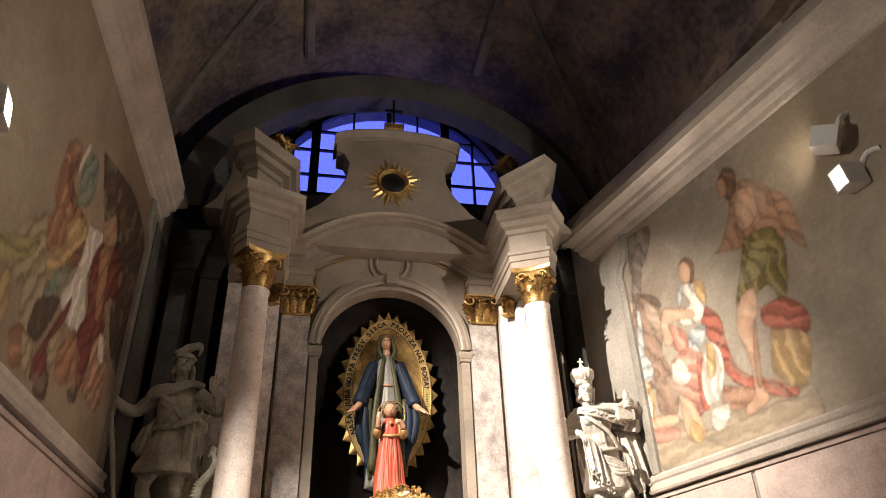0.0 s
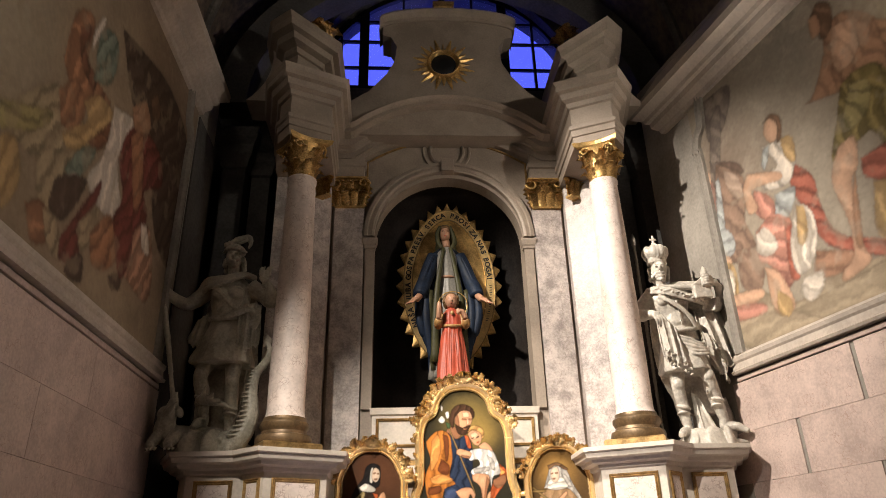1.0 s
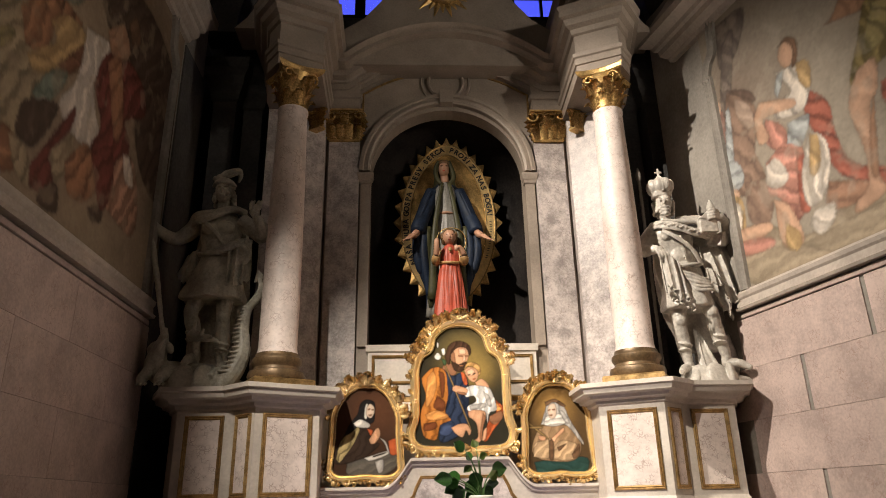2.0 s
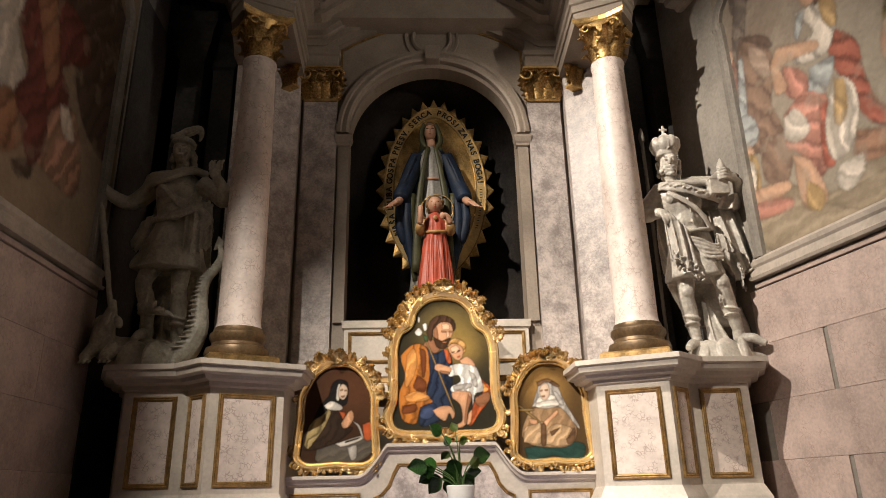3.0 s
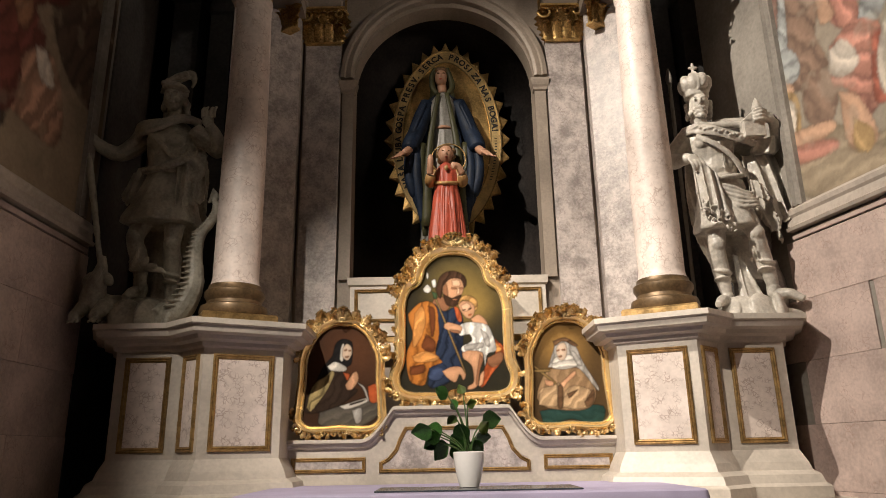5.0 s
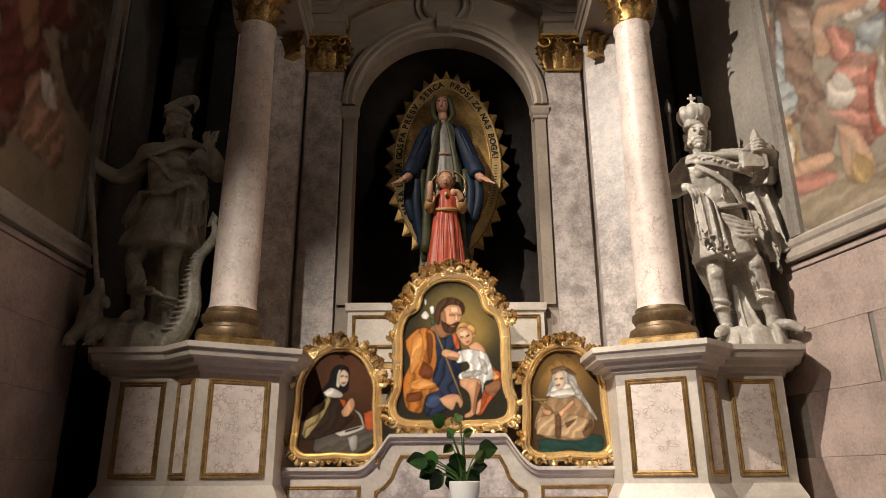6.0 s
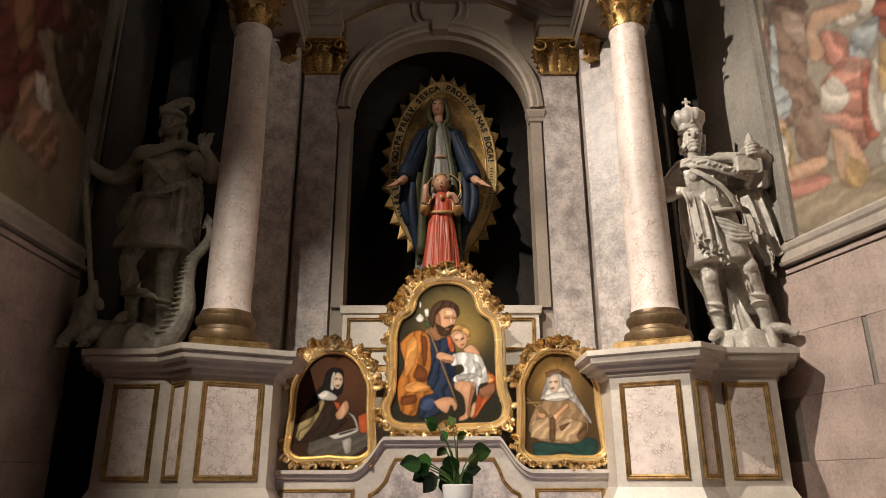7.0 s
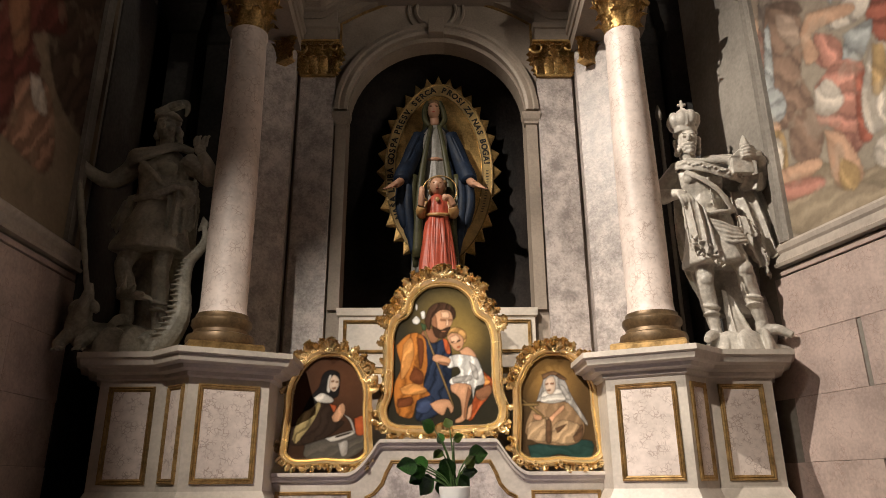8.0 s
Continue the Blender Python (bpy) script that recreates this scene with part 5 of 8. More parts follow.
def paint_surface(name, rough, spec):
    """A painted surface that takes its pigment from the mesh, with brush grain and slight gloss."""
    m = bpy.data.materials.new(name)
    m.use_nodes = True
    n, l = m.node_tree.nodes, m.node_tree.links
    b = n["Principled BSDF"]
    at = n.new("ShaderNodeAttribute")
    at.attribute_name = "pigment"
    co = n.new("ShaderNodeTexCoord")
    gr_ = n.new("ShaderNodeTexNoise")
    gr_.inputs["Scale"].default_value, gr_.inputs["Detail"].default_value = 160, 4
    l.new(co.outputs["Object"], gr_.inputs["Vector"])
    mr = n.new("ShaderNodeMapRange")
    mr.inputs["To Min"].default_value, mr.inputs["To Max"].default_value = 0.85, 1.15
    l.new(gr_.outputs["Fac"], mr.inputs["Value"])
    sc = n.new("ShaderNodeVectorMath")
    sc.operation = "SCALE"
    l.new(at.outputs["Color"], sc.inputs[0])
    l.new(mr.outputs[0], sc.inputs["Scale"])
    l.new(sc.outputs[0], b.inputs["Base Color"])
    b.inputs["Roughness"].default_value, b.inputs["Specular IOR Level"].default_value = rough, spec
    bp = n.new("ShaderNodeBump")
    bp.inputs["Strength"].default_value, bp.inputs["Distance"].default_value = 0.15, 0.003
    l.new(gr_.outputs["Fac"], bp.inputs["Height"])
    l.new(bp.outputs[0], b.inputs["Normal"])
    return m


M_OIL, M_FRESCO = paint_surface("oil_paint", 0.65, 0.06), paint_surface("fresco_paint", 0.62, 0.25)


def inside(px, pz, poly):
    """Which of the places lie inside the outline."""
    hit = np.zeros(len(px), bool)
    n = len(poly)
    for i in range(n):
        (x0, z0), (x1, z1) = poly[i], poly[(i + 1) % n]
        if z0 == z1:
            continue
        c = ((z0 > pz) != (z1 > pz)) & (px < (x1 - x0) * (pz - z0) / (z1 - z0) + x0)
        hit ^= c
    return hit


def canvas(name, u0, u1, v0, v1, step, y, colours, material, outline=None):
    """A finely divided panel; colours(u, v) gives the pigment of each point."""
    nu, nv = int((u1 - u0) / step) + 1, int((v1 - v0) / step) + 1
    gu, gv = np.meshgrid(np.linspace(u0, u1, nu), np.linspace(v0, v1, nv))
    gu, gv = gu.ravel(), gv.ravel()
    idx = np.arange(nu * nv).reshape(nv, nu)
    quads = np.stack([idx[:-1, :-1], idx[:-1, 1:], idx[1:, 1:], idx[1:, :-1]], -1).reshape(-1, 4)
    if outline:
        keep = inside(gu[quads].mean(1), gv[quads].mean(1), outline)
        quads = quads[keep]
    co = np.stack([gu, np.full_like(gu, y), gv], -1)
    me = bpy.data.meshes.new(name)
    me.from_pydata(co.tolist(), [], quads.tolist())
    at = me.color_attributes.new("pigment", "FLOAT_COLOR", "POINT")
    rgba = np.ones((len(gu), 4))
    rgba[:, :3] = colours(gu, gv)
    at.data.foreach_set("color", rgba.ravel())
    me.materials.append(material)
    return me


def frame_run(half, steps=6):
    """A closed smooth outline from its right half, listed from the bottom middle to the top middle."""
    pts = half + [(-x, z) for x, z in half[-2:0:-1]]
    run = spline(pts + [pts[0]], steps)[:-1]
    return [(float(p[0]), float(p[1])) for p in run]


def rococo_frame(label, half, rail, at, tilt, shells, picture, seed, leaf=0.075):
    """A gilded carved frame with its picture; at is the middle of its lower edge."""
    rnd = random.Random(seed)
    ob = thing("framed_painting", label, "painting", "paintings on the altar", at)
    ob.rotation_euler = (radians(tilt), 0, 0)
    run = frame_run(half)
    n = len(run)
    cz = sum(z for _, z in run) / n
    nrm = []
    for k in range(n):
        a, b = Vector(run[k - 1]), Vector(run[(k + 1) % n])
        t = (b - a).normalized()
        nrm.append(Vector((t.y, 0, -t.x)))
    bm = bmesh.new()
    h = rail / 2
    prof = [(-h, 0.0), (-h, -0.012), (-h * 0.75, -0.022), (-h * 0.5, -0.016), (-h * 0.2, -0.034), (h * 0.25, -0.046), (h * 0.6, -0.034), (h * 0.75, -0.02), (h, -0.014), (h, 0.018), (-h, 0.018)]
    sweep(bm, [(x, 0, z) for x, z in run], nrm, prof, (0, 1, 0), closed=True)
    fr = part("frame", bm, M_GOLD, ob, "carved gilded rococo frame", smooth=40)
    edge = [(x - q.x * h * 0.3, z - q.z * h * 0.3) for (x, z), q in zip(run, nrm)]
    me = canvas("picture", min(p[0] for p in edge), max(p[0] for p in edge), min(p[1] for p in edge), max(p[1] for p in edge), 0.0028, 0.004, picture, M_OIL, edge)
    pc = new("picture", me)
    pc.parent = ob
    tagged(pc, "dark oil painting with plain figures")
    bm = bmesh.new()
    extrude_outline(bm, edge, 0.008, 0.018)
    part("backboard", bm, M_IRON, ob, "dark backboard")
    # carved leaves along the outer edge
    for k in range(n):
        (x, z), q = run[k], nrm[k]
        ang = math.degrees(math.atan2(q.x, q.z))
        crest = z > cz + (max(p[1] for p in run) - cz) * 0.35
        foot = z < cz * 0.28
        if not (crest or foot) and rnd.random() < 0.75:
            continue
        if k % 2 and not crest:
            continue
        size = leaf * (rnd.uniform(0.95, 1.5) if crest else rnd.uniform(0.65, 1.05))
        px, pz = x + q.x * h * rnd.uniform(0.2, 1.0), z + q.z * h * rnd.uniform(0.2, 1.0)
        m = Matrix.Translation((px, -0.03, pz)) @ pose(0, 0, 0, 0, ang + rnd.uniform(-45, 45), 0) @ pose(0, 0, 0, rnd.uniform(-10, 35), 0, rnd.uniform(-25, 25)) @ Matrix.Diagonal((size, size, size, 1))
        put("leaf_ornament", LEAF_GOLD, m, fr)
        if rnd.random() < 0.5:
            sc = leaf * rnd.uniform(0.35, 0.6)
            put("scroll_ornament", SCROLL_GOLD, Matrix.Translation((px + rnd.uniform(-0.02, 0.02), -0.04, pz)) @ pose(0, 0, 0, 0, rnd.uniform(0, 360), 0) @ Matrix.Diagonal((sc, sc, sc, 1)), fr)
    for sx, sz, r, up in shells:
        for k in range(9):
            a = -72 + 18 * k + (0 if up else 180)
            m = Matrix.Translation((sx, -0.05, sz)) @ pose(0, 0, 0, 0, a, 0) @ Matrix.Diagonal((r * 0.72, r * 0.9, r, 1))
            put("shell_rib", LEAF_GOLD, m, fr)
        put("scroll_ornament", SCROLL_GOLD, Matrix.Translation((sx, -0.065, sz)) @ Matrix.Diagonal((r * 0.45,) * 3 + (1,)), fr)
    # scrolled feet
    bx = max(p[0] for p in run if p[1] < cz * 0.5)
    for sd in (-1, 1):
        put("scroll_ornament", SCROLL_GOLD, Matrix.Translation((sd * bx * 0.97, -0.03, 0.055)) @ Matrix.Diagonal((sd * leaf * 1.1, leaf, leaf * 1.1, 1)), fr)
    return ob


SK, SKD, SKL, SKP = (0.50, 0.27, 0.15), (0.24, 0.11, 0.055), (0.62, 0.38, 0.24), (0.56, 0.42, 0.31)
OR, ORL, ORD, RUST = (0.36, 0.13, 0.025), (0.56, 0.25, 0.07), (0.13, 0.04, 0.014), (0.36, 0.08, 0.025)
NAVY, NAVYL, WHT, GREYW = (0.018, 0.026, 0.05), (0.035, 0.05, 0.10), (0.58, 0.56, 0.52), (0.33, 0.31, 0.28)
HAIR, HAIRC, STAFF, LEAFP = (0.045, 0.022, 0.012), (0.36, 0.20, 0.07), (0.20, 0.13, 0.05), (0.04, 0.07, 0.03)
BRN, BLK, CAPE, WIM, STONE = (0.030, 0.018, 0.012), (0.012, 0.010, 0.010), (0.26, 0.20, 0.09), (0.52, 0.48, 0.42), (0.085, 0.075, 0.06)
TAN, TANL, TAND, DGREEN = (0.27, 0.17, 0.09), (0.40, 0.27, 0.15), (0.10, 0.055, 0.028), (0.018, 0.045, 0.038)
PIC_MID = [
    (SKD, 0, 0, [(-0.114, 0.64), (-0.062, 0.651), (-0.023, 0.594), (-0.057, 0.56), (-0.125, 0.606)]),
    (NAVY, 0.5, 80, [(-0.114, 0.606), (-0.057, 0.56), (0, 0.583), (0.045, 0.549), (0.057, 0.458), (0.045, 0.299), (0.023, 0.185), (-0.08, 0.117), (-0.159, 0.128), (-0.102, 0.356), (-0.114, 0.526)]),
    (RUST, 0.3, 60, [(0, 0.594), (0.034, 0.572), (0.048, 0.503), (0.023, 0.503)]),
    (OR, 0.45, 70, [(-0.273, 0.549), (-0.21, 0.611), (-0.148, 0.623), (-0.102, 0.583), (-0.093, 0.503), (-0.091, 0.412), (-0.114, 0.31), (-0.074, 0.253), (-0.148, 0.219), (-0.176, 0.128), (-0.227, 0.128), (-0.267, 0.163), (-0.284, 0.299), (-0.244, 0.412), (-0.267, 0.503)]),
    (ORL, 0.3, 80, [(-0.233, 0.549), (-0.188, 0.594), (-0.168, 0.503), (-0.193, 0.412), (-0.239, 0.344), (-0.244, 0.412)]),
    (ORL, 0.3, 20, [(-0.25, 0.293), (-0.17, 0.322), (-0.091, 0.282), (-0.136, 0.259), (-0.227, 0.259)]),
    (ORD, 0.2, 40, [(-0.165, 0.424), (-0.114, 0.378), (-0.123, 0.316), (-0.193, 0.344)]),
    (ORD, 0.2, 80, [(-0.15, 0.594), (-0.114, 0.572), (-0.114, 0.458), (-0.136, 0.412)]),
    (ORD, 0.2, 30, [(-0.261, 0.231), (-0.182, 0.242), (-0.182, 0.197), (-0.256, 0.185)]),
    (NAVYL, 0.4, 30, [(-0.148, 0.219), (-0.08, 0.248), (-0.048, 0.217), (-0.091, 0.151), (-0.15, 0.16)]),
    (SK, 0.1, 10, [(-0.074, 0.202), (-0.023, 0.225), (0.034, 0.225), (0.062, 0.185), (0.048, 0.149), (0.027, 0.183), (0.002, 0.138), (-0.045, 0.163)]),
    (HAIR, 0.4, 70, [(-0.108, 0.697), (-0.08, 0.776), (-0.034, 0.81), (0.023, 0.81), (0.074, 0.776), (0.08, 0.719), (0.045, 0.702), (-0.011, 0.753), (-0.057, 0.697), (-0.08, 0.64)]),
    (SK, 0, 0, [(-0.062, 0.714), (-0.017, 0.762), (0.045, 0.759), (0.064, 0.708), (0.048, 0.66), (0.023, 0.637), (-0.034, 0.637), (-0.062, 0.672)]),
    (SKD, 0, 0, [(-0.062, 0.708), (-0.04, 0.731), (-0.032, 0.645), (-0.057, 0.662)]),
    (SKL, 0, 0, [(-0.006, 0.753), (0.036, 0.753), (0.041, 0.719), (0, 0.719)]),
    (SKD, 0, 0, [(-0.009, 0.71), (0.02, 0.706), (0.018, 0.697), (-0.009, 0.699)]),
    (SKD, 0, 0, [(0.039, 0.708), (0.059, 0.706), (0.057, 0.697), (0.039, 0.697)]),
    (SKL, 0, 0, [(0.027, 0.702), (0.036, 0.702), (0.039, 0.672), (0.023, 0.669)]),
    (HAIR, 0.3, 80, [(-0.062, 0.668), (-0.032, 0.653), (-0.006, 0.642), (0.028, 0.658), (0.048, 0.657), (0.04, 0.617), (0, 0.588), (-0.045, 0.606)]),
    (SKD, 0, 0, [(-0.006, 0.637), (0.023, 0.637), (0.017, 0.628), (-0.002, 0.628)]),
    (STAFF, 0, 0, [(-0.116, 0.649), (-0.107, 0.651), (0.048, 0.24), (0.039, 0.234)]),
    (LEAFP, 0, 0, [(-0.131, 0.685), (-0.1, 0.672), (-0.102, 0.64), (-0.119, 0.645)]),
    (WHT, 0.2, 0, [(-0.182, 0.702), (-0.157, 0.728), (-0.134, 0.702), (-0.148, 0.678), (-0.173, 0.683)]),
    (WHT, 0.2, 0, [(-0.131, 0.753), (-0.108, 0.759), (-0.105, 0.719), (-0.123, 0.714)]),
    (WHT, 0.1, 0, [(-0.161, 0.805), (-0.15, 0.797), (-0.152, 0.765), (-0.161, 0.776)]),
    (RUST, 0.5, 60, [(0.239, 0.39), (0.29, 0.333), (0.273, 0.253), (0.216, 0.185), (0.17, 0.117), (0.148, 0.117), (0.188, 0.253), (0.239, 0.299)]),
    (ORL, 0.3, 60, [(0.244, 0.367), (0.278, 0.327), (0.25, 0.31), (0.233, 0.333)]),
    (HAIRC, 0.5, 30, [(0.028, 0.611), (0.051, 0.649), (0.091, 0.657), (0.131, 0.637), (0.145, 0.6), (0.131, 0.56), (0.102, 0.611), (0.057, 0.626), (0.034, 0.594)]),
    (SK, 0, 0, [(0.028, 0.6), (0.062, 0.623), (0.114, 0.606), (0.127, 0.562), (0.105, 0.517), (0.074, 0.52), (0.043, 0.56)]),
    (SKL, 0, 0, [(0.045, 0.594), (0.08, 0.611), (0.102, 0.589), (0.08, 0.56), (0.055, 0.566)]),
    (RUST, 0, 0, [(0.089, 0.54), (0.105, 0.542), (0.1, 0.533), (0.089, 0.532)]),
    (HAIR, 0, 0, [(0.055, 0.569), (0.07, 0.572), (0.068, 0.566), (0.055, 0.564)]),
    (HAIR, 0, 0, [(0.089, 0.574), (0.105, 0.581), (0.105, 0.574), (0.091, 0.567)]),
    (SK, 0, 0, [(0.102, 0.512), (0.148, 0.537), (0.189, 0.503), (0.195, 0.467), (0.125, 0.472)]),
    (WHT, 0.5, 70, [(0.045, 0.481), (0.091, 0.492), (0.193, 0.475), (0.227, 0.412), (0.245, 0.322), (0.193, 0.299), (0.176, 0.231), (0.159, 0.31), (0.057, 0.31), (0.045, 0.344), (0.102, 0.378), (0.091, 0.418), (0.034, 0.412), (0.028, 0.458)]),
    (GREYW, 0.3, 60, [(0.159, 0.447), (0.199, 0.412), (0.21, 0.344), (0.182, 0.356)]),
    (GREYW, 0.3, 20, [(0.057, 0.35), (0.159, 0.367), (0.165, 0.339), (0.068, 0.322)]),
    (SK, 0.1, 0, [(-0.057, 0.481), (-0.028, 0.492), (0.045, 0.467), (0.034, 0.43), (-0.023, 0.441), (-0.057, 0.458)]),
    (SKD, 0, 0, [(-0.023, 0.449), (0.034, 0.438), (0.032, 0.424), (-0.017, 0.433)]),
    (SK, 0.1, 80, [(0.045, 0.31), (0.091, 0.322), (0.159, 0.31), (0.165, 0.265), (0.142, 0.197), (0.131, 0.117), (0.08, 0.094), (0.074, 0.111), (0.108, 0.14), (0.102, 0.219), (0.08, 0.253), (0.051, 0.276)]),
    (SKD, 0, 80, [(0.148, 0.299), (0.165, 0.265), (0.143, 0.197), (0.132, 0.128), (0.12, 0.128), (0.131, 0.208)]),
    (SK, 0, 0, [(0.148, 0.185), (0.17, 0.197), (0.159, 0.128), (0.136, 0.115)]),
    (SKD, 0.4, 30, [(0.193, 0.276), (0.273, 0.31), (0.28, 0.259), (0.227, 0.219), (0.193, 0.242)]),
]

PIC_LEFT = [
    (BRN, 0.2, 60, [(-0.153, 0.315), (-0.059, 0.386), (0.024, 0.374), (0.059, 0.292), (0.094, 0.268), (0.012, 0.197), (-0.059, 0.162), (-0.189, 0.15), (-0.201, 0.221)]),
    (CAPE, 0.5, 60, [(-0.191, 0.179), (-0.165, 0.292), (-0.083, 0.38), (-0.041, 0.374), (-0.065, 0.303), (-0.1, 0.244), (-0.165, 0.159)]),
    (BLK, 0.2, 70, [(-0.142, 0.327), (-0.106, 0.41), (-0.059, 0.469), (-0.041, 0.54), (0, 0.569), (0.053, 0.551), (0.061, 0.492), (0.053, 0.421), (0.012, 0.404), (-0.035, 0.41), (-0.094, 0.351)]),
    (WIM, 0.3, 20, [(-0.083, 0.41), (-0.038, 0.436), (0.026, 0.404), (0.012, 0.38), (-0.059, 0.386)]),
    (WIM, 0, 0, [(-0.009, 0.516), (0, 0.54), (0.012, 0.528), (0.007, 0.445), (-0.012, 0.451)]),
    (SKP, 0, 0, [(0.002, 0.514), (0.024, 0.54), (0.053, 0.518), (0.054, 0.475), (0.031, 0.444), (0.002, 0.466)]),
    (SKD, 0, 0, [(0.012, 0.506), (0.026, 0.509), (0.026, 0.501), (0.012, 0.499)]),
    (SKD, 0, 0, [(0.038, 0.504), (0.05, 0.504), (0.05, 0.497), (0.038, 0.497)]),
    (SKD, 0, 0, [(0.019, 0.466), (0.038, 0.469), (0.035, 0.46), (0.021, 0.459)]),
    (RUST, 0, 0, [(0.009, 0.374), (0.047, 0.362), (0.035, 0.327)]),
    (SK, 0.2, 60, [(0.024, 0.303), (0.065, 0.368), (0.089, 0.374), (0.097, 0.327), (0.065, 0.28), (0.035, 0.277)]),
    (STONE, 0.2, 10, [(-0.118, 0.15), (0.047, 0.197), (0.201, 0.209), (0.207, 0.126), (0.094, 0.067), (-0.106, 0.079)]),
    (GREYW, 0.2, 80, [(0.065, 0.159), (0.118, 0.171), (0.118, 0.103), (0.089, 0.089)]),
    (WIM, 0, 0, [(-0.006, 0.183), (0.142, 0.226), (0.149, 0.204), (0.038, 0.166)]),
    (BRN, 0, 0, [(0.053, 0.197), (0.13, 0.218), (0.132, 0.211), (0.057, 0.188)]),
    (RUST, 0.1, 0, [(0.153, 0.292), (0.201, 0.303), (0.207, 0.209), (0.165, 0.209)]),
    (GREYW, 0, 0, [(0.094, 0.315), (0.136, 0.286), (0.159, 0.221), (0.148, 0.221), (0.128, 0.274)]),
]

PIC_RIGHT = [
    (DGREEN, 0.2, 10, [(-0.175, 0.138), (-0.012, 0.161), (0.187, 0.161), (0.152, 0.056), (0, 0.091), (-0.14, 0.056)]),
    (TAN, 0.25, 60, [(-0.187, 0.208), (-0.17, 0.278), (-0.105, 0.372), (0.047, 0.384), (0.105, 0.349), (0.152, 0.255), (0.129, 0.173), (0.047, 0.138), (-0.129, 0.156)]),
    (TANL, 0.35, 70, [(-0.175, 0.173), (-0.164, 0.255), (-0.105, 0.278), (-0.047, 0.29), (-0.056, 0.208), (-0.082, 0.161)]),
    (TAND, 0.2, 60, [(-0.064, 0.278), (-0.035, 0.278), (-0.041, 0.161), (-0.07, 0.161)]),
    (TANL, 0.35, 40, [(-0.041, 0.161), (-0.023, 0.243), (0.035, 0.278), (0.129, 0.243), (0.108, 0.161), (0.023, 0.147)]),
    (TAND, 0.2, 30, [(-0.012, 0.232), (0.047, 0.255), (0.041, 0.243), (0, 0.208)]),
    (TAND, 0.3, 20, [(0.082, 0.185), (0.14, 0.255), (0.135, 0.185), (0.094, 0.156)]),
    (GREYW, 0.4, 60, [(-0.111, 0.384), (-0.076, 0.477), (-0.053, 0.53), (0.012, 0.536), (0.058, 0.501), (0.094, 0.407), (0.164, 0.278), (0.158, 0.255), (0.07, 0.372), (-0.012, 0.384)]),
    (WIM, 0.4, 20, [(-0.088, 0.395), (-0.064, 0.442), (0.023, 0.454), (0.058, 0.395), (-0.012, 0.372), (-0.082, 0.378)]),
    (GREYW, 0.2, 70, [(0.023, 0.477), (0.053, 0.465), (0.088, 0.395), (0.058, 0.401)]),
    (SKP, 0, 0, [(-0.058, 0.489), (-0.041, 0.518), (-0.006, 0.524), (0.006, 0.477), (-0.012, 0.43), (-0.041, 0.425), (-0.056, 0.454)]),
    (SKD, 0, 0, [(-0.054, 0.483), (-0.04, 0.487), (-0.04, 0.48), (-0.054, 0.476)]),
    (SKD, 0, 0, [(-0.026, 0.487), (-0.007, 0.489), (-0.007, 0.481), (-0.023, 0.48)]),
    (SKD, 0, 0, [(-0.047, 0.449), (-0.028, 0.451), (-0.03, 0.442), (-0.044, 0.441)]),
    (TAND, 0.5, 10, [(-0.073, 0.536), (0, 0.556), (0.068, 0.512), (0.041, 0.506), (-0.012, 0.536), (-0.061, 0.51)]),
    (STAFF, 0, 0, [(-0.187, 0.395), (-0.075, 0.302), (-0.082, 0.29), (-0.194, 0.386)]),
    (STAFF, 0, 0, [(-0.199, 0.372), (-0.111, 0.372), (-0.111, 0.358), (-0.199, 0.358)]),
    (SK, 0.3, 30, [(-0.047, 0.29), (0.035, 0.36), (0.042, 0.337), (-0.012, 0.29), (-0.029, 0.267)]),
    (SK, 0.2, 40, [(-0.135, 0.313), (-0.088, 0.302), (-0.094, 0.278), (-0.129, 0.284)]),
]


def P_A(u, v):
    return brushed(u, v, (0.022, 0.020, 0.013), [(0.03, 0.70, 0.17, (0.17, 0.12, 0.035)), (0.12, 0.60, 0.11, (0.24, 0.16, 0.045))], PIC_MID, 1, 0.006, 0.0035, 95.0)


def P_B(u, v):
    return brushed(u, v, (0.036, 0.018, 0.010), [(0.06, 0.50, 0.18, (0.085, 0.035, 0.016))], PIC_LEFT, 2, 0.005, 0.0035, 110.0)


def P_C(u, v):
    return brushed(u, v, (0.060, 0.036, 0.016), [(-0.02, 0.50, 0.13, (0.30, 0.17, 0.05))], PIC_RIGHT, 3, 0.005, 0.0035, 110.0)


MID_HALF = [(0, 0.040), (0.12, 0.045), (0.24, 0.05), (0.305, 0.085), (0.325, 0.16), (0.30, 0.25), (0.295, 0.40), (0.295, 0.55), (0.265, 0.65), (0.205, 0.70), (0.175, 0.79), (0.10, 0.86), (0.0, 0.88)]
SIDE_HALF = [(0, 0.052), (0.09, 0.045), (0.16, 0.05), (0.205, 0.09), (0.205, 0.15), (0.195, 0.30), (0.193, 0.42), (0.165, 0.50), (0.125, 0.565), (0.065, 0.61), (0.0, 0.62)]
MID_HALF = [(x * 1.08, z * 1.075) for x, z in MID_HALF]
SIDE_HALF = [(x * 1.14, z * 1.08) for x, z in SIDE_HALF]
rococo_frame("painting of bearded figure with child in gilded rococo frame", MID_HALF, 0.066, (0.028, 0.46, 1.616), -3, [(0, 0.965, 0.09, True), (0, 0.03, 0.07, True)], P_A, 1, 0.07)
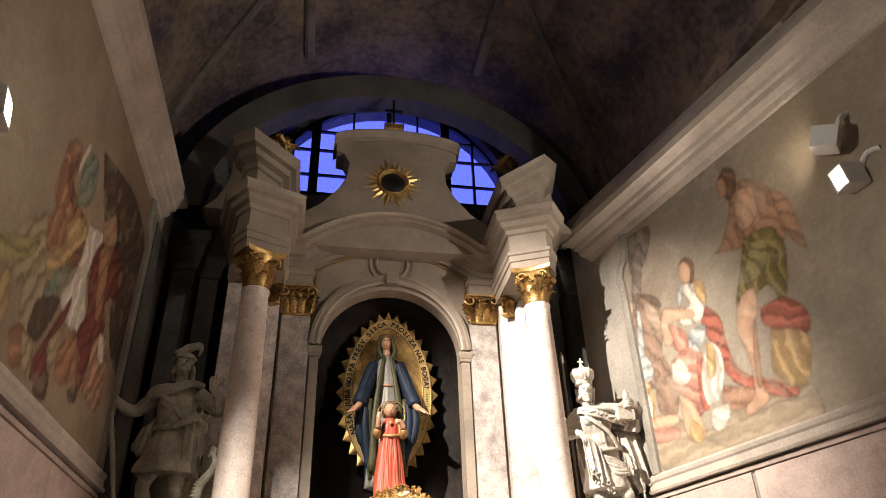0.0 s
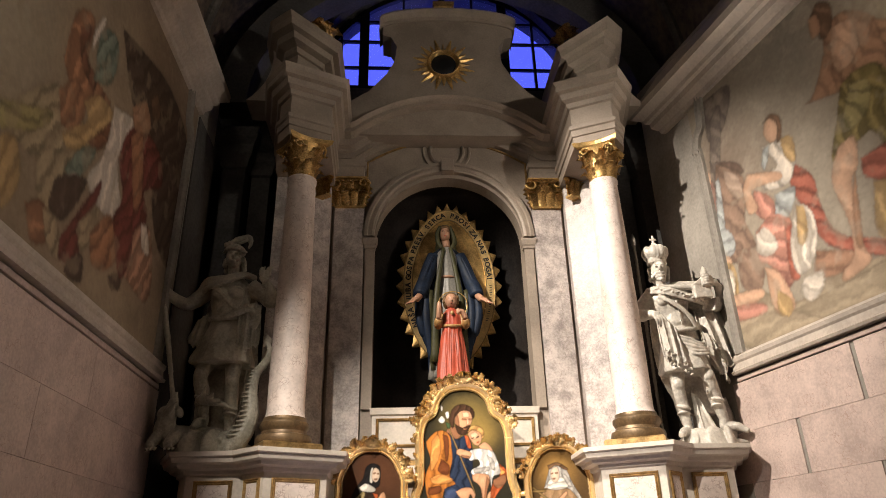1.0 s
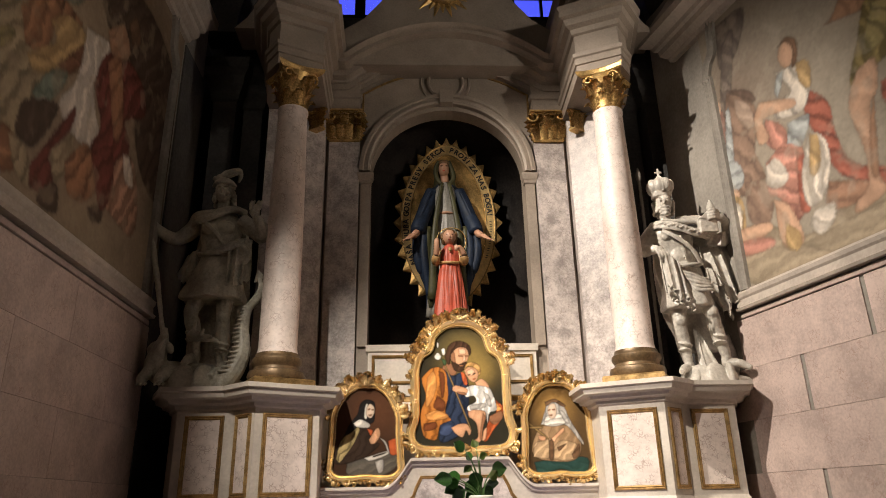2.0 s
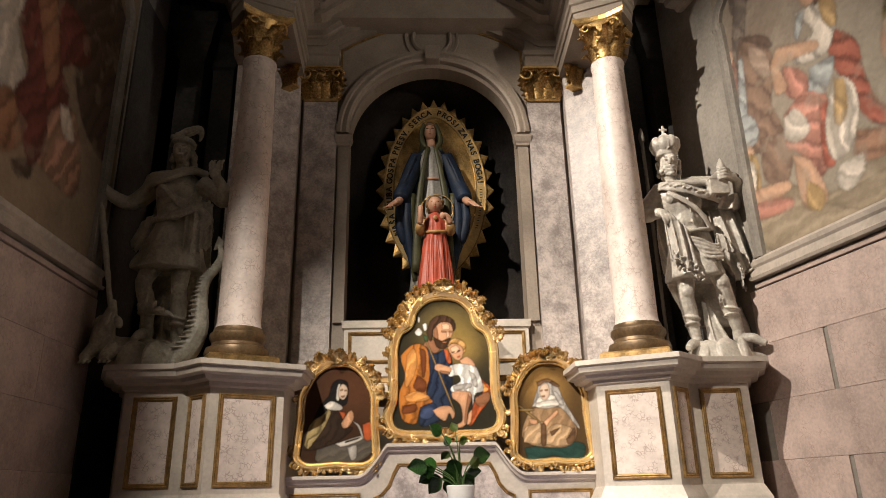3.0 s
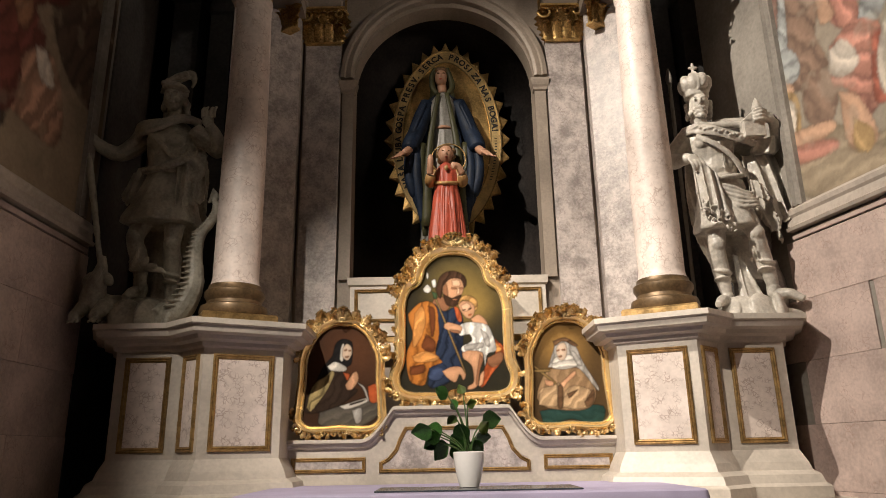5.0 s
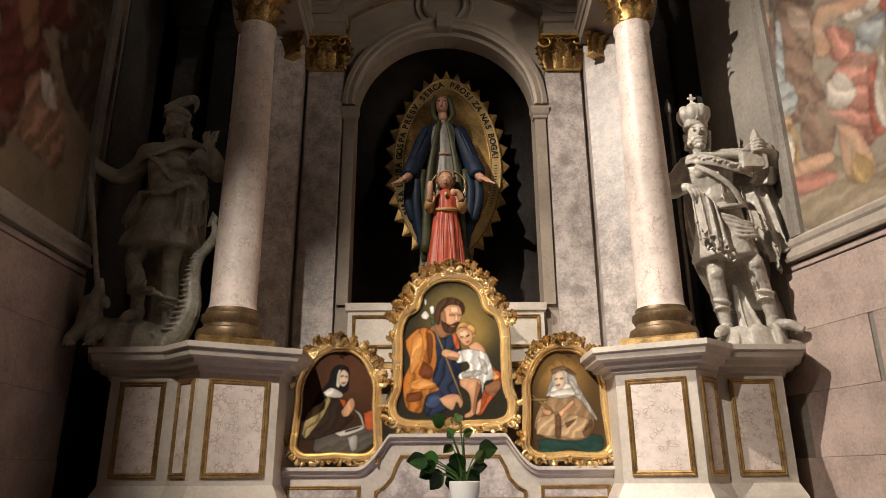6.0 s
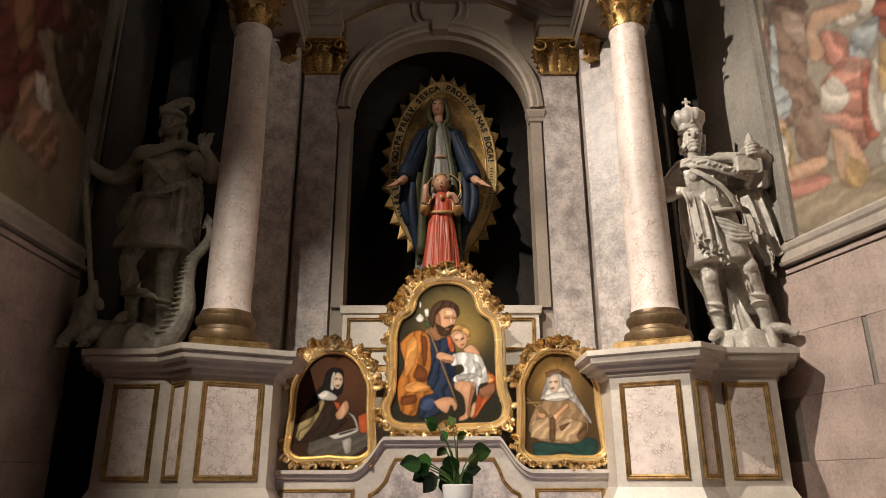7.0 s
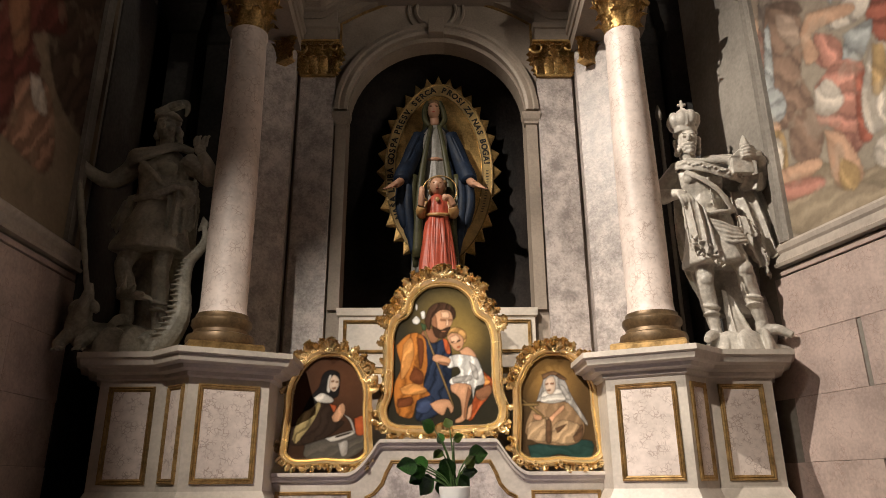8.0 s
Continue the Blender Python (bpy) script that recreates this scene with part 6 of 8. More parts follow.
rococo_frame("painting of veiled figure in dark habit, gilded rococo frame", SIDE_HALF, 0.052, (-0.625, 0.40, 1.441), -3, [(0, 0.665, 0.08, True)], P_B, 2, 0.06)
rococo_frame("painting of veiled figure in tan habit, gilded rococo frame", SIDE_HALF, 0.052, (0.675, 0.40, 1.441), -3, [(0, 0.665, 0.08, True)], P_C, 3, 0.06)

# ---- gradine and sill panels ----
FY = GR_Y - 0.001
cen = [(-0.40, 1.262), (0.43, 1.262), (0.43, 1.318), (0.385, 1.34), (0.345, 1.385), (0.325, 1.44), (0.29, 1.505), (-0.26, 1.505), (-0.295, 1.44), (-0.315, 1.385), (-0.355, 1.34), (-0.40, 1.318)]
for outline in (cen, [(-0.885, 1.265), (-0.475, 1.265), (-0.475, 1.345), (-0.885, 1.345)], [(0.505, 1.265), (0.885, 1.265), (0.885, 1.345), (0.505, 1.345)]):
    bm = bmesh.new()
    wall_frame(bm, [(x, FY, z) for x, z in outline], (0, -1, 0), 0.02, 0.012)
    part("panel_frame", bm, M_TRIM, gr, "gilded panel moulding", smooth=30)
    bm = bmesh.new()
    mx_, mz_ = sum(p[0] for p in outline) / len(outline), sum(p[1] for p in outline) / len(outline)
    extrude_outline(bm, [(x - math.copysign(0.017, x - mx_), z - math.copysign(0.017, z - mz_)) for x, z in outline], FY - 0.003, FY + 0.01)
    part("panel", bm, M_PILASTER, gr, "grey veined marble panel")
bm = bmesh.new()
wall_frame(bm, [(-0.62, NY - 0.061, 2.19), (0.62, NY - 0.061, 2.19), (0.62, NY - 0.061, 2.41), (-0.62, NY - 0.061, 2.41)], (0, -1, 0), 0.022, 0.012)
part("panel_frame", bm, M_TRIM, rw, "gilded panel moulding", smooth=30)
bm = bmesh.new()
loft(bm, [(-1.04, NY - 0.09), (1.04, NY - 0.09), (1.04, NY + 0.05), (-1.04, NY + 0.05)], [(0.03, 1.98), (0.03, 2.02), (0.015, 2.03), (0.0, 2.05), (-0.03, 2.055)])
part("base_ledge", bm, M_PED, rw)
bm = bmesh.new()
loft(bm, [(-1.04, NY - 0.06), (1.04, NY - 0.06), (1.04, NY + 0.05), (-1.04, NY + 0.05)], [(0.0, 2.05), (0.01, 2.06), (0.01, 2.09), (-0.02, 2.10)])
part("gilded_fillet", bm, M_TRIM, rw, "gilded base moulding")

# tympanum: tondo and panel line
bm = bmesh.new()
pts = arc(0.0, 4.90, 0.155, 0, 360, 40)[:-1]
sweep(bm, [(x, NY, z) for x, z in pts], [Vector((x, 0, z - 4.90)).normalized() for x, z in pts], [(-0.016, 0.002), (-0.012, -0.025), (0.0, -0.035), (0.014, -0.025), (0.018, 0.002)], (0, 1, 0), closed=True)
for sd in (-1, 1):
    p2 = arc(0.0, 4.90, 0.215, 55 if sd > 0 else 125, -55 if sd > 0 else 235, 20)
    sweep(bm, [(x, NY, z) for x, z in p2], [Vector((x, 0, z - 4.90)).normalized() for x, z in p2], [(-0.012, 0.002), (-0.008, -0.02), (0.008, -0.02), (0.012, 0.002)], (0, 1, 0))
part("tondo", bm, M_STONE, rw, "round stucco medallion frame", smooth=40)
bm = bmesh.new()
p3 = [(-0.735, 4.56), (-0.735, 4.78)] + [(x, arched(x, 4.72, 5.02, 0.80)) for x in [-0.70 + 0.05 * k for k in range(29)]] + [(0.735, 4.78), (0.735, 4.56)]
nr = [Vector((-1, 0, 0))] * 2 + [Vector((0, 0, 1))] * 29 + [Vector((1, 0, 0))] * 2
sweep(bm, [(x, NY, z) for x, z in p3], nr, [(-0.010, 0.002), (-0.008, -0.012), (0.008, -0.012), (0.010, 0.002)], (0, 1, 0))
part("panel_line", bm, M_TRIM, rw, "thin gilded line", smooth=30)
bm = bmesh.new()
box(bm, -0.06, 0.06, NY - 0.09, NY, SPR + 0.04 + NR - 0.01, SPR + 0.04 + NR + 0.12)
part("keystone", bevelled(bm, 0.008), M_STONE, rw)
# entablature over the pilasters
for s in (1, -1):
    bm = bmesh.new()
    loft(bm, mirror([(0.76, NY - 0.08), (1.05, NY - 0.08), (1.05, NY + 0.02), (0.76, NY + 0.02)], s), [(0.0, 4.57), (0.0, 4.68), (0.015, 4.69), (0.02, 4.73), (0.0, 4.74), (0.0, 4.80), (0.0, 4.90)])
    part("pilaster_block", bm, M_STONE, rw)

# gable cap, sun and cross
bm = bmesh.new()
gp = [(0.03 + 0.67 * math.cos(math.pi * i / 24), 6.23 + 0.145 * math.sin(math.pi * i / 24)) for i in range(25)]
sweep(bm, [(x, 0.75, z) for x, z in gp], [Vector((x * 0.25, 0, 1)).normalized()] * 25, [(-0.06, 0.25), (-0.06, -0.02), (-0.03, -0.03), (-0.01, -0.07), (0.015, -0.09), (0.03, -0.09), (0.035, 0.25)], (0, 1, 0))
part("gable_cap", bm, M_STONE, rw, smooth=35)
sun = thing("sun_ornament", "gilded sunburst medallion with a beaded ring", "ornament")
bm = bmesh.new()
c0 = (-0.02, 5.76)
pts = arc(*c0, 0.15, 0, 360, 40)[:-1]
sweep(bm, [(x, 0.745, z) for x, z in pts], [Vector((x - c0[0], 0, z - c0[1])).normalized() for x, z in pts], [(-0.02, 0.004), (-0.014, -0.03), (0.0, -0.042), (0.014, -0.03), (0.02, 0.004)], (0, 1, 0), closed=True)
part("ring", bm, M_OLDGOLD, sun, smooth=40)
bm = bmesh.new()
lathe(bm, [(0.125, 0.0), (0.11, 0.012), (0.04, 0.022), (0.005, 0.024)], (0, 0), 24)
bmesh.ops.transform(bm, matrix=Matrix.Translation((c0[0], 0.747, c0[1])) @ pose(0, 0, 0, 90, 0, 0), verts=bm.verts)
part("boss", bm, M_IRON, sun, "dark medallion centre", smooth=40)
bm = bmesh.new()
tri = [bm.verts.new(p) for p in ((-0.018, 0, 0.12), (0.018, 0, 0.12), (0.003, -0.004, 1 * 0.26), (-0.003, -0.004, 0.26), (0, -0.022, 0.14))]
bm.faces.new((tri[0], tri[1], tri[4])); bm.faces.new((tri[1], tri[2], tri[4])); bm.faces.new((tri[2], tri[3], tri[4])); bm.faces.new((tri[3], tri[0], tri[4])); bm.faces.new((tri[0], tri[3], tri[2], tri[1]))
ray = part("ray", bm, M_OLDGOLD, sun)
ray.matrix_local = Matrix.Translation((c0[0], 0.744, c0[1]))
for k in range(1, 24):
    put("ray", ray.data, Matrix.Translation((c0[0], 0.744, c0[1])) @ pose(0, 0, 0, 0, 15 * k, 0) @ Matrix.Diagonal((1.9, 1, (1.18 if k % 2 else 0.98), 1)), sun)
cr = thing("gable_cross", "small iron cross on a gilded block", "cross")
bm = bmesh.new()
loft(bm, [(-0.08, 0.80), (0.08, 0.80), (0.08, 0.92), (-0.08, 0.92)], [(0.02, 6.395), (0.0, 6.42), (0, 6.52), (0.025, 6.54), (0.03, 6.60), (0.0, 6.61)])
part("block", bm, M_OLDGOLD, cr)
bm = bmesh.new()
box(bm, -0.014, 0.014, 0.85, 0.87, 6.60, 7.02); box(bm, -0.10, 0.10, 0.85, 0.87, 6.84, 6.87)
part("cross", bm, M_IRON, cr)
for s in (1, -1):
    ur = thing("flower_urn", "dark carved urn with leaves on the attic", "urn", "urns of the altar", (1.14 * s, 0.42, 5.60))
    bm = bmesh.new()
    lathe(bm, [(0.05, 0), (0.055, 0.015), (0.02, 0.04), (0.05, 0.08), (0.065, 0.13), (0.05, 0.16), (0.06, 0.175)], (0, 0), 16)
    part("vase", bm, M_DARK, ur, smooth=40)
    rnd = random.Random(5)
    for k in range(14):
        put("leaf", LEAF_OLD, facing(rnd.uniform(-0.03, 0.03), rnd.uniform(-0.03, 0.03), 0.16, rnd.uniform(0, 360), rnd.uniform(0.12, 0.22), rnd.uniform(0, 35), rnd.uniform(-25, 25)), ur)

# ---- on the table ----
cl = thing("altar_cloth", "lilac altar cloth draped over the table", "tablecloth")
bm = bmesh.new()


def rounded(off, wave, n=40):
    x0, x1, y0, y1, r = TX - TW, TX + TW, TY0, TY1 - 0.01, 0.03
    pts = []
    for cx, cy, a0 in ((x1 - r, y1 - r, 0), (x0 + r, y1 - r, 90), (x0 + r, y0 + r, 180), (x1 - r, y0 + r, 270)):
        for k in range(7):
            a = radians(a0 + 15 * k)
            pts.append((cx + (r + off) * math.cos(a), cy + (r + off) * math.sin(a)))
        nx = {0: (x0 + r, y1 + off), 90: (x0 - off, y0 + r), 180: (x1 - r, y0 - off), 270: (x1 + off, y1 - r)}[a0]
        px, py = pts[-1]
        for k in range(1, n):
            pts.append((px + (nx[0] - px) * k / n, py + (nx[1] - py) * k / n))
    out = []
    for k, (x, y) in enumerate(pts):
        w = wave * (math.sin(k * 0.55) + 0.6 * math.sin(k * 0.23 + 1))
        dx, dy = x - TX, y - (TY0 + TY1) / 2
        big = abs(dx) / TW > abs(dy) / 0.45
        out.append((x + (math.copysign(w, dx) if big else 0), y + (0 if big else math.copysign(w, dy))))
    return out


last = None
for off, z, wv in ((-0.02, TZ, 0), (-0.006, TZ - 0.001, 0), (0.004, TZ - 0.008, 0), (0.008, TZ - 0.03, 0.001), (0.012, TZ - 0.15, 0.006), (0.016, TZ - 0.35, 0.012), (0.012, TZ - 0.35, 0.012), (0.002, TZ - 0.03, 0.0), (-0.01, TZ - 0.005, 0)):
    rg = [bm.verts.new((x, y, z)) for x, y in rounded(off, wv)]
    if last:
        ring_faces(bm, last, rg)
    else:
        bm.faces.new(rg)
    last = rg
part("drape", bm, M_CLOTH, cl, smooth=40)
bm = bmesh.new()
box(bm, -0.34, 0.54, -0.53, -0.20, TZ + 0.001, TZ + 0.007)
tagged(part("glass_plate", bevelled(bm, 0.001, 1), M_SLATE), "dark glossy plate lying on the altar cloth", "plate")

POT = (0.068, -0.33, TZ + 0.008)
pot = thing("potted_plant", "green leafy plant in a white glazed pot", "potted plant", "", POT)
bm = bmesh.new()
lathe(bm, [(0.036, 0.0), (0.043, 0.002), (0.052, 0.03), (0.062, 0.075), (0.069, 0.125), (0.0705, 0.15), (0.068, 0.153), (0.065, 0.15), (0.060, 0.12), (0.04, 0.11)], (0, 0), 40)
part("pot", bm, M_WHITE, pot, "white glazed pot", smooth=40)
bm = bmesh.new()
lathe(bm, [(0.001, 0.12), (0.06, 0.122), (0.06, 0.112)], (0, 0), 24)
M_SOIL = mat("potting_soil", (0.03, 0.02, 0.014), 0.95, vary=0.3, scale=40, bump=0.5)
part("soil", bm, M_SOIL, pot)
M_LEAF = mat("green_leaf", (0.035, 0.11, 0.02), 0.35, vary=0.25, scale=14, fine=60, bump=0.1)
M_YOUNG = mat("young_leaf", (0.16, 0.24, 0.05), 0.4, vary=0.2, scale=14, bump=0.1)
M_STEM = mat("plant_stem", (0.06, 0.12, 0.03), 0.5, vary=0.2)


def heart_leaf(name, material):
    bm = bmesh.new()
    rows_ = []
    prof = ((0, 0.0), (0.06, 0.22), (0.18, 0.36), (0.34, 0.40), (0.52, 0.34), (0.72, 0.21), (0.88, 0.09), (1.0, 0.008))
    for v, h in prof:
        rows_.append([bm.verts.new((h * u, v - (0.08 * abs(u) if v < 0.1 else 0), 0.10 * abs(u) - 0.22 * v * v)) for u in (-1, -0.5, 0, 0.5, 1)])
    for a, b in zip(rows_, rows_[1:]):
        ring_faces(bm, a, b, closed=False)
    bmesh.ops.solidify(bm, geom=bm.faces[:], thickness=0.012)
    bmesh.ops.recalc_face_normals(bm, faces=bm.faces[:])
    me = bpy.data.meshes.new(name)
    bm.to_mesh(me); bm.free()
    me.materials.append(material)
    me.shade_smooth()
    return me


HEART, HEARTY = heart_leaf("leaf", M_LEAF), heart_leaf("young_leaf", M_YOUNG)
LEAVES = [(-0.17, 0.25, 0.13, 110), (-0.12, 0.24, 0.12, 80), (-0.10, 0.19, 0.13, 130), (-0.06, 0.19, 0.12, 200), (-0.02, 0.19, 0.12, 170), (-0.04, 0.27, 0.12, 190), (-0.06, 0.31, 0.07, 150), (-0.02, 0.41, 0.07, 20),
          (0.0, 0.36, 0.07, 280), (-0.03, 0.235, 0.11, 150), (-0.13, 0.22, 0.10, 95), (0.05, 0.24, 0.09, 300), (-0.05, 0.345, 0.07, 40), (0.07, 0.29, 0.13, 275), (0.04, 0.215, 0.10, 260), (-0.09, 0.40, 0.10, 70), (-0.15, 0.20, 0.09, 120), (0.02, 0.20, 0.10, 210)]
for k, (dx, dz, size, deg) in enumerate(LEAVES):
    size *= 0.85
    dy = -0.05 + 0.025 * (k % 5)
    young = k in (6, 8, 11, 7)
    bm = bmesh.new()
    tube(bm, [(0.01 * (k % 3 - 1), 0.0, 0.11, 0.004), (dx * 0.35, dy * 0.4, 0.11 + (dz - 0.11) * 0.6, 0.0035), (dx, dy, dz, 0.0025)], seg=6, mi=0)
    part("stem", bm, M_STEM, pot)
    put("leaf", HEARTY if young else HEART, Matrix.Translation((dx, dy, dz)) @ pose(0, 0, 0, 0, -deg, 0) @ pose(0, 0, 0, 62, 0, 20 * ((k % 3) - 1)) @ Matrix.Diagonal((size, size, size, 1)), pot)

# ---- frescoes and mouldings on the side walls ----
def wall_pose(side, y, z):
    """Local x runs along the wall towards the church, z up, -y out of the wall."""
    if side == "right":
        ang = math.degrees(math.atan2(-1.0, 0.245)) 
        return pose(right_x(y), y, z, 0, 0, ang)
    return pose(LEFT_X, y, z, 0, 0, -90) @ Matrix.Diagonal((1, -1, 1, 1))


K = math.hypot(1, 0.245)
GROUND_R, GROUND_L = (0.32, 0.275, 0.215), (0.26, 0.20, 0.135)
EARTH, TREE, MAUVE = (0.33, 0.265, 0.185), (0.15, 0.12, 0.10), (0.25, 0.145, 0.115)
HORSE, HORSEL, HORSED, HAIRF = (0.22, 0.145, 0.105), (0.34, 0.25, 0.19), (0.12, 0.08, 0.06), (0.13, 0.075, 0.045)
FLESH, FLESHD, BLUEG, PALE, OCHRE = (0.48, 0.30, 0.20), (0.32, 0.18, 0.11), (0.30, 0.31, 0.30), (0.52, 0.46, 0.39), (0.40, 0.27, 0.13)
ROSEF, ROSED, BRICK, OLIVE, OLIVEL = (0.42, 0.20, 0.15), (0.32, 0.105, 0.07), (0.30, 0.17, 0.11), (0.20, 0.155, 0.06), (0.29, 0.24, 0.11)
DKBR, TAN2, CLAY, CLAYD, CLAYP = (0.075, 0.05, 0.035), (0.30, 0.235, 0.15), (0.27, 0.135, 0.075), (0.15, 0.07, 0.04), (0.32, 0.18, 0.12)
TEAL, MAROON = (0.16, 0.19, 0.15), (0.14, 0.042, 0.032)
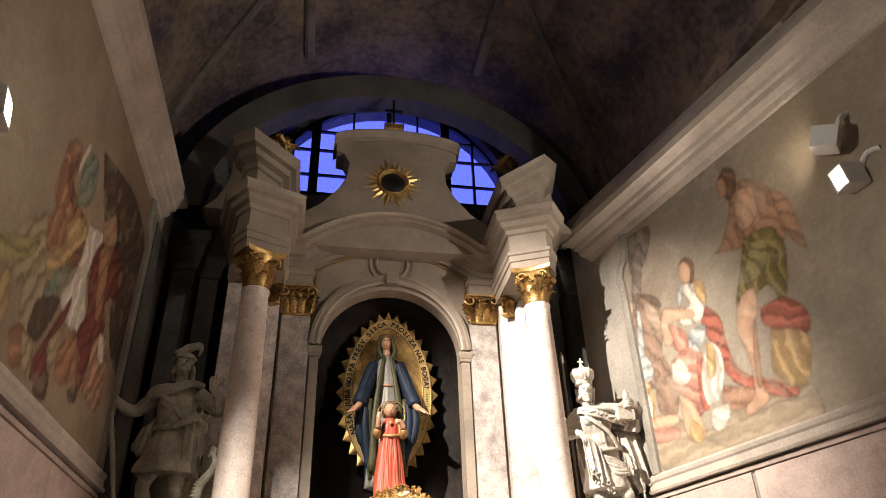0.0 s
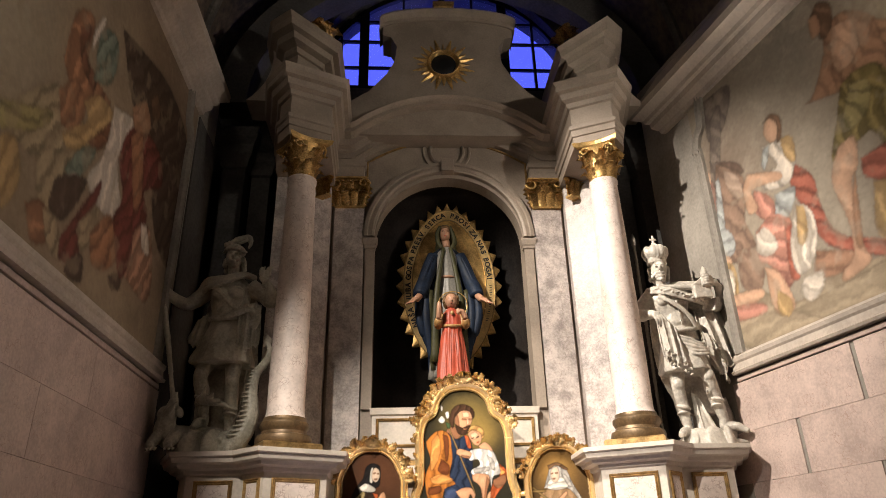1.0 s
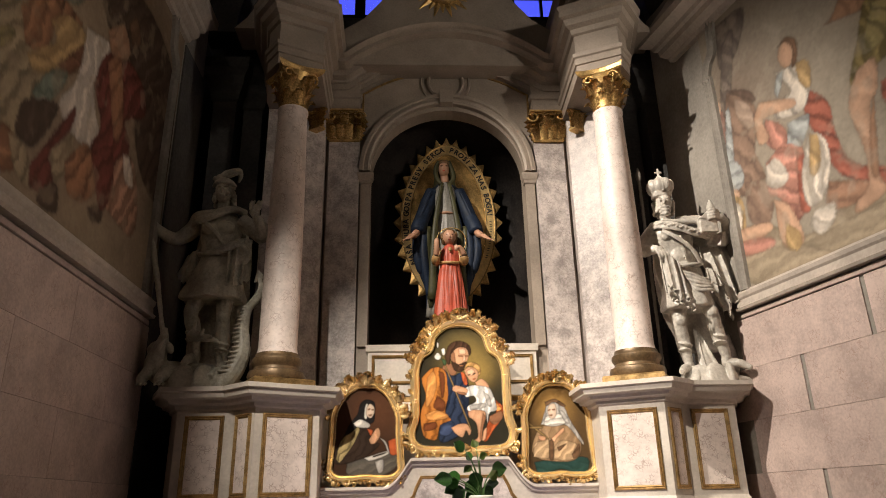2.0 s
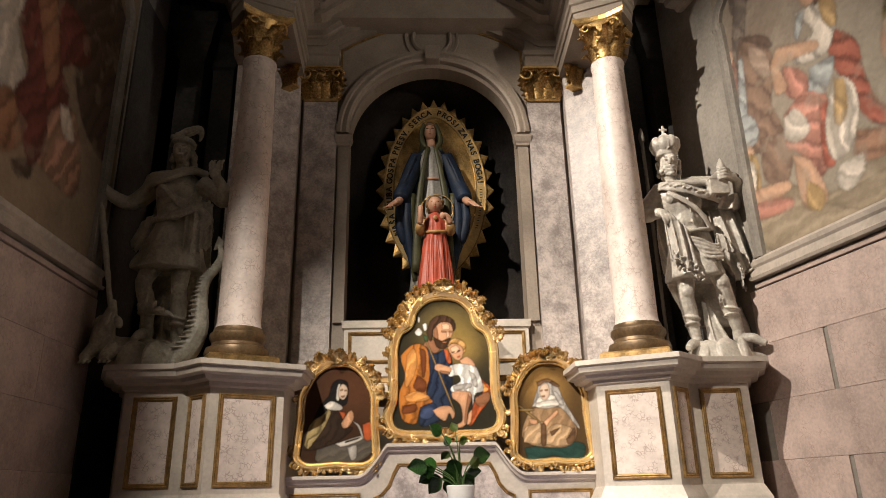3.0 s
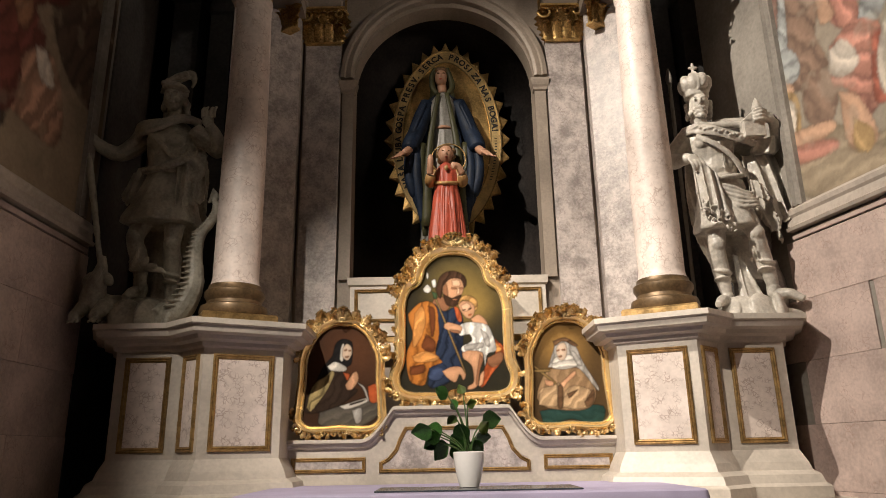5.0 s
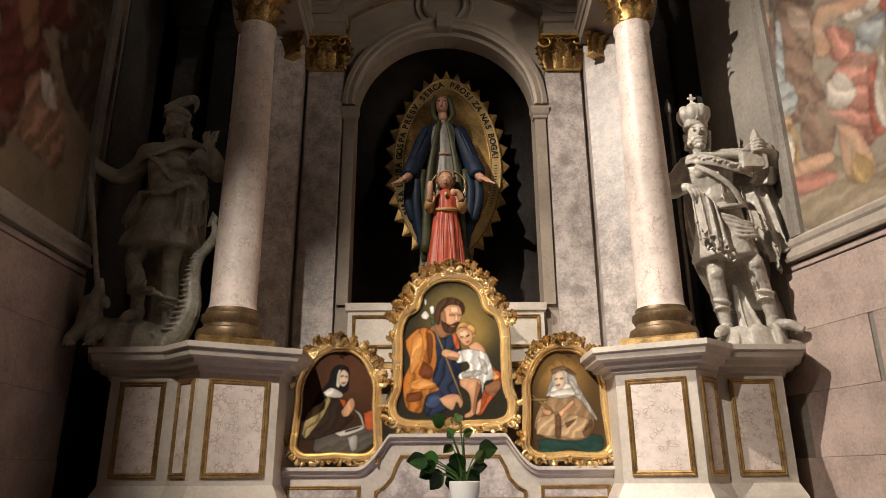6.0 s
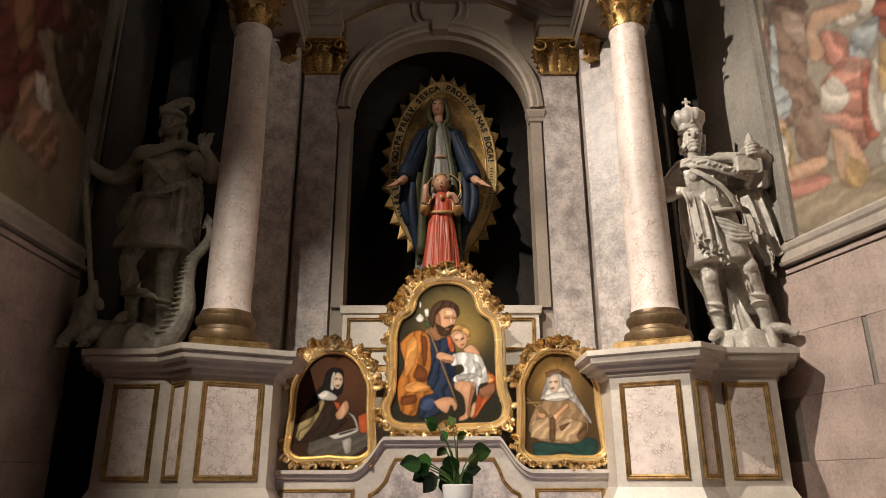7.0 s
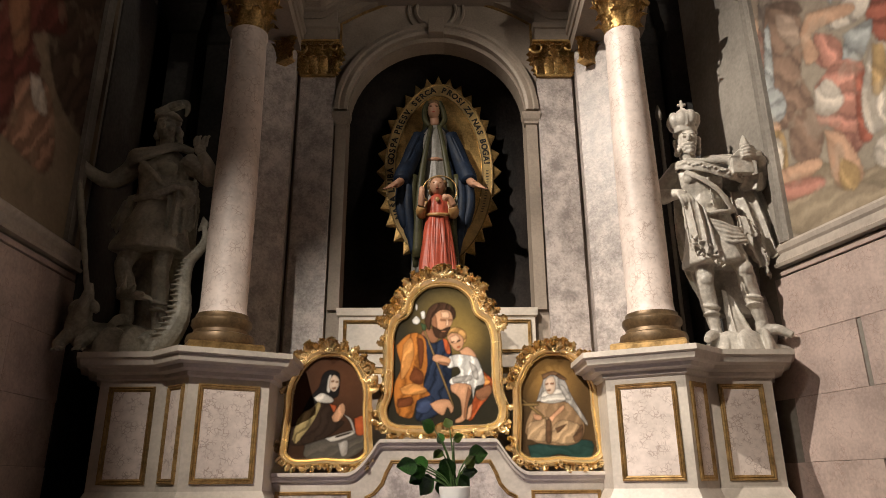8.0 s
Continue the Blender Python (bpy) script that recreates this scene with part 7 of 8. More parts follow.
# outlines on the walls as (along the wall, height)
FRESCO_RIGHT = [
    (EARTH, 0.2, 10, [(0.49, 2.94), (-0.07, 3.1), (-0.43, 2.86), (-0.73, 2.91), (-1.16, 2.89), (-1.4, 2.84), (-1.24, 2.39), (-0.33, 2.53)]),
    (EARTH, 0.2, 10, [(-0.42, 2.81), (-0.75, 2.83), (-1.15, 2.85), (-1.38, 2.79), (-1.34, 2.67), (-0.7, 2.67)]),
    (TREE, 0.3, 80, [(-0.04, 4.76), (-0.34, 4.7), (-0.21, 4.42), (-0.01, 4.39)]),
    (TREE, 0.3, 80, [(-0.07, 4.56), (-0.2, 4.59), (-0.04, 4.05), (0.06, 4.06)]),
    (MAUVE, 0.3, 80, [(0.34, 4.3), (0.15, 4.24), (0.22, 3.94), (0.33, 4.11)]),
    (HORSE, 0.3, 70, [(-0.03, 4.17), (-0.23, 4.01), (-0.27, 3.78), (-0.19, 3.59), (-0.24, 3.34), (0.03, 3.35), (0.08, 3.63), (0.05, 3.91)]),
    (HORSEL, 0.2, 50, [(-0.09, 4.08), (-0.21, 3.97), (-0.24, 3.8), (-0.17, 3.78), (-0.09, 3.93)]),
    (HORSED, 0.2, 50, [(-0.03, 4.19), (-0.24, 4.06), (-0.28, 3.94), (-0.15, 4.06)]),
    (MAUVE, 0.3, 80, [(0.23, 4.09), (0.04, 4.05), (0.09, 3.73), (0.24, 3.5), (0.29, 3.73)]),
    (FLESH, 0.2, 60, [(0.15, 4.19), (0.05, 4.14), (0.07, 4.04), (0.16, 4.07)]),
    (ROSEF, 0.3, 80, [(0.27, 3.72), (0.2, 3.64), (0.15, 3.42), (0.24, 3.37), (0.3, 3.54)]),
    (HORSE, 0.2, 80, [(-0.05, 3.42), (-0.28, 3.3), (-0.2, 3.05), (-0.03, 3.14)]),
    (BLUEG, 0.4, 70, [(0.01, 4.04), (-0.03, 4.01), (0.02, 3.6), (0.09, 3.63)]),
    (BLUEG, 0.3, 20, [(0.15, 3.59), (0.04, 3.64), (-0.04, 3.55), (-0.04, 3.43), (0.05, 3.4), (0.16, 3.47)]),
    (FLESH, 0.2, 60, [(0.17, 3.47), (0.03, 3.4), (0.04, 3.33), (0.17, 3.37)]),
    (OCHRE, 0.5, 70, [(0.27, 3.38), (0.03, 3.35), (0.01, 3.13), (0.11, 2.98), (0.3, 3.06)]),
    (PALE, 0.4, 60, [(0.16, 3.33), (0.04, 3.29), (0.06, 3.11), (0.16, 3.1)]),
    (FLESH, 0.2, 20, [(0.13, 3.12), (-0.18, 3.06), (-0.19, 2.99), (0.08, 2.98)]),
    (ROSEF, 0.2, 10, [(0.16, 3.04), (-0.17, 2.96), (-0.18, 2.88), (0.16, 2.93)]),
    (FLESH, 0.2, 80, [(0.3, 3.06), (0.16, 3.02), (0.21, 2.77), (0.34, 2.81)]),
    (ROSED, 0.45, 50, [(-0.72, 3.75), (-0.83, 3.59), (-0.83, 3.37), (-0.9, 3.14), (-1.16, 2.98), (-1.28, 2.89), (-1.23, 2.84), (-1, 2.96), (-0.8, 3.11), (-0.7, 3.4), (-0.65, 3.65)]),
    (BRICK, 0.3, 10, [(-0.71, 3.11), (-0.98, 2.98), (-0.93, 2.9), (-0.66, 2.94)]),
    (ROSEF, 0.4, 70, [(-0.33, 3.77), (-0.47, 3.63), (-0.47, 3.48), (-0.35, 3.52), (-0.3, 3.63)]),
    (PALE, 0.45, 60, [(-0.49, 4.03), (-0.73, 3.94), (-0.74, 3.78), (-0.64, 3.65), (-0.43, 3.71), (-0.44, 3.82), (-0.59, 3.82)]),
    (OCHRE, 0.3, 60, [(-0.66, 3.99), (-0.76, 3.94), (-0.74, 3.77), (-0.67, 3.82)]),
    (BLUEG, 0.3, 60, [(-0.5, 4), (-0.56, 3.99), (-0.48, 3.85), (-0.46, 3.91)]),
    (FLESH, 0.15, 20, [(-0.31, 3.91), (-0.57, 3.78), (-0.58, 3.71), (-0.32, 3.77), (-0.34, 3.62), (-0.24, 3.62), (-0.24, 3.82)]),
    (FLESH, 0, 0, [(-0.57, 4.18), (-0.64, 4.2), (-0.69, 4.1), (-0.65, 4.01), (-0.58, 4.01), (-0.54, 4.1)]),
    (HAIRF, 0.3, 60, [(-0.56, 4.19), (-0.64, 4.21), (-0.71, 4.13), (-0.68, 4), (-0.63, 3.98), (-0.67, 4.09), (-0.63, 4.18)]),
    (BLUEG, 0.45, 60, [(-0.51, 3.63), (-0.68, 3.59), (-0.58, 3.43), (-0.47, 3.46)]),
    (ROSEF, 0.5, 55, [(-0.27, 3.46), (-0.43, 3.51), (-0.56, 3.42), (-0.58, 3.3), (-0.48, 3.14), (-0.49, 3.01), (-0.4, 2.97), (-0.32, 3.17), (-0.24, 3.25)]),
    (PALE, 0.3, 55, [(-0.26, 3.44), (-0.36, 3.45), (-0.43, 3.29), (-0.34, 3.24), (-0.24, 3.31)]),
    (ROSED, 0.4, 70, [(-0.53, 3.43), (-0.58, 3.39), (-0.53, 3.16), (-0.54, 3), (-0.47, 3.02), (-0.49, 3.22)]),
    (PALE, 0.45, 75, [(-0.65, 3.49), (-0.75, 3.38), (-0.74, 3.19), (-0.64, 3.03), (-0.52, 3.04), (-0.53, 3.24)]),
    (OCHRE, 0.4, 75, [(-0.65, 3.47), (-0.71, 3.41), (-0.67, 3.22), (-0.59, 3.22)]),
    (PALE, 0.3, 30, [(-0.56, 2.98), (-0.71, 2.97), (-0.68, 2.86), (-0.57, 2.82), (-0.52, 2.9)]),
    (FLESH, 0.2, 70, [(-0.27, 3.19), (-0.38, 3.1), (-0.45, 2.87), (-0.4, 2.81), (-0.27, 2.87)]),
    (OCHRE, 0.3, 70, [(-0.33, 3), (-0.43, 2.88), (-0.39, 2.79), (-0.3, 2.84)]),
    (FLESHD, 0.3, 60, [(-1.2, 4.49), (-1.38, 4.47), (-1.53, 4.28), (-1.55, 3.99), (-1.49, 3.85), (-1.27, 4.01), (-1.14, 4.02), (-1.15, 4.25)]),
    (FLESH, 0.2, 60, [(-1.26, 4.44), (-1.4, 4.38), (-1.37, 4.16), (-1.22, 4.11), (-1.2, 4.26)]),
    (FLESHD, 0.2, 70, [(-1.15, 4.31), (-1.07, 4.18), (-0.98, 4.09), (-0.94, 4.08), (-1.19, 3.99), (-1.24, 4.01), (-1.17, 4.1), (-1.19, 4.25)]),
    (FLESHD, 0.3, 40, [(-1.52, 4.27), (-1.62, 4.15), (-1.65, 3.88), (-1.64, 3.73), (-1.57, 3.83), (-1.53, 4.02)]),
    (HAIRF, 0.4, 60, [(-1.15, 4.64), (-1.22, 4.69), (-1.3, 4.6), (-1.26, 4.44), (-1.17, 4.42), (-1.17, 4.52)]),
    (FLESHD, 0, 0, [(-1.12, 4.64), (-1.19, 4.61), (-1.18, 4.48), (-1.11, 4.48)]),
    (OLIVE, 0.5, 65, [(-1.19, 4.02), (-1.29, 4.05), (-1.45, 4), (-1.5, 3.8), (-1.37, 3.44), (-1.3, 3.62), (-1.18, 3.61), (-0.99, 3.59), (-1.11, 3.84)]),
    (OLIVEL, 0.4, 65, [(-1.25, 3.99), (-1.37, 3.94), (-1.32, 3.77), (-1.17, 3.71), (-1.13, 3.78)]),
    (FLESH, 0.15, 85, [(-1.06, 3.66), (-1.18, 3.66), (-1.15, 3.48), (-1.08, 3.4), (-1.07, 3.21), (-1.03, 3.01), (-1.05, 2.89), (-0.85, 2.84), (-0.85, 2.9), (-0.95, 2.97), (-0.98, 3.18), (-0.95, 3.48)]),
    (FLESHD, 0, 85, [(-1.12, 3.46), (-1.07, 3.21), (-1.03, 3.01), (-0.99, 3.03), (-1.04, 3.27)]),
    (ROSED, 0.4, 30, [(-1.18, 3.5), (-1.37, 3.49), (-1.5, 3.34), (-1.45, 3.19), (-1.18, 3.37)]),
    (OCHRE, 0.4, 60, [(-1.21, 3.33), (-1.45, 3.19), (-1.35, 2.89), (-1.14, 3.01)]),
]
FRESCO_LEFT = [
    (DKBR, 0.3, 60, [(-1.25, 4.33), (-0.38, 4.54), (0.2, 4.27), (0.17, 3.39), (-0.27, 3.45), (-0.6, 4), (-0.95, 4.01)]),
    (TAN2, 0.4, 70, [(-2.01, 3.25), (-1.74, 3.52), (-1.38, 3.47), (-1.53, 3.2), (-1.77, 3.08), (-1.97, 3.07)]),
    (OLIVEL, 0.4, 40, [(-2.24, 3.08), (-1.91, 3.27), (-1.73, 3.36), (-1.82, 3.2), (-2.19, 2.98)]),
    (OCHRE, 0.3, 60, [(-2.16, 2.91), (-1.97, 3.07), (-1.85, 2.92), (-1.91, 2.74), (-2.06, 2.69)]),
    (TAN2, 0.4, 70, [(-1.79, 3.13), (-1.55, 3.25), (-1.39, 3.19), (-1.51, 2.9), (-1.68, 2.9)]),
    (CLAY, 0.45, 75, [(-1.76, 3.67), (-1.74, 4), (-1.56, 4.09), (-1.54, 3.83), (-1.37, 3.81), (-1.2, 3.79), (-1.44, 3.6), (-1.65, 3.6)]),
    (CLAYD, 0.4, 75, [(-1.68, 3.94), (-1.58, 4.03), (-1.56, 3.85), (-1.41, 3.82), (-1.43, 3.73), (-1.6, 3.78)]),
    (TEAL, 0.4, 75, [(-1.44, 3.79), (-1.48, 4.08), (-1.33, 4.21), (-1.23, 4.13), (-1.26, 3.9)]),
    (PALE, 0.2, 60, [(-1.52, 3.92), (-1.45, 4.19), (-1.5, 4.17), (-1.54, 4.03)]),
    (CLAY, 0.4, 70, [(-1.73, 3.5), (-1.62, 3.65), (-1.45, 3.61), (-1.5, 3.42), (-1.64, 3.36)]),
    (OCHRE, 0.3, 60, [(-1.49, 3.61), (-1.36, 3.75), (-1.16, 3.78), (-1.1, 3.66), (-1.26, 3.46), (-1.59, 3.32), (-1.53, 3.42), (-1.41, 3.54)]),
    (CLAYD, 0.3, 40, [(-1.36, 3.44), (-1.14, 3.73), (-1.1, 3.66), (-1.24, 3.46)]),
    (OCHRE, 0.2, 20, [(-1.62, 3.32), (-1.43, 3.42), (-1.42, 3.35), (-1.54, 3.28)]),
    (TEAL, 0.3, 30, [(-1.52, 3.18), (-1.41, 3.37), (-1.26, 3.46), (-1.3, 3.31), (-1.44, 3.16)]),
    (PALE, 0.25, 75, [(-1.15, 3.83), (-0.84, 3.92), (-0.96, 3.63), (-0.93, 3.46), (-0.79, 3.3), (-0.99, 3.18), (-1.28, 3.25), (-1.16, 3.5)]),
    (MAROON, 0.35, 75, [(-0.98, 3.58), (-0.91, 3.83), (-0.67, 3.99), (-0.36, 3.97), (-0.27, 3.8), (-0.54, 3.6), (-0.42, 3.49), (-0.52, 3.24), (-0.73, 3.06), (-0.9, 3.21), (-0.83, 3.4)]),
    (CLAY, 0.3, 75, [(-0.87, 3.81), (-0.72, 3.94), (-0.56, 3.55), (-0.65, 3.42)]),
    (FLESHD, 0.2, 70, [(-0.93, 3.98), (-0.75, 4.16), (-0.61, 4.03), (-0.83, 3.88)]),
    (HAIRF, 0.2, 60, [(-0.7, 4.22), (-0.59, 4.34), (-0.49, 4.23), (-0.58, 4.12)]),
    (MAROON, 0.3, 45, [(-1.44, 2.81), (-1.31, 3.03), (-1.13, 3.34), (-1.13, 3.2), (-1.28, 2.98), (-1.22, 2.91), (-1.2, 2.79), (-1.38, 2.75)]),
    (PALE, 0.2, 60, [(-1.55, 2.95), (-1.52, 3.11), (-1.4, 3.22), (-1.35, 3.12), (-1.43, 2.99)]),
    (DKBR, 0.2, 60, [(-1.59, 3), (-1.55, 3.12), (-1.28, 3.25), (-1.41, 2.95), (-1.57, 2.92)]),
    (CLAY, 0.4, 70, [(-1.77, 2.85), (-1.63, 2.93), (-1.49, 2.81), (-1.64, 2.71)]),
    (TAN2, 0.4, 70, [(-1.62, 2.9), (-1.48, 2.91), (-1.39, 2.74), (-1.53, 2.77)]),
    (TAN2, 0.3, 70, [(-1.27, 3.01), (-1.08, 3.19), (-1.12, 2.96), (-1.21, 2.88)]),
    (CLAY, 0.4, 70, [(-1.13, 3.02), (-0.94, 3.22), (-0.74, 3.07), (-0.88, 2.9), (-1.06, 2.88)]),
    (DKBR, 0.1, 30, [(-1.31, 2.77), (-1.17, 2.87), (-1.12, 2.73), (-1.29, 2.7)]),
    (DKBR, 0.1, 30, [(-0.82, 2.89), (-0.67, 2.98), (-0.64, 2.88), (-0.76, 2.84)]),
    (CLAYP, 0.5, 75, [(-0.66, 2.99), (-0.65, 3.14), (-0.53, 3.36), (-0.32, 3.42), (-0.17, 3.15), (-0.21, 2.96), (-0.45, 2.96)]),
    (PALE, 0.2, 75, [(-0.5, 3.39), (-0.39, 3.41), (-0.29, 3.27), (-0.42, 3.25)]),
    (MAROON, 0.3, 75, [(-0.88, 3.2), (-0.66, 3.35), (-0.56, 3.11), (-0.68, 2.94)]),
]


def F_R(u, v):
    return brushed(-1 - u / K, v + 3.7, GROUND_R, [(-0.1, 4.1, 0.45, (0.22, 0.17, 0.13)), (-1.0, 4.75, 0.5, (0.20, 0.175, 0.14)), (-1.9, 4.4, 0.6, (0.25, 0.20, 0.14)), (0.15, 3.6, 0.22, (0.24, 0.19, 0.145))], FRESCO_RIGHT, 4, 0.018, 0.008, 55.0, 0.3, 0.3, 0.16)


def fresco(side, u0, u1, v0, v1, pigment, label):
    ob = tagged(new("fresco", canvas("fresco", u0, u1, v0, v1, 0.0085, -0.005, pigment, M_FRESCO)), label, "fresco")
    ob.matrix_world = wall_pose(side, -1, 3.7)
    return ob


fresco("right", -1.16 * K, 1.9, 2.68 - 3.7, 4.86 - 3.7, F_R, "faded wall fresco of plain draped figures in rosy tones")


def F_L(u, v):
    # soft dark spots at the altar end put the wall's dimmer light into the ground
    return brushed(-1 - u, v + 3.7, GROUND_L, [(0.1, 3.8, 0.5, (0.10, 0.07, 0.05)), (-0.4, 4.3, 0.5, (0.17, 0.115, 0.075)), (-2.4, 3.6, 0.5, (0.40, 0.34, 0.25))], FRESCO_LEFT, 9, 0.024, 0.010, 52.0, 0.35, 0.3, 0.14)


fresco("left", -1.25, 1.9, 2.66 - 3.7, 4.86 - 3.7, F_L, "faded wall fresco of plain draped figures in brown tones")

for side, plan, y_end in (("right", RW, 0.20), ("left", LW, 0.24)):
    kk = K if side == "right" else 1.0
    u0, u1 = -(y_end + 1) * kk, 6.0
    bm = bmesh.new()
    prof = [(0.0, -0.004), (0.0, -0.05), (0.018, -0.058), (0.03, -0.04), (0.075, -0.034), (0.09, -0.045), (0.115, -0.05), (0.125, -0.028), (0.14, -0.02), (0.14, -0.004)]
    sweep(bm, [(u0, 0, 0), (u1, 0, 0)], [(0, 0, 1)] * 2, prof, (0, 1, 0))
    ob = tagged(part("moulding_" + side, bm, M_CORNICE), "pale profiled moulding under the fresco", "moulding", kind="structure")
    ob.matrix_world = wall_pose(side, -1, 2.54)
    # upright moulding at the fresco's end, curling over under the cornice
    bm = bmesh.new()
    path = [(0.0, 0, 0.0), (0.0, 0, 1.55), (-0.02, 0, 1.70), (0.02, 0, 1.82), (0.09, 0, 1.90), (0.11, 0, 2.05), (0.13, 0, 2.15)]
    run = [tuple(float(c) for c in p) for p in spline(path, 6)]
    nn = []
    for k in range(len(run)):
        a, b = Vector(run[max(0, k - 1)]), Vector(run[min(len(run) - 1, k + 1)])
        t = (b - a).normalized()
        nn.append(Vector((t.z, 0, -t.x)))
    sweep(bm, run, nn, [(-0.045, -0.004), (-0.04, -0.028), (-0.02, -0.04), (-0.008, -0.022), (0.01, -0.036), (0.025, -0.022), (0.045, -0.03), (0.05, -0.004)], (0, 1, 0))
    ob = tagged(part("moulding_end_" + side, bm, M_PLASTER, smooth=35), "grey moulding curling at the fresco's end", "moulding", kind="structure")
    ob.matrix_world = wall_pose(side, -1, 2.68) @ Matrix.Translation((-(0.12 + 1) * kk, 0, 0))
    bm = bmesh.new()
    box(bm, u0, u1, -0.02, 0.0, 0, 0.03)
    ob = tagged(part("ledge_" + side, bevelled(bm, 0.005), M_JOINT), "narrow dark ledge on the dado", "ledge", kind="structure")
    ob.matrix_world = wall_pose(side, -1, 2.495)

# dark panel added over the left wall's end to stand in for shade
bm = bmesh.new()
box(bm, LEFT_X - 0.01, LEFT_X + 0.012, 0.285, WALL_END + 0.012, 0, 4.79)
tagged(part("wall_strip", bevelled(bm, 0.004), M_DARK), "added dark strip standing in for shade at the wall's end", "wall", kind="structure")
# pilasters in the recesses beside the altar, recess shade kept in their dark colour
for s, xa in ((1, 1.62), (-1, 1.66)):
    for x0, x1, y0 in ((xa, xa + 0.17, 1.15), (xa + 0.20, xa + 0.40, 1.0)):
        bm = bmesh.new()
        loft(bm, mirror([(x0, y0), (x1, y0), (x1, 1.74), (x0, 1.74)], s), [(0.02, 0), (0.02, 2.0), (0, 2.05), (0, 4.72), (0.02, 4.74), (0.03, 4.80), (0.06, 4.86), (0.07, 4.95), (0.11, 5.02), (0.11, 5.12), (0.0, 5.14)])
        tagged(part("recess_pilaster", bm, M_DARK), "plaster pilaster behind the statue, recess shade in its dark grey", "pilaster", kind="structure")
bm = bmesh.new()
tube(bm, [(1.60, 0.80, 2.05, 0.012), (1.60, 0.80, 3.0, 0.014), (1.60, 0.80, 3.85, 0.014)], seg=10)
tube(bm, [(1.60, 0.80, 3.85, 0.02), (1.60, 0.80, 3.90, 0.024), (1.60, 0.80, 3.97, 0.004)], seg=10)
tagged(part("pole", bm, M_PLASTER, smooth=40), "thin grey pole standing behind the statue", "pole")

# ---- lunette window ----
win = tagged(new("window_1"), "lunette window with dark glazing bars and blue dusk", "window", kind="structure")
WY = WIN_Y + 0.08


def lune_z(x):
    return WIN_C[1] + math.sqrt(max(0.0, WIN_R ** 2 - (x - WIN_C[0]) ** 2))


bm = bmesh.new()
ps = arc(*WIN_C, WIN_R - 0.03, 0, 180, 32)
sweep(bm, [(x, WY, z) for x, z in ps], [Vector((x - WIN_C[0], 0, z - WIN_C[1])).normalized() for x, z in ps], [(-0.03, -0.03), (0.03, -0.03), (0.03, 0.03), (-0.03, 0.03)], (0, 1, 0))
box(bm, WIN_C[0] - WIN_R, WIN_C[0] + WIN_R, WY - 0.03, WY + 0.03, WIN_C[1] - 0.05, WIN_C[1] + 0.03)
part("window_frame", bm, M_IRON, win)
for x, w in ((-0.86, 0.055), (0.78, 0.055), (-0.40, 0.012), (0.05, 0.03), (0.42, 0.012), (1.13, 0.014), (-1.12, 0.012)):
    bm = bmesh.new()
    box(bm, x - w, x + w, WY - 0.025, WY + 0.025, WIN_C[1], lune_z(x) - 0.02)
    part("glazing_bar", bm, M_IRON, win)
for z in (6.60, 6.98, 7.28):
    hw = math.sqrt(WIN_R ** 2 - (z - WIN_C[1]) ** 2) - 0.02
    bm = bmesh.new()
    box(bm, WIN_C[0] - hw, WIN_C[0] + hw, WY - 0.02, WY + 0.02, z - 0.012, z + 0.012)
    part("glazing_bar", bm, M_IRON, win)
M_GLASS = bpy.data.materials.new("window_glass")
M_GLASS.use_nodes = True
gb = M_GLASS.node_tree.nodes["Principled BSDF"]
gb.inputs["Transmission Weight"].default_value, gb.inputs["Roughness"].default_value, gb.inputs["IOR"].default_value = 1.0, 0.05, 1.45
gb.inputs["Base Color"].default_value = (0.95, 0.97, 1, 1)
edges = [-1.39, -0.86, 0.05, 0.78, 1.59]
for a, b in zip(edges, edges[1:]):
    bm = bmesh.new()
    xs_ = [a + (b - a) * k / 10 for k in range(11)]
    extrude_outline(bm, [(a, WIN_C[1]), (b, WIN_C[1])] + [(x, lune_z(x) - 0.01) for x in xs_[::-1]], WY - 0.003, WY + 0.003)
    part("pane", bm, M_GLASS, win).visible_shadow = False

# ---- spot lights on the walls ----
M_LAMPW = mat("white_lacquer", (0.75, 0.73, 0.70), 0.4, vary=0.03, bump=0.0)
M_GLOW = bpy.data.materials.new("lamp_glow")
M_GLOW.use_nodes = True
ge = M_GLOW.node_tree.nodes["Principled BSDF"]
ge.inputs["Emission Color"].default_value, ge.inputs["Emission Strength"].default_value = (1.0, 0.86, 0.70, 1), 60.0


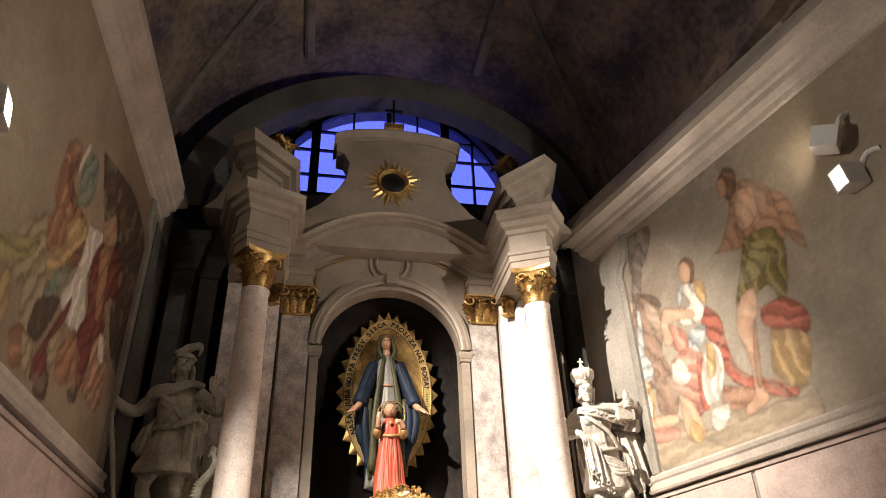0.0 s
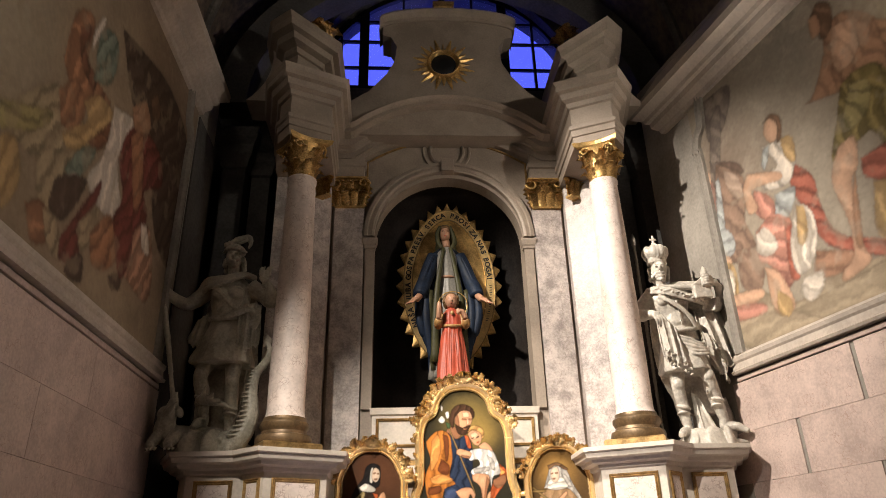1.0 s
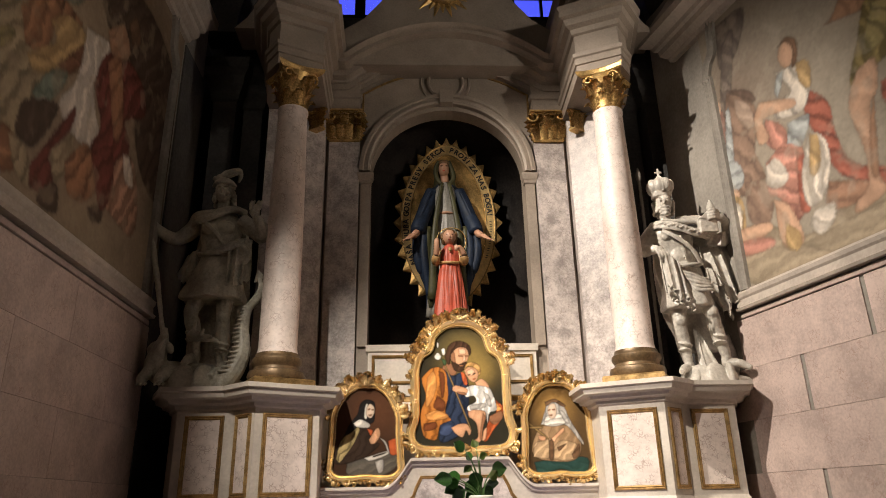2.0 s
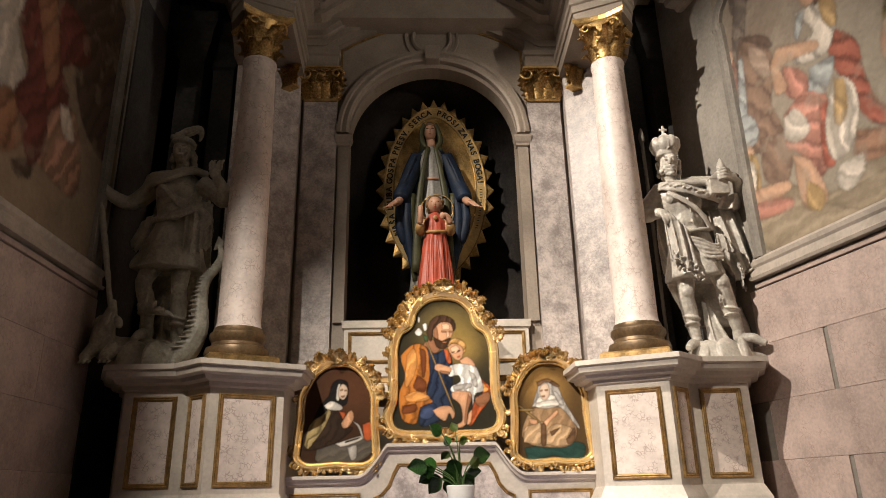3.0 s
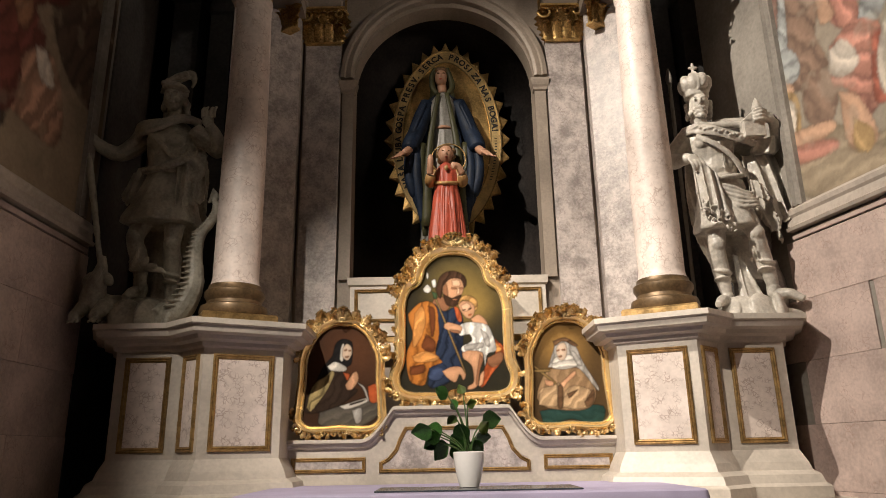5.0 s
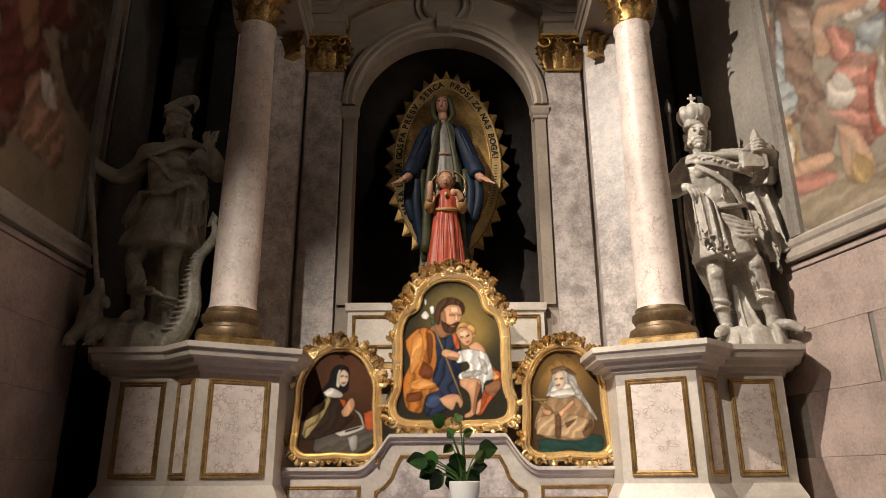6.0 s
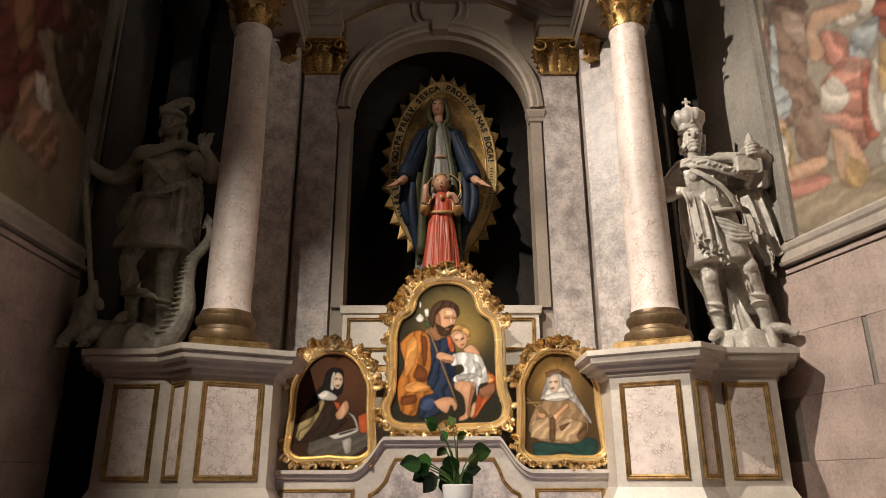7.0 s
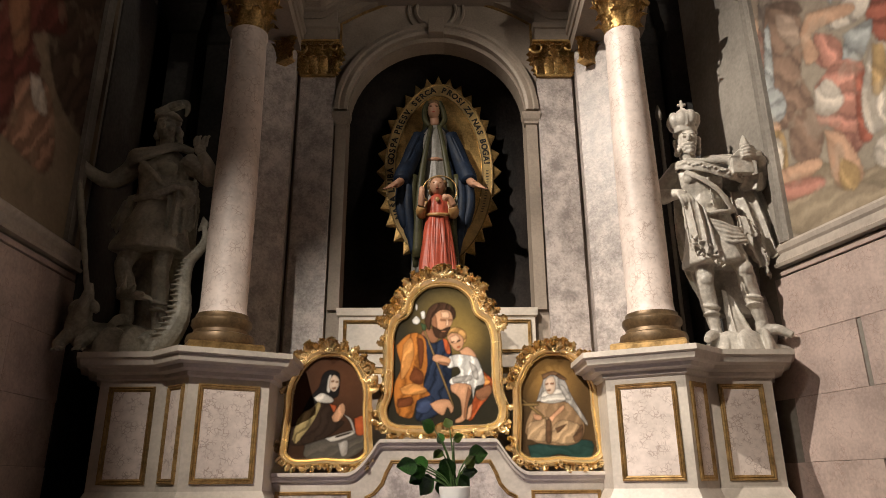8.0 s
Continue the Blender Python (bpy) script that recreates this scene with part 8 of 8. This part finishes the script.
def spot_fixture(at, aim, wall_point):
    """A lacquered lamp head on a short arm; the lens sits behind the light."""
    ob = thing("spot_light", "white wall spotlight with a rectangular head", "spotlight", "spotlights of the chapel")
    m = look(at, aim)
    bm = bmesh.new()
    for x0, x1, y0, y1 in ((-0.06, 0.06, -0.075, -0.062), (-0.06, 0.06, 0.062, 0.075), (-0.06, -0.048, -0.062, 0.062), (0.048, 0.06, -0.062, 0.062)):
        box(bm, x0, x1, y0, y1, 0.035, 0.17, m)
    box(bm, -0.06, 0.06, -0.075, 0.075, 0.17, 0.19, m)
    part("lamp_head", bm, M_LAMPW, ob)
    bm = bmesh.new()
    box(bm, -0.046, 0.046, -0.06, 0.06, 0.05, 0.055, m)
    part("lens", bm, M_GLOW, ob, "glowing lamp lens")
    back = m @ Vector((0, 0, 0.18))
    bm = bmesh.new()
    tube(bm, [(*back, 0.018), (*((back + Vector(wall_point)) / 2 + Vector((0, 0, 0.06))), 0.018), (*wall_point, 0.018)], seg=10)
    part("arm", bm, M_LAMPW, ob)
    return ob


spot_fixture(KEY, KEY_AIM, (-2.0, -1.8, 5.47))
spot_fixture(KEY2, KEY2_AIM, (-2.095, -4.3, 5.30))
spot_fixture(LAMP_L, LAMP_L_AIM, (-2.095, -2.7, 3.6))
spot_fixture(LAMP_R, LAMP_R_AIM, (right_x(-2.2) - 0.005, -2.2, 4.4))
spot_fixture(LAMP_R2, LAMP_R2_AIM, (right_x(-2.3) - 0.005, -2.3, 4.05))

# ---- stone blocks of the dado ----
BH, BW = 0.338, 1.05
bm = bmesh.new()
box(bm, -BW / 2 + 0.0008, BW / 2 - 0.0008, -0.008, 0.004, -BH / 2 + 0.0008, BH / 2 - 0.0008)
bmesh.ops.bevel(bm, geom=[e for e in bm.edges if all(v.co.y < 0 for v in e.verts)], offset=0.001, segments=1, affect="EDGES")
block = part("block", bm, M_WALLBLOCK, WALLS["wall_right"])
blk_me = block.data
first = True
for side, wall in (("right", WALLS["wall_right"]), ("left", WALLS["wall_left"])):
    for r in range(7):
        z = 2.49 - BH * (r + 0.5)
        for c in range(5):
            y = 0.28 - BW * (c + 0.5) + (BW / 2 if r % 2 else 0.0)
            ob = block if first else new("block", blk_me)
            first = False
            ob.parent = wall
            ob.matrix_world = wall_pose(side, y, z)
